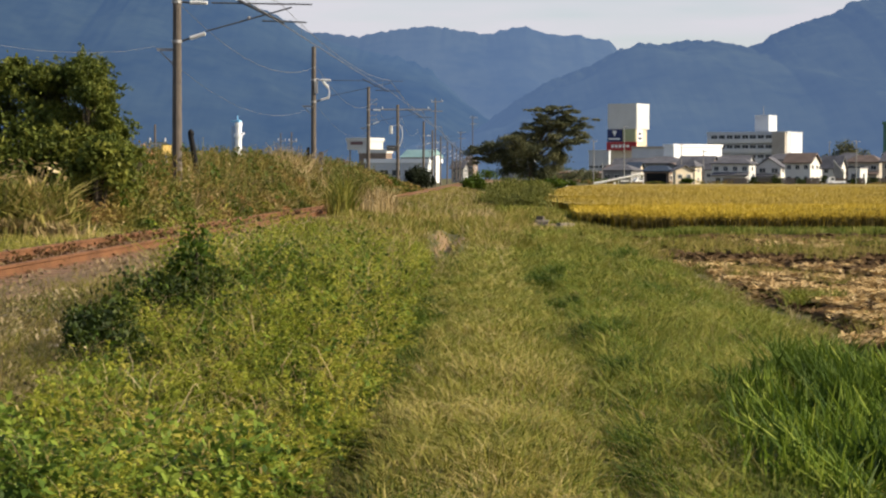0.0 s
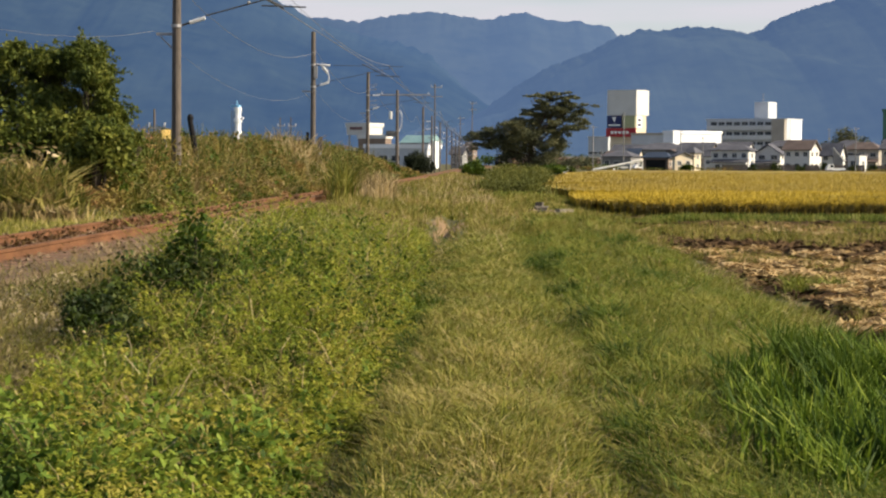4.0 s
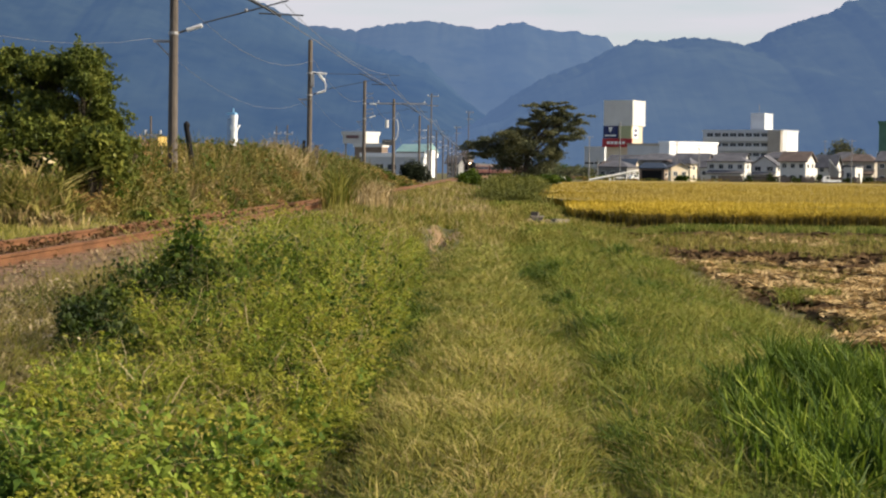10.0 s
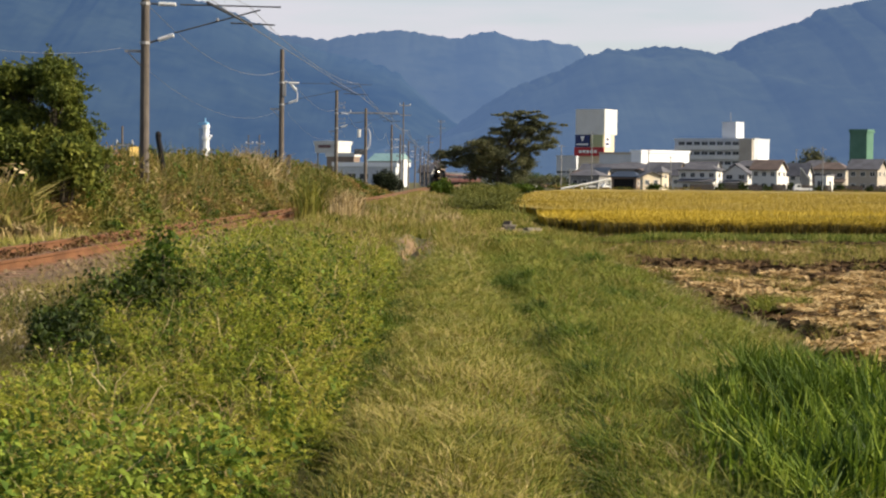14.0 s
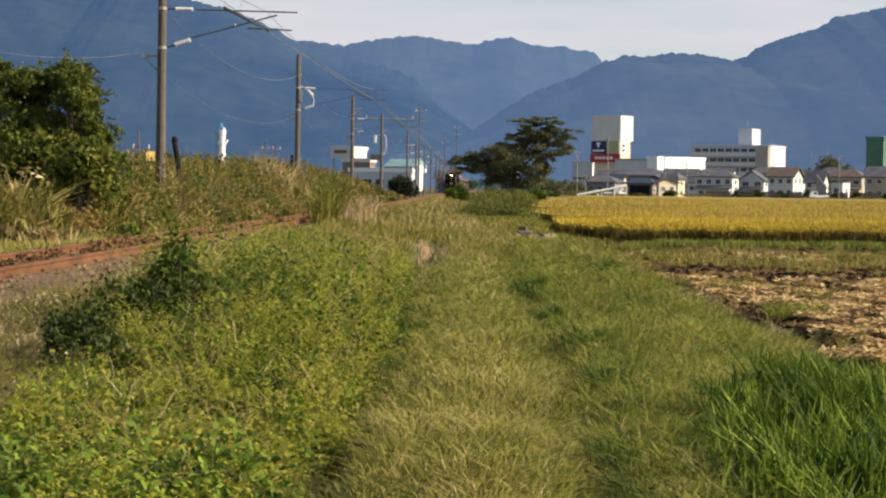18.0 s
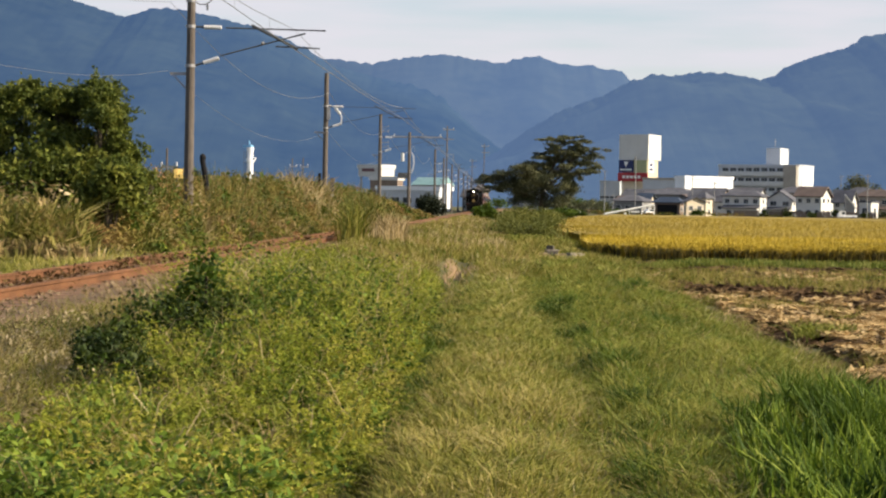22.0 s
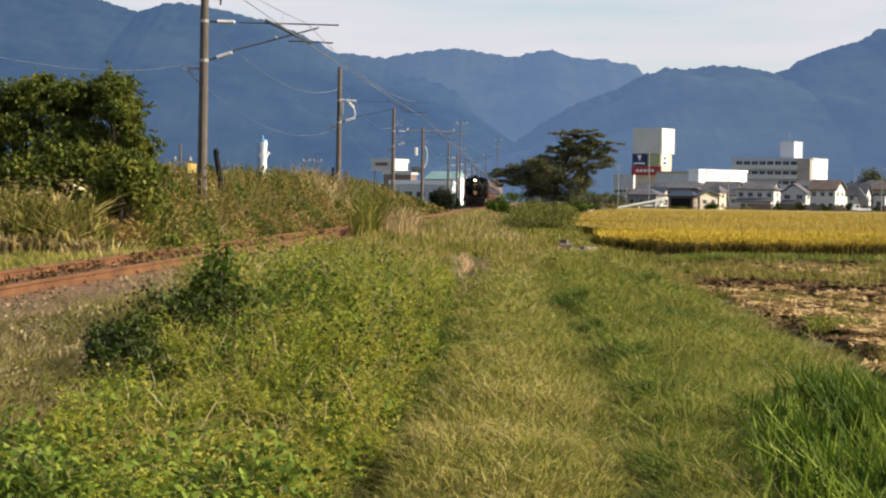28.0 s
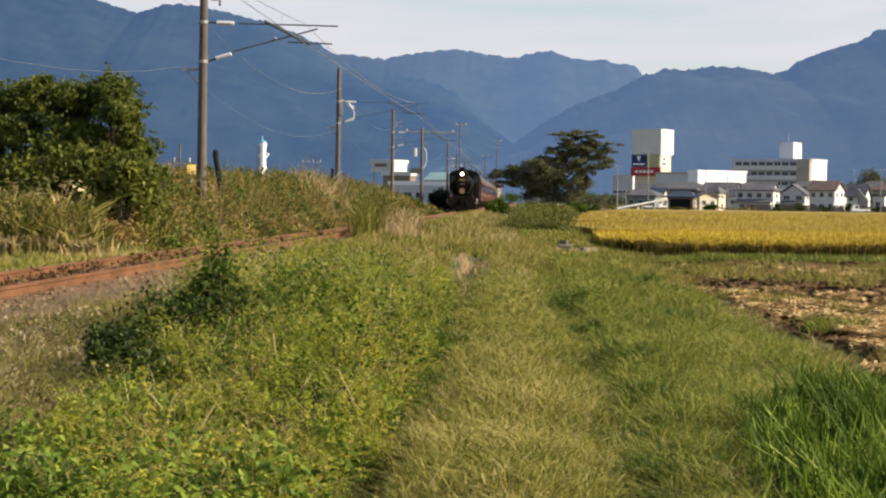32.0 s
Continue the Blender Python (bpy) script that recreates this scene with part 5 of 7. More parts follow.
def stubble():
    """The harvested paddy: churned mud, straw lying in rows, and weeds coming up."""
    ys = np.arange(19, 70, 0.25)
    us = np.linspace(0, 1, 90)
    gy = np.repeat(ys[:, None], 90, 1)
    left = 4.7 + 0.35 * np.sin(ys * 0.55) + 0.25 * np.sin(ys * 1.7)
    gx = left[:, None] + us[None, :] * (0.30 * ys + 3)[:, None]
    gz = FIELD + 0.04 + 0.06 * wob(gx, gy, 2.6, 2) + 0.075 * np.abs(wob(gx, gy, 6.1, 4)) + 0.035 * rng.normal(0, 1, gx.shape)
    i = np.arange(gx.size).reshape(gx.shape)
    f = np.stack([i[:-1, :-1], i[:-1, 1:], i[1:, 1:], i[1:, :-1]], -1).reshape(-1, 4).tolist()
    me = bpy.data.meshes.new("field")
    me.from_pydata(np.stack([gx, gy, gz], -1).reshape(-1, 3).tolist(), [], f)
    me.materials.append(M["mud"])
    tagged(new("field", me), "harvested paddy of churned dark mud", "field", kind="structure")
    q = np.random.default_rng(29)
    n = 11000
    cy = 20 * (62 / 20) ** q.uniform(0, 1, n)
    cx = 4.75 + (sight(cy) + 1.5 - 4.75) * q.uniform(0, 1, n)
    keep = (churn(cx, cy) < -0.12) | (cx < 5.6) & (cy < 30) & (wob(cx, cy, 1.2, 4) > 0) | (np.abs(cy - 43.8) < 2.6) & (wob(cx, cy, 0.5, 2) > -0.35) | (np.abs(cy - 58.3) < 0.9) & (wob(cx, cy, 0.8, 2) > -0.3)
    cx, cy = cx[keep], cy[keep]
    n = len(cx)
    sz = q.uniform(0.05, 0.15, n)
    d8 = q.normal(0, 1, (n, 4, 3))
    d8 /= np.linalg.norm(d8, axis=2)[:, :, None]
    p = np.stack([cx, cy, np.full(n, FIELD + 0.09)], -1)[:, None, :] + d8 * sz[:, None, None] * np.array([1.2, 1.2, 0.8])
    tri = np.concatenate([p[:, [0, 1, 2]], p[:, [0, 3, 1]], p[:, [1, 3, 2]], p[:, [2, 3, 0]]], 1).reshape(-1, 3)
    stuff("mud_clods", tri, 3, M["mud"], "dark clods of churned mud", "mud")
    x, y = scatter(150000, 20, 56, lambda y: 4.75 + 0.35 * np.sin(y * 0.55) + 0.25 * np.sin(y * 1.7), lambda y: sight(y) + 1.0, 0.9)
    keep = rng.uniform(0, 1, len(x)) < smooth_step(-0.08, 0.42, churn(x, y) - np.clip((y - 38.5) * 0.16, 0, 1.2) + np.clip((y - 47) * 0.3, 0, 0.9))
    x, y = x[keep], y[keep]
    z = FIELD + 0.13 + 0.06 * wob(x, y, 2.6, 2) + 0.07 * rng.uniform(0, 1, len(x))
    stuff("straw", leaves(x, y, z, rng.uniform(0.028, 0.055, len(x)), 0.22, 5.0), 4, M["straw"], "cut straw scattered over the harvested paddy", "straw")
    x, y = scatter(60000, 20, 66, lambda y: np.full_like(y, 4.7), lambda y: sight(y) + 1.0, 0.9)
    keep = wob(x, y * 0.5, 0.9, 9) + 0.4 * wob(x, y * 0.5, 2.7, 3) > np.interp(y, [20, 37, 41, 45.5, 47.5, 57, 58, 66], [0.5, 0.55, 0.8, 0.5, -0.2, -0.1, 0.3, -0.1])
    x, y = x[keep], y[keep]
    stuff("field_weeds", spears(x, y, np.full(len(x), FIELD + 0.03), 0.10 + 0.2 * rng.uniform(0, 1, len(x)), y * 0.0005, rng.uniform(0.2, 1.0, len(x))), 4, M["meadow"], "green weeds coming up in the harvested paddy", "weeds")
    # the low earth bund between the two paddies, its sides broken by the plough
    bx, bu = np.meshgrid(np.arange(5.6, 42, 0.2), np.array([0, 0.25, 0.5, 0.75, 1.0, 2.5, 4.2, 4.8]), indexing="ij")
    rise = np.interp(bu, [0, 0.25, 0.5, 0.75, 1.0, 2.5, 4.2, 4.8], [0, 0.10, 0.16, 0.22, 0.25, 0.27, 0.22, 0.0])
    ease = smooth_step(5.6, 7.5, bx)
    by = 58.3 + bu + 0.35 * wob(bx, bu, 1.4, 3) + 0.1 * rng.normal(0, 1, bx.shape)
    bz = FIELD - 0.02 + (rise * (0.85 + 0.3 * wob(bx, bu, 1.9, 6)) + 0.025 * rng.normal(0, 1, bx.shape)) * ease
    i = np.arange(bx.size).reshape(bx.shape)
    me = bpy.data.meshes.new("bund")
    me.from_pydata(np.stack([bx, by, bz], -1).reshape(-1, 3).tolist(), [], np.stack([i[:-1, :-1], i[1:, :-1], i[1:, 1:], i[:-1, 1:]], -1).reshape(-1, 4).tolist())
    me.materials.append(M["mud"])
    tagged(new("bund", me), "low dark earth bund between the paddies", "bund", kind="structure")
    x = rng.uniform(5.4, 32, 26000)
    y = rng.uniform(59.3, 63.2, len(x))
    keep = (wob(x, y, 0.8, 5) + 0.4 * wob(x, y, 2.3, 1) > -0.55)
    x, y = x[keep], y[keep]
    stuff("bund_grass", spears(x, y, FIELD + 0.2 * smooth_step(5.6, 7.5, x) * smooth_step(63.4, 62.2, y), 0.07 + 0.15 * rng.uniform(0, 1, len(x)), np.full(len(x), 0.03), rng.uniform(0.2, 1.0, len(x))), 4, M["bundgrass"], "thick green grass on the low bund between the paddies", "grass")


stubble()

# ---- railway ----
def railway():
    t = thing("railway_track", pose(0, 0, 0), "single railway track with rusty rails on stony ballast", "railway", kind="structure")
    ys = np.concatenate([np.arange(-60, 240, 2.0), np.arange(240, 1140, 6.0)])

    def sweep(profile, off, name, material, label):
        cx = track_x(ys) + off
        s = Shape()
        n = len(profile)
        for x, y in zip(cx, ys):
            s.v += [(x + a, y, b) for a, b in profile]
        for j in range(len(ys) - 1):
            s.f += [(j * n + i, j * n + (i + 1) % n, (j + 1) * n + (i + 1) % n, (j + 1) * n + i) for i in range(n)]
        part(name, s, material, t, label)

    r = RAIL_TOP
    bed = [(-2.1, r - 0.42), (-1.45, r - 0.13), (1.45, r - 0.13), (2.1, r - 0.42), (2.1, r - 0.6), (-2.1, r - 0.6)]
    sweep(bed, 0, "ballast_bed", M["ballast"], "rust-stained ballast bed")
    web = [(-0.06, r - 0.14), (0.06, r - 0.14), (0.06, r - 0.125), (0.012, r - 0.11), (0.012, r - 0.045), (0.032, r - 0.035), (0.032, r), (-0.032, r), (-0.032, r - 0.035), (-0.012, r - 0.045), (-0.012, r - 0.11), (-0.06, r - 0.125)]
    for off in (-0.5335, 0.5335):
        sweep(web, off, "rail", M["rust"], "rusty steel rail")
    one = Shape().box(0, 0, 0, 2.1, 0.2, 0.14).mesh("sleeper", M["sleeper"])
    for i in range(190):
        y = 14 + i * 0.62
        ob = part("sleeper", one, None, t)
        ob.location = (float(track_x(y)), y, r - 0.195)
    # loose stones on the shoulders
    v = []
    q = np.random.default_rng(5)
    n = 6000
    y = 14 * (120 / 14) ** q.uniform(0, 1, n)
    x = track_x(y) + q.uniform(-1.9, 1.7, n)
    z = r - 0.12 - 0.42 * np.clip((np.abs(x - track_x(y)) - 1.45) / 0.65, 0, 1)
    sz = q.uniform(0.02, 0.045, n) * np.interp(y, [14, 60, 120], [1, 1.3, 2.0])
    a = q.normal(0, 1, (n, 4, 3))
    a /= np.linalg.norm(a, axis=2)[:, :, None]
    c = np.stack([x, y, z], -1)[:, None, :] + a * sz[:, None, None]
    tri = np.concatenate([c[:, [0, 1, 2]], c[:, [0, 3, 1]], c[:, [1, 3, 2]], c[:, [2, 3, 0]]], 1).reshape(-1, 3)
    tagged(part("ballast_stones", cloud_mesh("ballast_stones", tri, 3, M["stone"]), None, t, "loose grey ballast stones"), kind="stuff")


railway()

POLES = [11.0, 54.0, 97.0, 140.0, 183.0, 226.0, 269.0, 312.0, 355.0, 398.0, 441.0, 484.0, 527.0, 570.0]
POLE_OFF = [-3.0, -2.90, -3.61, -3.87, -3.2, -2.8, -3.0, -3.0, -3.0, -3.0, -3.0, -3.0, -3.0, -3.0]


def mast(y, off, top, seed):
    """A concrete mast with a hinged bracket that holds the wires over the track."""
    rnd = random.Random(seed)
    x = float(track_x(y)) + off
    m = thing("catenary_mast", pose(x, y, 0.0), "round concrete mast with a steel bracket arm over the railway", "mast", "masts along the railway")
    part("pole", Shape().rod((0, 0, -0.2), (0.02, 0, top), 0.145, 0.105, 12), M["concrete"], m, smooth=False)
    reach = -off + 0.75
    fine = 0.6 if y > 60 else 1.0
    z1, z2 = 6.30, 5.22
    part("top_tube", Shape().rod((0.95, 0, z1 - 0.02), (reach, 0, z1 - 0.06), 0.022 * fine, 0.02 * fine, 7), M["darksteel"], m)
    part("brace_tube", Shape().rod((0.80, 0, z2 + 0.30), (reach - 0.55, 0, z1 - 0.14), 0.020 * fine, 0.022 * fine, 7), M["darksteel"], m)
    for z, dz, x1 in ((z1 - 0.0, -0.02, 0.80), (z2 + 0.02, 0.22, 0.74)):
        ins = Shape().lathe((0.36, 0, z + dz * 0.4), (x1 + 0.04, 0, z + dz), [0.035] + [0.062, 0.058, 0.038] * 8, 8)
        part("insulator", ins, M["porcelain"], m, "white ribbed porcelain insulator")
        part("hinge", Shape().rod((0.10, 0, z), (0.36, 0, z + dz * 0.4), 0.03, 0.03, 6), M["darksteel"], m)
        part("clamp", Shape().rod((0.01, 0, z - 0.04), (0.01, 0, z + 0.04), 0.14, 0.14, 10), M["steel"], m)
    part("steady_arm", Shape().rod((reach - 1.35, 0, 5.80), (reach - 0.15, 0, 5.76), 0.022, 0.022, 6), M["darksteel"], m)
    part("drop_tube", Shape().rod((reach - 2.0, 0, 6.36), (reach - 0.75, 0, 5.74), 0.04 * fine, 0.04 * fine, 7), M["darksteel"], m)
    part("side_arm", Shape().box(-0.22, 0, 5.02, 0.62, 0.07, 0.07).rod((-0.42, 0, 4.96), (-0.10, 0, 4.62), 0.018, 0.018, 5), M["steel"], m, "short white cross arm")
    if 90 < y < 110:
        part("cable_loop", Shape().chain([(0.15, 0, 6.36), (0.5, 0, 6.22), (0.68, 0, 6.0), (0.78, 0, 5.75), (0.76, 0, 5.5), (0.3, 0, 5.3)], 0.03, 6).lathe((0.46, 0, 6.22), (0.72, 0, 5.92), [0.05, 0.085, 0.06, 0.085, 0.05], 8), M["porcelain"], m, "white cable loop")
        part("cable_box", Shape().box(0.14, -0.05, 5.95, 0.16, 0.2, 0.6), M["steel"], m)
    if 130 < y < 150:
        for z in (7.0, 6.67, 5.9, 5.6):
            part("pin_arm", Shape().box(0.38, 0, z, 0.5, 0.04, 0.035).rod((0.58, 0, z), (0.58, 0, z + 0.11), 0.03, 0.025, 6), M["steel"], m, "short pale arm with an insulator")
    if y < 60:
        part("jumper_cable", Shape().chain([(0.1, 0, 6.98), (0.24, 0, 6.9), (0.4, 0, 6.9), (0.54, 0, 6.99), (0.6, 0, 7.14), (0.5, 0, 7.3)], 0.018, 6), M["wire"], m, "looped dark jumper cable")
        part("jumper_insulator", Shape().lathe((0.45, 0, 6.74), (0.45, 0, 6.9), [0.015, 0.035, 0.02, 0.035, 0.015], 7), M["darksteel"], m)
        part("clamp", Shape().rod((0.01, 0, 6.95), (0.01, 0, 7.04), 0.135, 0.135, 10), M["steel"], m)
        part("brace_joint", Shape().ball(1.95, 0, 5.88, 0.05, 0.05, 0.05, 8, 5), M["steel"], m)
    return m


for i, (y, off) in enumerate(zip(POLES, POLE_OFF)):
    if i == 4:
        continue  # a utility pole carries the wires here
    mast(y, off, 7.9, i)


def wires():
    for name, dx, z, sag, label, r in (("contact_wire", 0.0, 5.76, 0.03, "thin contact wire over the railway", 0.010), ("messenger_wire", 0.0, 6.28, 0.45, "sagging messenger wire over the railway", 0.008),
                                       ("feeder_wire", -3.5, 5.1, 1.1, "sagging feeder wire beside the railway", 0.0035),
                                       ("signal_wire", -3.45, 6.95, 1.15, "sagging signal wire beside the railway", 0.006)):
        s = Shape()
        for span, (y0, y1) in enumerate(zip(POLES[:-1], POLES[1:])):
            pts = []
            for k in range(11):
                f = k / 10
                y = y0 + (y1 - y0) * f
                xx = float(track_x(y)) + dx + (0.12 * (-1) ** span * (1 - 2 * f) if dx == 0 else 0.0)
                pts.append((xx, y, z - 4 * sag * f * (1 - f)))
            s.chain(pts, r * (1 + y0 / 160), 4)
        w = tagged(new(name, s.mesh(name, M["wire"])), label, "wire")
    s = Shape()
    for span, (y0, y1) in enumerate(zip(POLES[:-1], POLES[1:])):
        for f in (0.12, 0.26, 0.74, 0.88):
            y = y0 + (y1 - y0) * f
            xx = float(track_x(y)) + 0.12 * (-1) ** span * (1 - 2 * f)
            s.rod((xx, y, 5.76 - 0.12 * f * (1 - f)), (xx, y, 6.28 - 1.8 * f * (1 - f)), 0.003 * (1 + y0 / 160), None, 4, False)
    tagged(new("dropper_wires", s.mesh("dropper_wires", M["wire"])), "thin droppers between messenger and contact wire", "wire", kind="stuff")


wires()

# ---- the town ----
M["white"] = surface("white_wall_paint", (0.50, 0.50, 0.49), (0.62, 0.62, 0.61), 0.15, 2.0, 0.7, 0, 0.05)
M["bright"] = surface("bright_white_cladding", (0.74, 0.76, 0.80), (0.82, 0.84, 0.88), 0.2, 2.0, 0.6, 0, 0.05)
M["cream"] = surface("cream_wall", (0.52, 0.44, 0.32), (0.66, 0.58, 0.45), 0.2, 2.5, 0.8, 0, 0.05)
M["grey"] = surface("grey_render", (0.16, 0.162, 0.17), (0.26, 0.26, 0.262), 0.2, 2.5, 0.85, 0, 0.05)
M["beige"] = surface("beige_render", (0.30, 0.27, 0.23), (0.42, 0.38, 0.33), 0.2, 2.5, 0.85, 0, 0.05)
M["brown"] = surface("brown_cladding", (0.16, 0.12, 0.10), (0.26, 0.20, 0.16), 0.3, 3.0, 0.85, 0, 0.05)
M["slate"] = surface("dark_roof_tiles", (0.06, 0.06, 0.07), (0.13, 0.13, 0.15), 0.6, 5.0, 0.7, 0, 0.3)
M["redroof"] = surface("brown_roof_sheet", (0.085, 0.062, 0.055), (0.15, 0.115, 0.10), 0.6, 5.0, 0.7, 0, 0.2)
M["blueroof"] = surface("blue_roof_sheet", (0.035, 0.05, 0.08), (0.07, 0.09, 0.13), 0.6, 5.0, 0.5, 0, 0.2)
M["teal"] = surface("pale_green_roof_sheet", (0.14, 0.25, 0.265), (0.22, 0.345, 0.36), 0.4, 4.0, 0.6, 0, 0.1)
M["greenwall"] = surface("green_wall", (0.05, 0.13, 0.09), (0.09, 0.19, 0.14), 0.3, 3.0, 0.7, 0, 0.05)
M["pale"] = surface("pale_grey_render", (0.40, 0.43, 0.475), (0.54, 0.565, 0.61), 0.15, 2.0, 0.85, 0, 0.05)
M["offwhite"] = surface("off_white_siding", (0.52, 0.515, 0.50), (0.68, 0.67, 0.65), 0.2, 2.5, 0.8, 0, 0.05)
M["glass"] = plain("dark_window_glass", (0.03, 0.04, 0.05), 0.12)
M["frame"] = plain("white_window_frame", (0.55, 0.55, 0.55), 0.5)
M["navy"] = plain("navy_sign", (0.02, 0.03, 0.11), 0.5)
M["red"] = plain("red_sign", (0.36, 0.03, 0.04), 0.5)
M["faded"] = plain("faded_lettering", (0.16, 0.09, 0.10), 0.6)
M["olive"] = plain("olive_sign", (0.36, 0.38, 0.22), 0.5)
M["signwhite"] = plain("white_sign", (0.78, 0.78, 0.76), 0.5)
M["yellow"] = plain("yellow_sign", (0.72, 0.50, 0.16), 0.5)
M["skyblue"] = plain("sky_blue_sign", (0.22, 0.48, 0.75), 0.5)
M["carwhite"] = plain("white_car_paint", (0.78, 0.78, 0.78), 0.25)
M["tyre"] = plain("black_rubber", (0.02, 0.02, 0.02), 0.8)
M["black"] = surface("black_paint", (0.008, 0.008, 0.009), (0.02, 0.02, 0.022), 1.0, 12.0, 0.8, 0, 0.05, spec=0.1)

WIN = {}


def window(parent, x, y, z, w, h, side="front"):
    """A window: a proud frame with a sunk pane and a bar."""
    key = (round(w, 2), round(h, 2))
    if key not in WIN:
        f = Shape()
        for sx in (-1, 1):
            f.box(sx * (w / 2 - 0.05), 0, 0, 0.1, 0.14, h)
        for sz in (-1, 1):
            f.box(0, 0, sz * (h / 2 - 0.05), w - 0.2, 0.14, 0.1)
        f.box(0, 0, 0, 0.06, 0.12, h - 0.2)
        WIN[key] = (f.mesh("window_frame", M["frame"]), Shape().box(0, 0, 0, w - 0.1, 0.06, h - 0.1).mesh("pane", M["glass"]))
    wf = part("window", WIN[key][0], None, parent)
    wf.matrix_basis = pose(x, y, z, 0, 0, 90 if side == "right" else 0)
    part("pane", WIN[key][1], None, wf)
    return wf


def corner(xm, dist, turn, base=0.0):
    """The pose of a building at its near corner: its front runs off to the left, its end wall to the right."""
    return pose(xm, dist, base, 0, 0, -turn)


def sizes(xl, xm, xr, turn):
    a = radians(turn)
    return (xm - xl) / math.cos(a), (xr - xm) / math.sin(a)


def house(xl, xm, xr, dist, base, eaves, ridge, wall, roof, label, turn=27, rows=2, cols=3, kind="gable", endwin=1, group="houses of the town", porch=False, shed=False):
    w, d = sizes(xl, xm, xr, turn)
    h = thing("house", corner(xm, dist, turn, base), label, "house", group)
    e, r = eaves - base, ridge - base
    part("wall", Shape().box(-w / 2, d / 2, e / 2, w, d, e), wall, h)
    o = 0.55
    s = Shape()
    if shed:
        # no real opening: a black box imitates the dark inside
        part("doorway", Shape().box(-w * 0.5, 0.05, e * 0.44, w * 0.8, 0.3, e * 0.88), M["black"], h, "black panel that stands for the unlit inside of an open front")
    if kind == "gable":
        part("gable", Shape().prism([(0.02, e), (d - 0.02, e), (d / 2, r - 0.15)], -w + 0.02, -0.02), wall, h)
        for y0, y1 in ((-o, d / 2), (d + o, d / 2)):
            k = (r - e) / (d / 2)
            ze = e - o * k
            s.add([(-w - o, y0, ze), (o, y0, ze), (o, y1, r), (-w - o, y1, r), (-w - o, y0, ze + 0.22), (o, y0, ze + 0.22), (o, y1, r + 0.22), (-w - o, y1, r + 0.22)],
                  [(0, 1, 2, 3), (4, 7, 6, 5), (0, 4, 5, 1), (1, 5, 6, 2), (2, 6, 7, 3), (3, 7, 4, 0)])
    elif kind == "front":
        part("gable", Shape().prism([(-w + 0.02, e), (-0.02, e), (-w / 2, r - 0.15)], 0.02, d - 0.02, "y"), wall, h)
        k = (r - e) / (w / 2)
        ze = e - o * k
        for x0, x1 in ((-w - o, -w / 2), (o, -w / 2)):
            s.add([(x0, -o, ze), (x0, d + o, ze), (x1, d + o, r), (x1, -o, r), (x0, -o, ze + 0.22), (x0, d + o, ze + 0.22), (x1, d + o, r + 0.22), (x1, -o, r + 0.22)],
                  [(0, 1, 2, 3), (4, 7, 6, 5), (0, 4, 5, 1), (1, 5, 6, 2), (2, 6, 7, 3), (3, 7, 4, 0)])
    elif kind == "hip":
        i = min(w, d) * 0.42
        lo = [(-w - o, -o, e), (o, -o, e), (o, d + o, e), (-w - o, d + o, e)]
        s.add(lo + [(x, y, z + 0.2) for x, y, z in lo] + [(-w + i, d / 2, r), (-i, d / 2, r)],
              [(3, 2, 1, 0), (0, 1, 5, 4), (1, 2, 6, 5), (2, 3, 7, 6), (3, 0, 4, 7), (4, 5, 9, 8), (5, 6, 9), (6, 7, 8, 9), (7, 4, 8)])
    else:
        s.box(-w / 2, d / 2, e + 0.15, w + 0.3, d + 0.3, 0.3)
    part("roof", s, roof, h)
    fh = e / rows
    for k in range(rows):
        for c in range(cols):
            window(h, -w * (c + 0.5) / cols, -0.02, fh * (k + 0.55), min(1.7, w / cols * 0.55), 1.15)
        for c in range(endwin):
            window(h, 0.02, d * (c + 0.5) / endwin, fh * (k + 0.55), 1.1, 1.1, "right")
    if porch:
        sw = w * 0.92
        part("lower_wing", Shape().box(-w * 0.48, -0.8, fh * 0.42, sw, 1.6, fh * 0.84), wall, h)
        for c in range(3):
            window(h, -w * (0.16 + 0.3 * c), -1.62, fh * 0.45, min(1.6, w * 0.14), 1.2)
        part("porch_roof", Shape().prism([(-2.1, fh * 0.84), (0.0, fh * 1.12), (0.0, fh * 1.2), (-2.1, fh * 0.92)], -w * 0.97, 0.1), roof, h)
        part("downpipe", Shape().rod((-0.1, -0.08, 0), (-0.1, -0.08, e), 0.05), M["frame"], h)
    return h


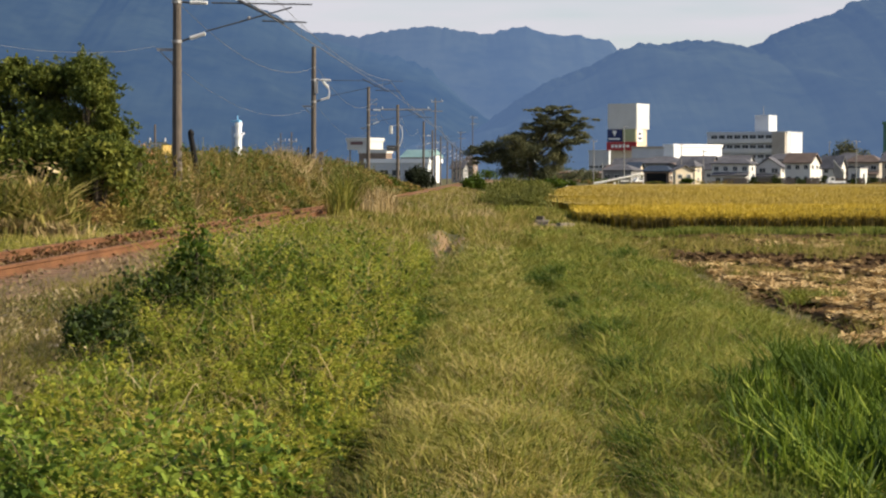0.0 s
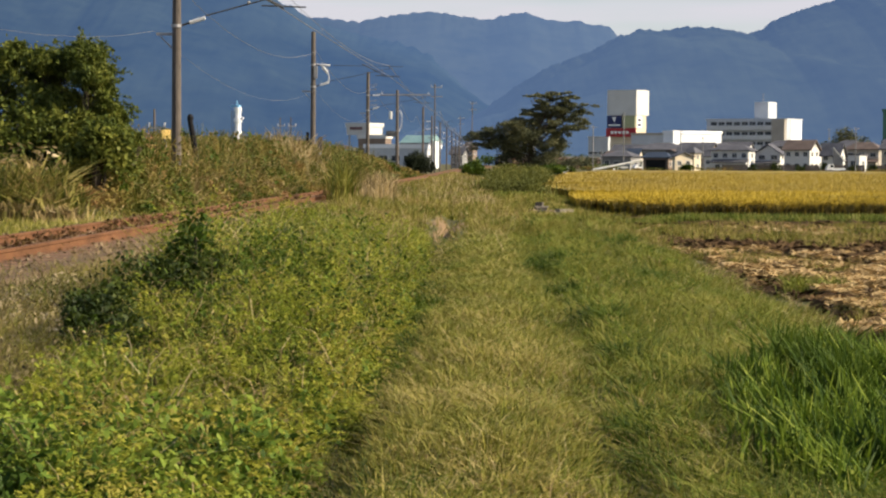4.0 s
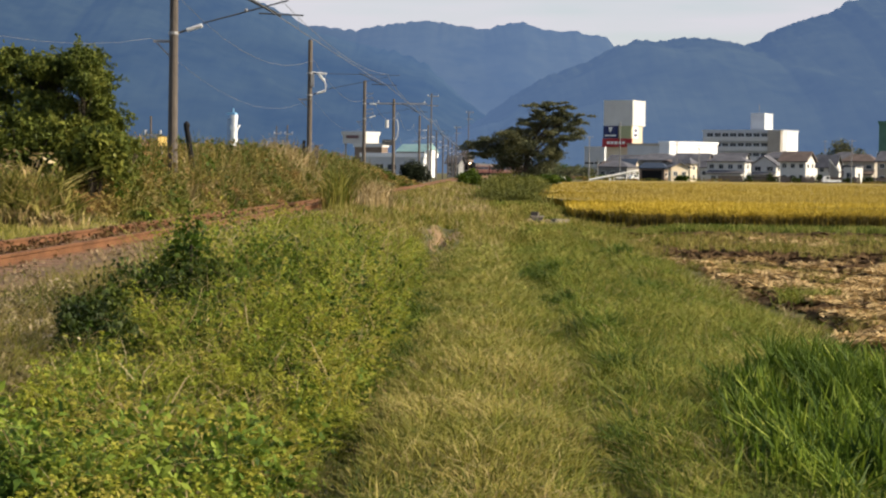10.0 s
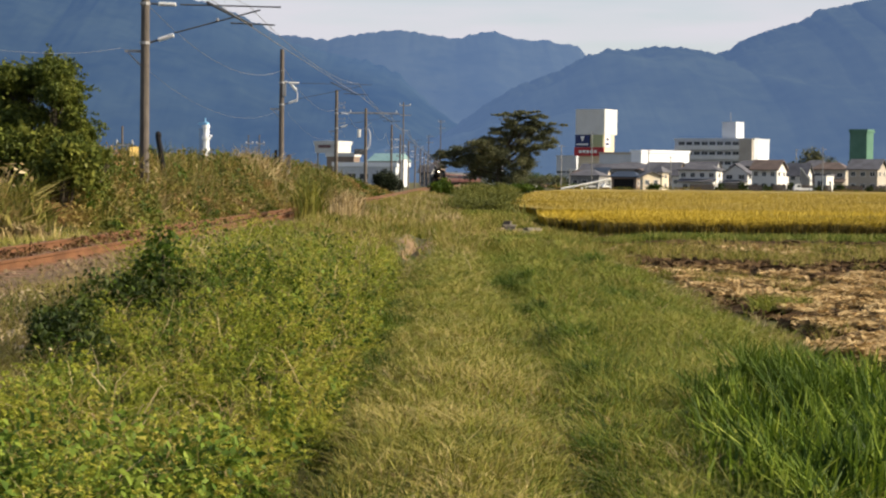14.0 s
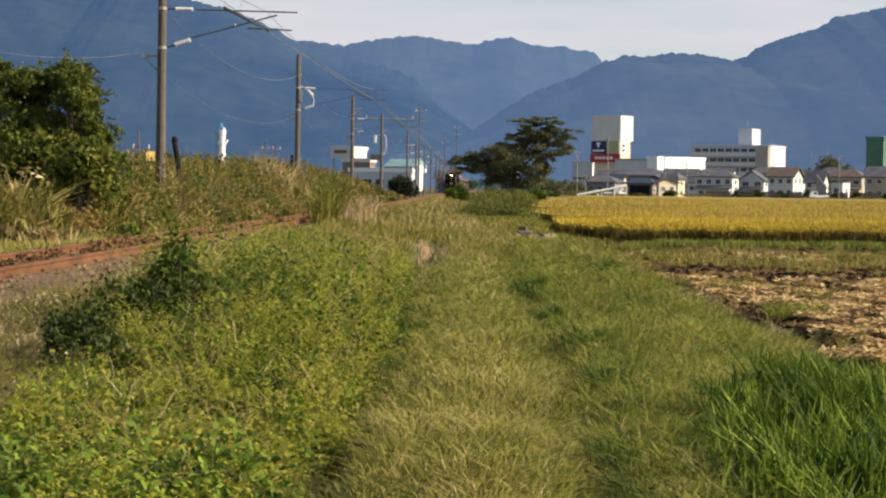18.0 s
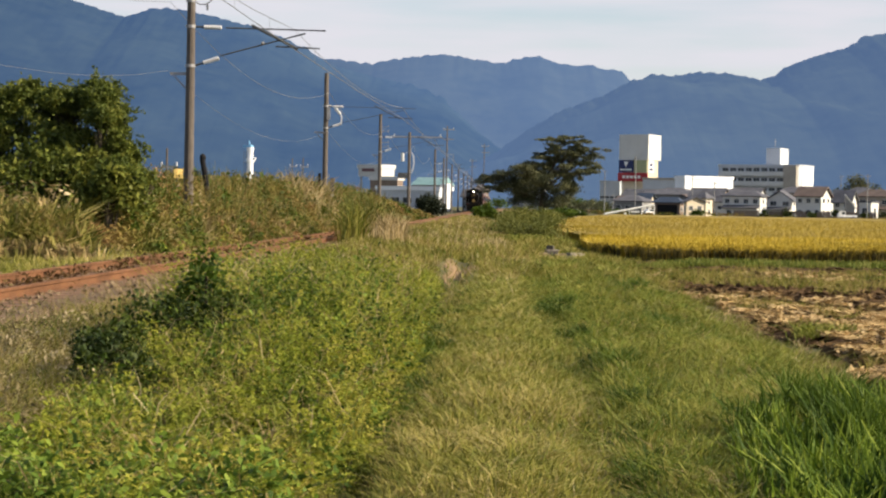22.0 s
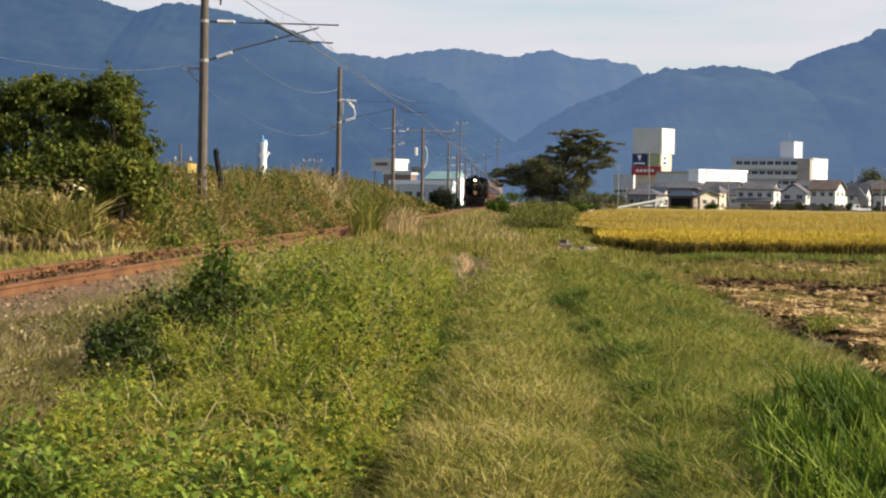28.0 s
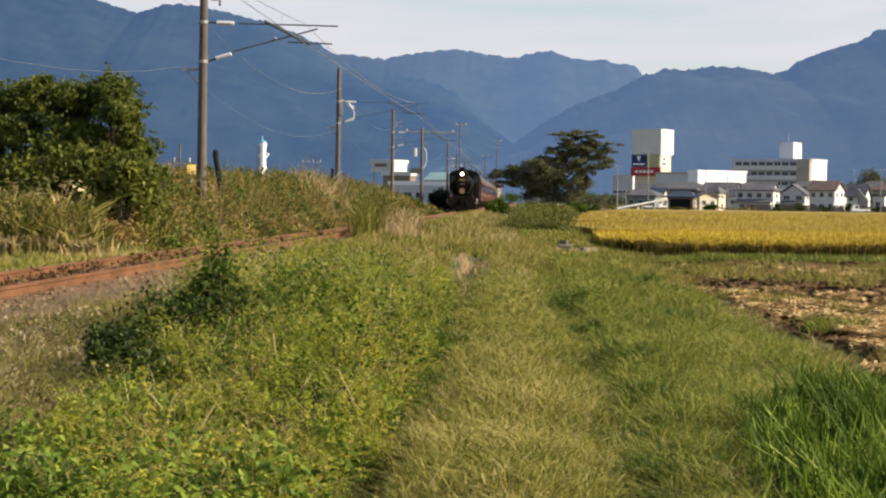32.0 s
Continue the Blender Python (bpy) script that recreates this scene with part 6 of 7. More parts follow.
def apartments():
    d0, turn = 640.0, 30
    xl, xm, xr = 86.25, 109.96, 116.83
    w, d = sizes(xl, xm, xr, turn)
    top = 15.8
    a = thing("apartment_building", corner(xm, d0, turn), "long white apartment block, its front toned grey for shade, its end wall bright for sun", "building")
    # one white building: shade toned into the front, sunlight into the end wall
    part("wall", Shape().box(-w / 2, d / 2, top / 2, w, d, top), M["pale"], a, "front wall in pale grey that stands for shaded white")
    part("end_wall", Shape().box(0.06, d * 0.62, top / 2, 0.2, d * 0.74, top), M["bright"], a, "end wall in a brighter white that stands for sunlight")
    part("stair_tower", Shape().box(-w * 0.085, 0.2, top / 2 + 0.2, w * 0.16, 3.4, top + 0.4), M["beige"], a, "beige stair tower on the front")
    part("parapet", Shape().box(-w / 2, d / 2, top + 0.3, w + 0.5, d + 0.5, 0.7), M["pale"], a)
    n = 5
    fh = top / n
    for k in range(n):
        part("balcony", Shape().box(-w / 2 - 1.5, -0.6, fh * k + 0.8, w - 4, 1.2, 1.35), M["white"], a, "white balcony front")
        for c in range(9):
            window(a, -3.5 - (w - 6) * c / 8, -0.02, fh * k + 2.15, 2.3, 1.3)
        window(a, 0.02, d * 0.35, fh * k + 1.75, 1.2, 1.3, "right")
        window(a, 0.02, d * 0.75, fh * k + 1.75, 1.2, 1.3, "right")
    pl, pm, pr = 98.12, 102.28, 106.08
    w2, d2 = sizes(pl, pm, pr, turn)
    m = Matrix(corner(xm, d0, turn)).inverted() @ Vector((pm + 5.5, d0 + 14, 0))
    pt = 22.03
    part("roof_house", Shape().box(m.x - w2 / 2, m.y + d2 / 2 - 4, (top + pt) / 2, w2, d2, pt - top), M["pale"], a)
    part("mast", Shape().rod((m.x - w2 * 0.7, m.y, pt), (m.x - w2 * 0.7, m.y, pt + 3), 0.1), M["steel"], a)


apartments()


def sign_tower():
    d0, turn = 980.0, 30
    xl, xm, xr = 81.18, 94.76, 102.24
    w, d = sizes(xl, xm, xr, turn)
    z1, z2, z3 = 37.9, 25.43, 14.9
    t = thing("sign_tower", corner(xm, d0, turn), "tall white box tower with navy, olive and red sign panels", "building")
    part("top_box", Shape().box(-w / 2, d / 2, (z1 + z2) / 2, w, d, z1 - z2), M["white"], t, "plain white upper box")
    part("lower_box", Shape().box(-w / 2 + 0.4, d / 2 - 0.5, z2 / 2, w - 2.0, d - 2.6, z2), M["cream"], t)
    h = z2 - z3
    navy = part("sign_panel", Shape().box(-w * 0.74, -0.35, z2 - h * 0.30, w * 0.50, 0.5, h * 0.56), M["navy"], t, "navy sign panel with a pale emblem")
    part("emblem", Shape().prism([(-w * 0.82, z2 - h * 0.08), (-w * 0.66, z2 - h * 0.08), (-w * 0.74, z2 - h * 0.34)], -0.75, -0.6, "y"), M["signwhite"], navy)
    part("lettering", Shape().box(-w * 0.74, -0.68, z2 - h * 0.46, w * 0.4, 0.1, h * 0.07), M["signwhite"], navy)
    part("sign_panel", Shape().box(-w * 0.24, -0.35, z2 - h * 0.30, w * 0.42, 0.5, h * 0.56), M["olive"], t, "olive sign panel")
    red = part("sign_panel", Shape().box(-w * 0.5, -0.55, z2 - h * 0.80, w * 1.02, 0.6, h * 0.40), M["red"], t, "red sign panel with white lettering bars")
    for i in range(5):
        part("lettering", Shape().box(-w * 0.80 + i * w * 0.13, -0.92, z2 - h * 0.80, w * 0.09, 0.12, h * 0.13), M["signwhite"], red)
    side = part("sign_panel", Shape().box(-0.6, d * 0.30, z2 - h * 0.30, 0.5, d * 0.40, h * 0.56), M["signwhite"], t, "white side panel with a navy emblem")
    part("emblem", Shape().box(-0.3, d * 0.30, z2 - h * 0.22, 0.12, d * 0.2, h * 0.14).box(-0.3, d * 0.30, z2 - h * 0.44, 0.12, d * 0.26, h * 0.12), M["navy"], side)


sign_tower()


def hall(name, xl, xm, xr, dist, base, top, wall, label, turn=25, trim=None, roof="flat", windows=0):
    w, d = sizes(xl, xm, xr, turn)
    b = thing(name, corner(xm, dist, turn, base), label, "building")
    h = top - base
    part("wall", Shape().box(-w / 2, d / 2, h / 2, w, d, h), wall, b)
    part("fascia", Shape().box(-w / 2, d / 2, h - 0.45, w + 0.5, d + 0.5, 0.9), trim or wall, b)
    if roof == "pitched":
        part("roof", Shape().prism([(-0.6, h), (d + 0.6, h), (d / 2, h + d * 0.24)], -w - 0.5, 0.5), M["teal"], b)
    for i in range(windows):
        window(b, -w * (i + 0.5) / windows, -0.02, h * 0.45, 2.2, 1.4)
    return b


# shops and sheds behind the houses
hall("shop_building", 77.84, 90.6, 95.23, 820, 0, 14.4, M["pale"], "long flat-roofed pale shop with a beige fascia", 25, M["beige"], windows=8)
hall("warehouse", 66.63, 69.17, 84.95, 600, 0, 11.68, M["bright"], "long bright white warehouse", 58, M["bright"])
hall("shop_building", 74.62, 84.43, 85.58, 1020, 0, 15.6, M["pale"], "pale flat-roofed building behind the tower", 25, windows=4)
hall("shop_building", 33.3, 46.02, 49.08, 1060, 0, 11.2, M["pale"], "low pale building behind the trees", 25, windows=4)
hall("shop_building", 85.35, 94.49, 97.35, 1060, 0, 14.36, M["cream"], "low cream shop at the foot of the tower", 25, windows=3)
hall("apartment_building", 132.52, 137.1, 140.5, 600, 0, 18.57, M["greenwall"], "dark green tall building with a flat roof", 30, windows=4)
hall("tower", 29.52, 34.11, 37.16, 1000, 0, 8.39, M["grey"], "grey building behind the dark tree", 25, windows=2)

# houses along the far edge of the rice
B = 0.0
house(61.66, 69.64, 71.69, 455, B, 4.71, 6.13, M["offwhite"], M["slate"], "two-storey off-white house with a dark tiled hip roof", 27, 2, 4, "hip", porch=True)
house(72.8, 78.02, 79.59, 462, B, 4.23, 6.19, M["offwhite"], M["slate"], "two-storey off-white house with a gable over its front", 27, 2, 2, "front", porch=True)
house(77.4, 82.61, 85.67, 450, B, 5.15, 7.06, M["offwhite"], M["redroof"], "two-storey off-white house with a sunlit gable", 30, 2, 3, "gable", 2)
house(89.47, 93.2, 95.32, 470, B, 4.21, 6.6, M["offwhite"], M["slate"], "grey house with a steep dark roof", 30, 2, 2, "gable")
house(97.35, 104.68, 107.12, 480, B, 5.29, 7.19, M["beige"], M["redroof"], "two-storey beige house with a brown roof", 27, 2, 3, "hip", porch=True)
house(89.49, 91.73, 94.09, 440, B, 3.73, 3.97, M["white"], M["slate"], "small white flat-roofed garage", 35, 1, 1, "flat")
house(50.69, 51.18, 55.16, 440, B, 3.34, 4.22, M["cream"], M["slate"], "cream house with a low dark roof", 70, 1, 1, "gable", 2)
house(60.41, 62.95, 64.93, 500, B, 4.33, 6.02, M["cream"], M["slate"], "two-storey cream house with a slate roof", 40, 2, 2, "hip")
house(44.97, 50.25, 51.26, 445, B, 2.91, 4.3, M["brown"], M["blueroof"], "dark open shed with a blue sheet roof", 27, 1, 0, "hip", shed=True)
house(52.44, 66.69, 73.03, 560, B, 5.5, 7.72, M["grey"], M["slate"], "wide grey house with a dark tiled roof", 27, 2, 5, "hip")
house(90.44, 98.35, 101.52, 560, B, 6.55, 8.45, M["grey"], M["slate"], "grey house with a dark roof in the second row", 27, 2, 3, "hip")
house(113.35, 121.55, 124.83, 580, B, 6.66, 8.96, M["brown"], M["slate"], "brown house with a dark roof in the second row", 27, 2, 3, "hip")
house(79.26, 86.73, 90.12, 600, B, 6.34, 8.04, M["white"], M["slate"], "white house with a dark roof in the second row", 27, 2, 3, "hip")
house(99.52, 105.37, 108.94, 450, B, 5.42, 7.45, M["beige"], M["slate"], "wide beige house with a sunlit end wall", 30, 2, 3, "gable", 2)
for i, (x, y, w, d, e, r, wall, roof, kind, lab) in enumerate((
        (49.42, 525, 9, 7, 3.4, 5.2, "grey", "slate", "hip", "low grey house with a dark roof"), (61.25, 610, 12, 8, 5.0, 7.4, "brown", "slate", "gable", "brown house with a dark gable roof"),
        (71.12, 650, 11, 8, 5.4, 8.0, "grey", "slate", "hip", "grey two-storey house with a dark roof"), (70.75, 530, 10, 7, 5.0, 7.2, "brown", "slate", "gable", "brown house with a dark gable roof"),
        (92.64, 610, 12, 8, 5.6, 8.4, "white", "slate", "gable", "white house with a dark gable roof"), (106.26, 565, 10, 8, 5.6, 8.0, "white", "redroof", "hip", "white house with a brown roof"),
        (88.64, 690, 14, 9, 5.8, 8.2, "grey", "slate", "hip", "grey house with a dark hip roof"))):
    house(x - w * 0.8, x, x + d * 0.45, y, B, e, r, M[wall], M[roof], lab, 27, 2 if e > 4.5 else 1, 3, kind)
# roofs behind the railway curve
house(6.18, 10.0, 11.47, 660, B, 6.08, 8.69, M["brown"], M["redroof"], "brown house with a brown roof beside the railway", 27, 2, 2, "hip")
house(2.17, 5.16, 6.52, 520, B, 4.25, 5.72, M["grey"], M["slate"], "small grey house beside the railway", 27, 2, 2, "gable")

# the works at the foot of the hills beyond the railway
hall("factory", -16.92, -3.3, -0.38, 430, 0, 5.57, M["pale"], "low pale grey factory hall with a white fascia", 24, M["bright"], "flat", 5)
hall("factory", -9.3, -3.4, -0.4, 452, 0, 6.1, M["pale"], "factory hall with a low pale green roof", 24, M["grey"], "pitched", 0)
hall("factory", -19.9, -13.4, -12.1, 470, 0, 8.1, M["brown"], "dark upper storey of a factory with a white cornice", 24, M["white"])
hall("factory", -2.5, -1.7, -0.95, 428, 0, 6.2, M["bright"], "narrow white factory block", 40)
s = hall("sign_box", -23.2, -18.3, -14.6, 480, 8.2, 11.07, M["white"], "white box with a faded sign on posts over the factory", 33)
part("lettering", Shape().box(-2.9, -0.15, 1.55, 3.6, 0.12, 0.7), M["faded"], s, "faded dark red lettering bar")
for px, py in ((-5.4, 0.6), (-0.4, 0.6), (-5.4, 5.5), (-0.4, 5.5)):
    part("post", Shape().rod((px, py, -8.3), (px, py, 0.2), 0.2), M["steel"], s)

t = thing("water_tower", pose(-53.18, 520, 0, 0, 0, -30), "slim white tower with a sky blue top", "tower")
zt = 15.25
part("shaft", Shape().rod((0, 0, 0), (0, 0, zt), 0.8, 0.8, 14), M["bright"], t)
for z, r in ((zt * 0.56, 1.0), (zt * 0.78, 1.12), (zt * 0.97, 0.95)):
    part("collar", Shape().rod((0, 0, z), (0, 0, z + 0.9), r, r, 14), M["bright"], t)
part("top_sign", Shape().box(-0.7, 0, zt + 0.75, 2.6, 1.0, 0.5), M["skyblue"], t, "sky blue top")
part("mast", Shape().rod((-0.3, 0, zt), (-0.3, 0, zt + 2.2), 0.16), M["skyblue"], t)
part("bracket", Shape().box(1.25, 0, zt * 0.84, 0.9, 0.5, 0.5), M["bright"], t)
for sx in (-2.0, -1.3):
    part("ladder_rail", Shape().rod((sx, 0, 0), (sx, 0, zt * 0.97), 0.09, 0.09, 6), M["grey"], t)
for i in range(11):
    part("rung", Shape().box(-1.5, 0, zt * (0.05 + 0.09 * i), 1.3, 0.12, 0.12), M["grey"], t)


def utility_pole(x, y, z, r, label, arms=(0.0, -0.9), wide=1.6, base=0.0, can=False, paint="concrete"):
    p = thing("utility_pole", pose(x, y, base), label, "pole")
    part("pole", Shape().rod((0, 0, -0.2), (0, 0, z - base), r, r * 0.7, 8), M[paint], p)
    for a in arms:
        part("cross_arm", Shape().box(wide * 0.15, 0, z - base - 0.4 + a, wide, 0.1, 0.1), M["steel"], p)
    for k in (-0.3, 0.6):
        part("insulator", Shape().rod((wide * k, 0, z - base - 0.36 + arms[0]), (wide * k, 0, z - base - 0.14 + arms[0]), 0.045, 0.035, 6), M["porcelain"], p)
    if can:
        part("transformer", Shape().rod((-0.6, 0, z - base - 2.6), (-0.6, 0, z - base - 1.9), 0.16, 0.16, 10), M["porcelain"], p, "white transformer can")
        part("cable_riser", Shape().chain([(0.2, 0, z - base - 1.8), (0.38, 0, z - base - 2.1), (0.42, 0, z - base - 2.7), (0.36, 0, z - base - 3.3), (0.15, 0, z - base - 3.7)], 0.045, 6), M["porcelain"], p, "white cable riser")
        part("bracket", Shape().box(-0.55, 0, z - base - 3.9, 0.9, 0.4, 0.5), M["darksteel"], p)
    return p


utility_pole(-4.09, 180, 8.09, 0.17, "concrete utility pole with a white transformer", (0.0,), 4.6, can=True)
for x, y, z in ((57.0, 438, 7.73), (90.03, 436, 9.87), (39.45, 436, 12.91), (33.47, 445, 10.03), (35.37, 445, 4.77), (115.87, 600, 12.53), (59.52, 500, 10.23)):
    utility_pole(x, y, z, 0.13, "slim pale utility pole beside the houses", (0.0,), 1.2, paint="grey")
for x, y, z in ((-13.68, 95, 4.07), (-15.16, 200, 6.07), (-17.86, 220, 6.45)):
    utility_pole(x, y, z, 0.07, "thin grey signal pole behind the bank", (-0.5,), 0.8)
for x, y, z in ((-0.99, 250, 11.43), (5.59, 380, 13.31), (3.68, 420, 11.34)):
    utility_pole(x, y, z, 0.10, "thin grey pole beside the railway", (0.0, -1.2), 1.4)

# posts and boxes on the bank
p = thing("marker_post", pose(-7.22, 60, 0.85, 0, -10, 0), "leaning black marker post on the bank", "post")
part("post", Shape().rod((0, 0, 0), (0, 0, 2.05), 0.078, 0.082, 12), M["black"], p)
part("cap", Shape().ball(0.02, 0, 2.08, 0.095, 0.09, 0.12, 12, 8), M["black"], p)
p = thing("signal_box", pose(-8.03, 58, 0.8, 0, 0, 20), "small yellow equipment box on a post", "box")
part("post", Shape().rod((0, 0, 0), (0, 0, 1.45), 0.04), M["steel"], p)
part("box", Shape().box(0, 0, 1.58, 0.25, 0.2, 0.27), M["yellow"], p, "sunlit yellow box")
p = thing("marker_post", pose(-6.41, 94, 0.8, 0, 2, 0), "dark leaning post beside a mast", "post")
part("post", Shape().box(0, 0, 0.9, 0.13, 0.12, 2.6), M["black"], p)
p = thing("marker_post", pose(-5.8, 95, 0.6, 0, 0, 0), "grey concrete post beside a mast", "post")
part("post", Shape().box(0, 0, 0.9, 0.2, 0.16, 2.6), M["concrete"], p)
part("plate", Shape().box(0, -0.1, 1.3, 0.14, 0.02, 0.3), M["signwhite"], p)

# the white rail of a farm ramp
g = thing("guard_rail", pose(32.41, 430, 0), "long white sloping guard rail on posts", "rail")
L = 43.08 - 32.41
z0, z1 = 0.26, 2.47
part("rail_beam", Shape().rod((0, 0, z0), (L, 0, z1), 0.28, 0.22, 6), M["signwhite"], g)
for i in range(5):
    part("post", Shape().rod((L * i / 4, 0.1, 0), (L * i / 4, 0.1, z0 + (z1 - z0) * i / 4), 0.08), M["signwhite"], g)
part("gate_board", Shape().box(L * 0.42, -0.3, z0 - 0.1, 0.5, 0.1, 1.0), M["signwhite"], g)
part("gate_board", Shape().box(L * 0.62, -0.3, z0 + 0.6, 1.8, 0.1, 0.3), M["signwhite"], g)


def vehicle(name, x, y, rz, label, category, van=False):
    v = thing(name, pose(x, y, 0.0, 0, 0, rz), label, category)
    l, w = 4.0, 1.6
    out = [(-l / 2, 0.35), (l / 2, 0.35), (l / 2, 0.75), (l * 0.28, 0.92), (l * 0.16, 1.42), (-l * 0.30, 1.46), (-l / 2, 0.98)]
    if van:
        out = [(-l / 2, 0.45), (l / 2, 0.45), (l / 2, 1.0), (l * 0.40, 1.75), (l * 0.12, 1.78), (l * 0.10, 0.95), (-l / 2, 0.95)]
    part("body", Shape().prism(out, -w / 2, w / 2, "y"), M["carwhite"], v)
    for sy in (-1, 1):
        part("side_window", Shape().prism([(l * 0.14, 0.98), (l * 0.10, 1.36), (-l * 0.26, 1.38), (-l * 0.28, 0.98)] if not van else [(l * 0.34, 1.1), (l * 0.30, 1.6), (l * 0.15, 1.6), (l * 0.14, 1.1)], sy * w / 2 - 0.01, sy * w / 2 + 0.01, "y"), M["glass"], v)
        for k in (-0.32, 0.32):
            wh = part("wheel", Shape().rod((l * k, sy * w / 2 - 0.1, 0.3), (l * k, sy * w / 2 + 0.06, 0.3), 0.3, 0.3, 12), M["tyre"], v)
            part("rim", Shape().rod((l * k, sy * w / 2, 0.3), (l * k, sy * w / 2 + sy * 0.07, 0.3), 0.17, 0.17, 10), M["steel"], wh)
    return v


CAR = vehicle("car", 19.57, 372, -80, "small white car on the lane behind the paddies", "car")
for i, (x, y, rz) in enumerate(((54.25, 690, 10), (57.37, 692, 5), (46.43, 800, 0), (47.65, 480, 20))):
    vehicle("car", x, y, rz, "white car parked before the shops", "car")
vehicle("light_truck", 84.91, 432, 180, "small white light truck parked by the paddies", "truck", True)

# trees and bushes among the houses
for i, (x, y, w, h) in enumerate(((76.45, 690, 7, 9), (41.36, 520, 9, 1.5), (34.11, 470, 6, 1.3), (57.31, 960, 16, 5.5), (66.81, 970, 18, 6.5), (73.6, 1000, 16, 7.0), (62.74, 1010, 14, 8.0), (73.05, 448, 6, 1.6), (79.64, 445, 5, 1.5),
                                  (129.0, 640, 15, 14.5), (133.5, 650, 12, 12.5), (65.44, 447, 6, 1.4), (53.21, 435, 3.5, 1.8), (19.16, 318, 3.8, 1.5), (13.32, 640, 10, 6.0))):
    bush("bush" if h < 6 else "tree", x, y, w, w * 0.7, h, 3600 if h > 12 else 900, M["pine" if h > 12 else "bushleaf"], "dark green garden bush among the houses" if h < 6 else "dark green tree among the houses", "bush" if h < 6 else "tree", size=0.12 + 0.022 * h + y * 0.0002, seed=60 + i, base=0.0)
q = random.Random(57)
for i in range(11):
    bush("bush", 28.5 + i * 2.7 + q.uniform(-0.6, 0.6), 545 + q.uniform(-20, 50), q.uniform(4.5, 8), 5, q.uniform(2.6, 5.2), 520, M["pine"], "dark green garden tree before the shops", "tree", size=0.34, seed=170 + i, base=0.0)
# a lean-to with a sheet roof beside the grey house
w = thing("lean_to", pose(89.9, 455, 0, 0, 0, -8), "pale lean-to with a steep sheet roof", "shed")
part("wall", Shape().prism([(-0.9, 0), (1.2, 0), (1.2, 2.7), (-0.9, 5.3)], 0, 2.6, "y"), M["grey"], w)
part("roof", Shape().prism([(-1.0, 5.45), (-0.85, 5.6), (1.6, 2.5), (1.45, 2.4)], -0.2, 2.8, "y"), M["white"], w, "pale sheet roof")
# garden trees and small sheds that crowd the second row
q = random.Random(31)
for i in range(13):
    x0 = 48.16 + i * (83.72 - 48.16) / 12
    hh = q.uniform(3.2, 6.2)
    bush("bush", x0, 585 + q.uniform(-20, 40), q.uniform(4, 8), 5, hh, 500, M["pine"], "dark green garden tree crowded among the houses", "tree", size=0.32, seed=130 + i, base=0.0)
for i in range(9):
    x0 = 45.67 + i * (76.52 - 45.67) / 8 + q.uniform(-1.5, 1.5)
    e = q.uniform(2.4, 4.4)
    wall, lab = q.choice((("brown", "small brown shed with a dark roof"), ("grey", "small grey shed with a dark roof"), ("cream", "small cream outbuilding with a dark roof"), ("offwhite", "small off-white outbuilding with a dark roof")))
    house(x0 - q.uniform(3, 5), x0, x0 + q.uniform(1.2, 2.4), 535 + q.uniform(-25, 15), B, e, e + q.uniform(0.8, 1.8), M[wall], M[q.choice(("slate", "redroof", "blueroof"))], lab, 27, 1, 2, q.choice(("gable", "hip", "front")))
# dark board fences and clipped shrubs before the houses
for i, (x, w) in enumerate(((64.0, 5.5), (70.6, 3.0), (75.3, 4.2), (81.0, 3.2), (86.5, 4.5), (91.5, 3.4), (97.0, 5.0), (103.5, 4.0))):
    f = thing("fence", pose(x, 437.5 + (i % 3), 0, 0, 0, -20), "dark brown board fence before a house", "fence", "fences of the town")
    for k in range(int(w / 0.6)):
        part("board", Shape().box((k + 0.5) * 0.6 - w / 2, 0, 0.8, 0.55, 0.06, 1.5 + 0.1 * (k % 2)), M["brown"], f)
    for e in (-1, 0, 1):
        part("post", Shape().box(e * w / 2, 0.08, 0.85, 0.12, 0.12, 1.7), M["black"], f)
    bush("bush", x + w * 0.7, 437.0, 2.2, 1.6, 1.9 + 0.5 * (i % 2), 420, M["shadebush"], "dark clipped garden shrub before a house", size=0.22, seed=210 + i, base=0.0)
# a low hedge line behind the rice
for i in range(9):
    bush("hedge", 22 + i * 12.0, 436 + (i % 3) * 2, 11, 3, 0.9 + 0.3 * (i % 2), 500, M["bank"], "low rough hedge behind the rice field", "hedge", size=0.22, seed=90 + i, stems=False, base=0.0)

# things lying by the farm track
st = thing("stone_marker", pose(3.25, 66, float(ground_z(3.25, 66))), "small stack of weathered concrete blocks in the grass", "stone")
part("block", Shape().box(0, 0, 0.06, 0.36, 0.3, 0.16, 12), M["concrete"], st)
part("slab", Shape().box(0.02, 0, 0.17, 0.44, 0.34, 0.05, 5), M["palestone"], st, "pale flat slab")
part("block", Shape().box(-0.04, 0.02, 0.26, 0.24, 0.22, 0.12, -14), M["concrete"], st)
st = thing("stone_slab", pose(4.1, 67, float(ground_z(4.1, 67))), "flat pale stone slab in the grass", "stone")
part("slab", Shape().box(0, 0, 0.05, 0.5, 0.4, 0.11, 20), M["palestone"], st)
for i, (sx, sy, sr) in enumerate(((2.95, 65.4, 0.12), (3.55, 65.0, 0.09), (3.4, 64.4, 0.1))):
    part("block", Shape().ball(sx - 4.1, sy - 67, float(ground_z(sx, sy) - ground_z(4.1, 67)) + 0.03, sr * 1.4, sr, sr * 0.7, 8, 5), M["stone"], st)


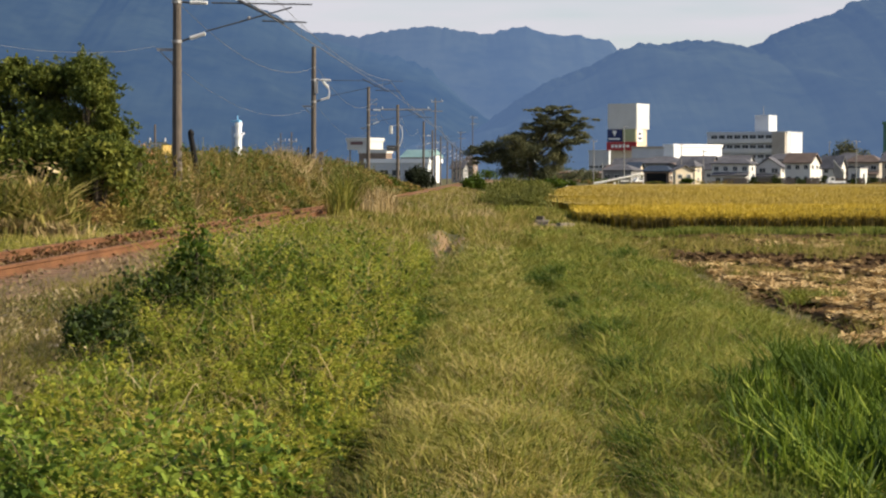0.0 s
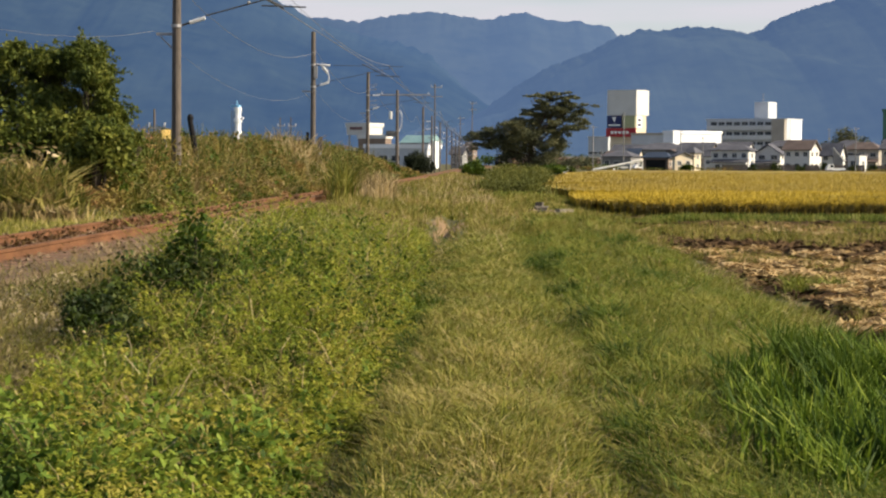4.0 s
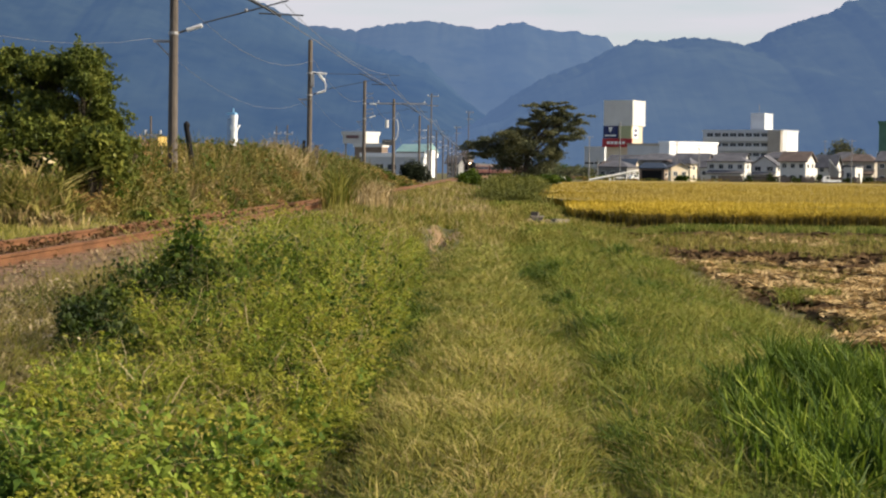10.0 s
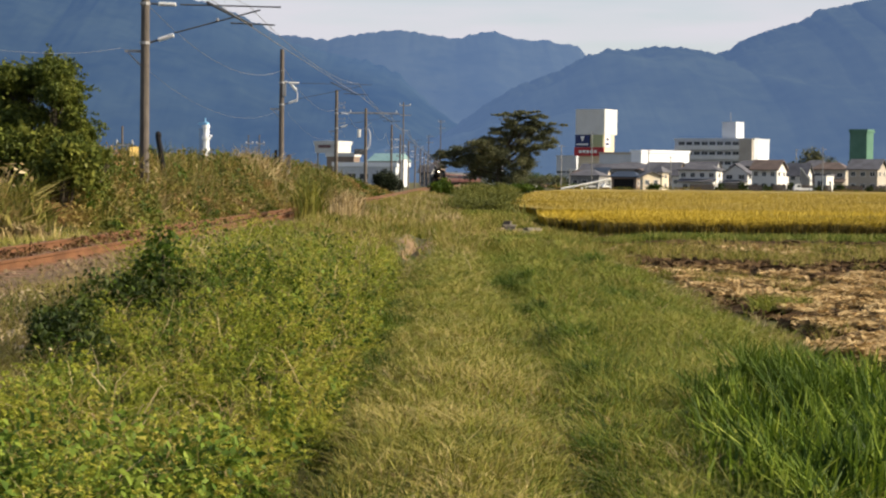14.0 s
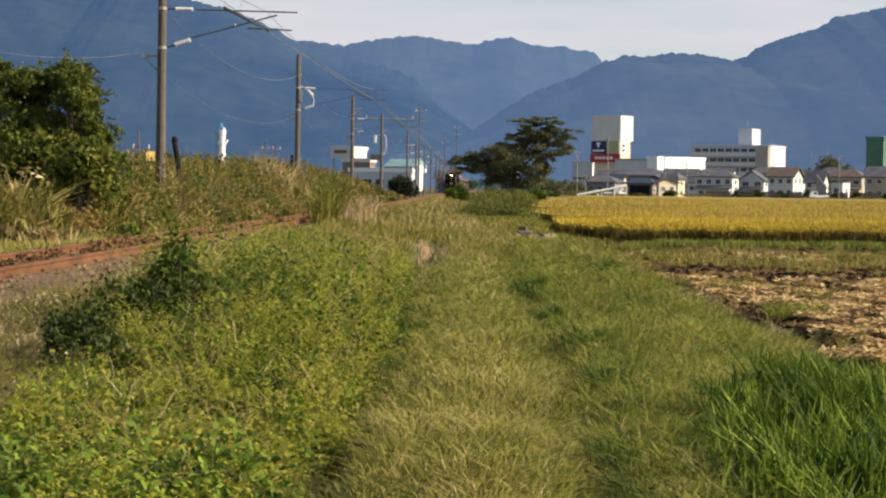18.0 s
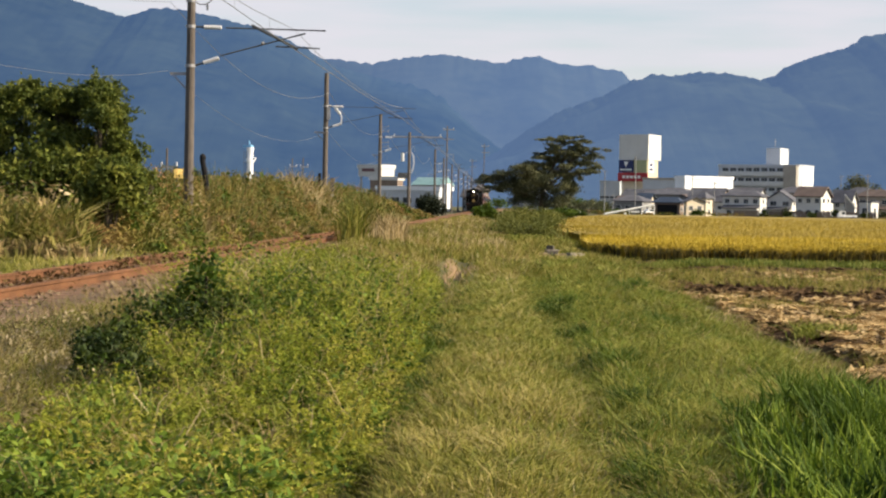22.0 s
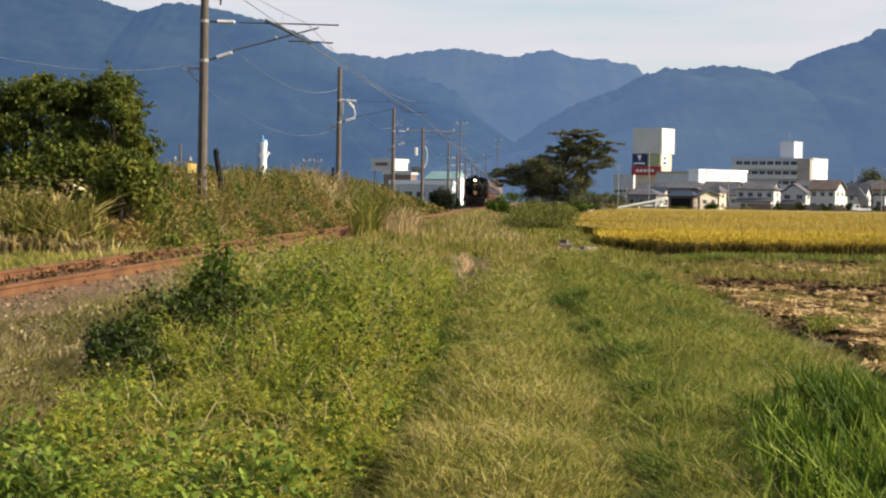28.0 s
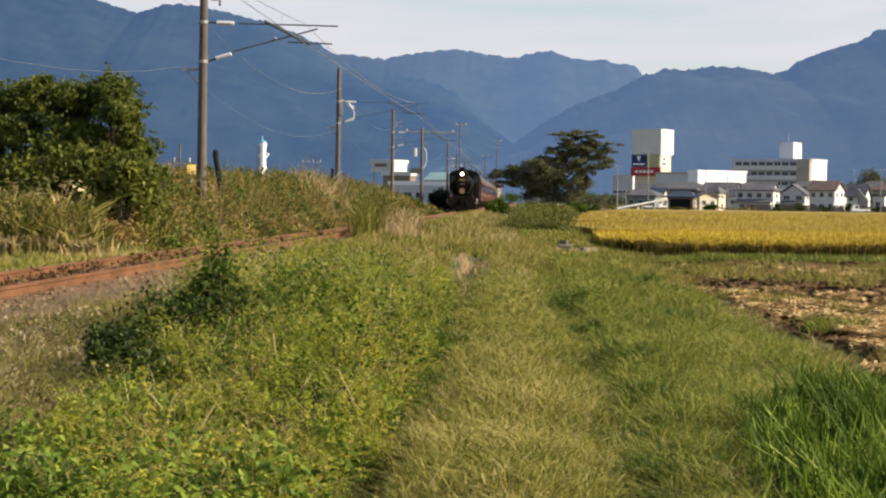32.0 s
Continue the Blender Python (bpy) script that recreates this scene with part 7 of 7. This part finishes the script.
def bare_patch(x0, y0, w, d):
    """Trodden earth showing in the track, with lumps."""
    s = Shape()
    n, k = 26, 10
    s.v.append((x0, y0, float(ground_z(x0, y0)) + 0.035))
    for j in range(1, k + 1):
        for i in range(n):
            a = 2 * math.pi * i / n
            r = j / k * (0.75 + 0.25 * math.sin(3 * a + 1) + 0.12 * math.sin(7 * a))
            x, y = x0 + math.cos(a) * w * r, y0 + math.sin(a) * d * r
            s.v.append((x, y, float(ground_z(x, y)) + 0.03 * (1 - (j / k) ** 2) + 0.012 * random.random()))
    s.f += [(0, 1 + i, 1 + (i + 1) % n) for i in range(n)]
    for j in range(k - 1):
        s.f += [(1 + j * n + i, 1 + (j + 1) * n + i, 1 + (j + 1) * n + (i + 1) % n, 1 + j * n + (i + 1) % n) for i in range(n)]
    return tagged(new("bare_patch", s.mesh("bare_patch", M["bare"])), "bare sandy earth in the grassy track", "ground", kind="structure")


bare_patch(0.16, 50.0, 0.58, 8.5)

# ---- the steam train ----
M["loco"] = surface("sooty_black_paint", (0.005, 0.0042, 0.0038), (0.015, 0.0125, 0.0105), 1.0, 10.0, 0.6, 0.0, 0.05, spec=0.06)
M["coach"] = surface("red_brown_coach_paint", (0.06, 0.017, 0.013), (0.095, 0.027, 0.02), 0.5, 6.0, 0.4, 0, 0.03)
M["coachband"] = plain("cream_coach_band", (0.17, 0.105, 0.075), 0.4)
M["coachroof"] = plain("grey_coach_roof", (0.09, 0.085, 0.085), 0.7)
M["brass"] = plain("brass_plate", (0.34, 0.23, 0.09), 0.5, 0.6)
M["beam"] = plain("dark_red_beam", (0.10, 0.02, 0.02), 0.5)
M["lamp"] = plain("lit_lamp_lens", (1.0, 0.80, 0.55), 0.3, 0.0, 14.0)
SPEED = 16.3
_d = np.concatenate([[0], np.cumsum(np.hypot(np.diff(_fx), np.diff(_fy)))])
S_END = float(np.interp(177.0, _fy, _d))


def on_track(s):
    y = float(np.interp(s, _d, _fy))
    x = float(np.interp(s, _d, _fx))
    a = float(np.interp(s + 4, _d, _fx)) - float(np.interp(s - 4, _d, _fx))
    b = float(np.interp(s + 4, _d, _fy)) - float(np.interp(s - 4, _d, _fy))
    return pose(x, y, RAIL_TOP, 0, 0, -math.degrees(math.atan2(a, b)))


def locomotive():
    """Front towards -y; the origin lies on the rails at the middle of the engine, 11 m long."""
    m = thing("steam_locomotive", on_track(S_END + 6), "black steam locomotive with a lit headlamp and brass headmark", "locomotive")
    k = M["loco"]
    part("smokebox", Shape().rod((0, -5.0, 2.45), (0, -3.2, 2.45), 0.80, 0.80, 24), k, m)
    door = part("smokebox_door", Shape().rod((0, -5.12, 2.45), (0, -5.0, 2.45), 0.56, 0.70, 24), k, m)
    part("door_handle", Shape().rod((-0.18, -5.16, 2.45), (0.18, -5.16, 2.45), 0.02), M["steel"], door)
    part("door_hinge", Shape().box(0.45, -5.1, 2.62, 0.4, 0.06, 0.06).box(0.45, -5.1, 2.28, 0.4, 0.06, 0.06), k, door)
    part("boiler", Shape().rod((0, -3.2, 2.45), (0, 2.6, 2.5), 0.80, 0.88, 24), k, m)
    part("steam_dome", Shape().box(0, -1.0, 3.30, 0.75, 2.2, 0.5).ball(0, -1.0, 3.5, 0.40, 1.15, 0.2), k, m)
    ch = part("chimney", Shape().rod((0, -4.1, 3.1), (0, -4.1, 3.86), 0.26, 0.24, 16), k, m)
    part("chimney_rim", Shape().rod((0, -4.1, 3.80), (0, -4.1, 3.92), 0.30, 0.31, 16), k, ch)
    hl = part("headlamp", Shape().rod((0, -5.0, 3.32), (0, -4.55, 3.32), 0.30, 0.24, 16), k, m)
    part("lens", Shape().rod((0, -5.03, 3.32), (0, -4.99, 3.32), 0.11, 0.11, 16), M["lamp"], hl, "glowing headlamp lens")
    hm = part("headmark", Shape().rod((0, -5.24, 1.80), (0, -5.20, 1.80), 0.25, 0.25, 20), M["brass"], m, "round brass headmark on the front")
    part("headmark_face", Shape().rod((0, -5.26, 1.80), (0, -5.245, 1.80), 0.17, 0.17, 20), M["brass"], hm)
    part("plate", Shape().box(0, -5.14, 2.80, 0.5, 0.03, 0.13), M["brass"], m, "brass plate on the smokebox")
    for sx in (-1, 1):
        d = part("smoke_deflector", Shape().prism([(-5.3, 1.55), (-3.3, 1.55), (-3.3, 3.25), (-4.9, 3.25), (-5.3, 2.8)], sx * 1.28 - 0.015, sx * 1.28 + 0.015), k, m)
        part("deflector_stay", Shape().rod((sx * 0.75, -4.2, 2.9), (sx * 1.27, -4.2, 3.0), 0.02), k, d)
        part("running_board", Shape().box(sx * 1.10, -0.6, 1.50, 0.55, 8.8, 0.08), k, m)
        c = part("cylinder", Shape().rod((sx * 1.08, -4.6, 0.95), (sx * 1.08, -3.5, 0.95), 0.40, 0.40, 16).rod((sx * 1.02, -4.7, 1.38), (sx * 1.02, -3.4, 1.38), 0.22, 0.22, 12), k, m)
        part("cylinder_cover", Shape().rod((sx * 1.08, -4.64, 0.95), (sx * 1.08, -4.6, 0.95), 0.30, 0.34, 16), M["steel"], c)
        part("buffer_step", Shape().box(sx * 1.05, -5.1, 0.65, 0.35, 0.25, 0.05), M["steel"], m)
        part("connecting_rod", Shape().box(sx * 1.02, -0.6, 0.80, 0.08, 5.0, 0.14), M["steel"], m)
        part("marker_lamp", Shape().rod((sx * 1.0, -5.42, 1.25), (sx * 1.0, -5.28, 1.25), 0.09, 0.09, 10), M["beam"], m, "dark red marker lamp")
        part("handrail", Shape().rod((sx * 0.95, -5.2, 1.1), (sx * 0.95, -5.2, 1.9), 0.018), M["steel"], m)
    bb = part("buffer_beam", Shape().box(0, -5.3, 1.05, 2.6, 0.12, 0.5), k, m)
    part("coupler", Shape().box(0, -5.65, 0.88, 0.28, 0.6, 0.3).box(0.1, -5.9, 0.88, 0.3, 0.2, 0.34), k, bb)
    part("air_hose", Shape().chain([(0.4, -5.38, 1.0), (0.45, -5.5, 0.8), (0.5, -5.46, 0.5)], 0.03, 6), k, bb)
    part("pilot", Shape().prism([(-1.05, 0.14), (1.05, 0.14), (1.2, 0.8), (-1.2, 0.8)], -5.45, -5.35, "y"), k, m, "black rail guard")
    part("frame", Shape().box(0, 0, 1.05, 1.1, 10.2, 0.5), k, m)
    part("front_deck", Shape().prism([(-5.3, 1.3), (-4.4, 1.55), (-4.4, 1.3)], -1.2, 1.2), k, m)
    cab = part("cab", Shape().box(0, 3.9, 2.45, 2.75, 2.4, 2.0), k, m)
    part("cab_roof", Shape().prism([(-1.5, 3.35), (-1.1, 3.66), (-0.5, 3.82), (0.5, 3.82), (1.1, 3.66), (1.5, 3.35)], 2.5, 5.5, "y"), k, cab)
    for sx in (-1, 1):
        part("cab_window", Shape().box(sx * 1.05, 2.68, 2.95, 0.45, 0.05, 0.6), M["glass"], cab)
    wheels = []
    wm = Shape().rod((-0.62, 0, 0), (-0.50, 0, 0), 0.875, 0.875, 24).rod((0.50, 0, 0), (0.62, 0, 0), 0.875, 0.875, 24).rod((-0.62, 0, 0), (0.62, 0, 0), 0.09)
    wm.box(0.66, 0, 0.35, 0.06, 0.3, 0.5).box(-0.66, 0, 0.35, 0.06, 0.3, 0.5)
    wm = wm.mesh("driving_wheels", k)
    for y in (-1.9, 0.0, 1.9):
        w = part("driving_wheels", wm, None, m)
        w.location = (0, y, 0.875)
        wheels.append((w, y, 0.875))
    sm = Shape().rod((-0.60, 0, 0), (-0.50, 0, 0), 0.46, 0.46, 18).rod((0.50, 0, 0), (0.60, 0, 0), 0.46, 0.46, 18).rod((-0.6, 0, 0), (0.6, 0, 0), 0.07).mesh("pilot_wheels", k)
    for y in (-4.9, -3.1, 3.9):
        w = part("pilot_wheels", sm, None, m)
        w.location = (0, y, 0.46)
        wheels.append((w, y, 0.46))
    return m, wheels


def tender():
    m = thing("tender", on_track(S_END + 16), "black coal tender behind the locomotive", "tender")
    part("tank", Shape().prism([(-1.35, 1.1), (1.35, 1.1), (1.35, 2.7), (1.2, 2.85), (-1.2, 2.85), (-1.35, 2.7)], -3.6, 3.6, "y"), M["loco"], m)
    part("coal", Shape().ball(0, -1.0, 2.75, 1.0, 2.3, 0.5, 12, 6), M["black"], m)
    part("frame", Shape().box(0, 0, 0.95, 2.2, 7.4, 0.3), M["loco"], m)
    for y in (-2.6, -1.2, 1.2, 2.6):
        part("wheels", Shape().rod((-0.6, y, 0.43), (-0.5, y, 0.43), 0.43, 0.43, 16).rod((0.5, y, 0.43), (0.6, y, 0.43), 0.43, 0.43, 16).rod((-0.6, y, 0.43), (0.6, y, 0.43), 0.06), M["loco"], m)
    return m


def coach():
    m = thing("passenger_coach", on_track(S_END + 30), "red-brown passenger coach with a row of windows", "coach", "coaches of the steam train")
    L = 19.6
    part("body", Shape().prism([(-1.4, 0.95), (1.4, 0.95), (1.42, 3.1), (-1.42, 3.1)], -L / 2, L / 2, "y"), M["coach"], m)
    part("roof", Shape().prism([(-1.44, 3.1), (1.44, 3.1), (1.2, 3.5), (0.6, 3.72), (-0.6, 3.72), (-1.2, 3.5)], -L / 2, L / 2, "y"), M["coachroof"], m)
    part("underframe", Shape().box(0, 0, 0.75, 2.0, L - 2, 0.35), M["loco"], m)
    pane = Shape().box(0, 0, 0, 0.04, 1.15, 0.75).mesh("window", M["glass"])
    for sx in (-1, 1):
        part("stripe", Shape().box(sx * 1.425, 0, 1.62, 0.02, L, 0.14).box(sx * 1.435, 0, 2.95, 0.02, L, 0.16), M["coachband"], m, "cream stripe")
        for i in range(10):
            w = part("window", pane, None, m)
            w.location = (sx * 1.425, -7.6 + i * 1.69, 2.32)
        for y in (-9.0, 9.0):
            part("door", Shape().box(sx * 1.42, y, 2.0, 0.05, 0.75, 1.95), M["coach"], m)
    for y in (-7.0, 7.0):
        b = part("bogie", Shape().box(0, y, 0.55, 2.1, 2.9, 0.3), M["loco"], m)
        for k in (-1.05, 1.05):
            part("wheels", Shape().rod((-0.6, y + k, 0.43), (-0.5, y + k, 0.43), 0.43, 0.43, 16).rod((0.5, y + k, 0.43), (0.6, y + k, 0.43), 0.43, 0.43, 16), M["loco"], b)
    part("gangway", Shape().box(0, -L / 2 - 0.2, 2.1, 1.0, 0.4, 2.0), M["loco"], m)
    return m


ENGINE, ENGINE_WHEELS = locomotive()
UNITS = [(ENGINE, 5.6), (tender(), 15.0)]
first = coach()
for i in range(8):
    UNITS.append((first if i == 0 else copy_thing(first, on_track(S_END + 30 + 20 * i)), 29.2 + 20.2 * i))



def motions():
    for ob, back in UNITS:
        walk(ob, [(t, on_track(S_END + back + SPEED * (32 - t))) for t in range(0, 33)])
    walk(CAR, [(0, pose(19.36, 326, -0.28, 0, 0, -110)), (28.5, pose(19.36, 326, -0.28, 0, 0, -110)), (31, pose(15.98, 321, -0.28, 0, 0, -108)), (32, pose(14.66, 316, -0.28, 0, 0, -105))])
    for ob, y, r in ENGINE_WHEELS:
        per = math.degrees(SPEED / r)
        n = 32 * (15 if r > 0.6 else 30)
        walk(ob, [(32 * i / n, pose(0, y, r, per * 32 * i / n)) for i in range(n + 1)])


motions()
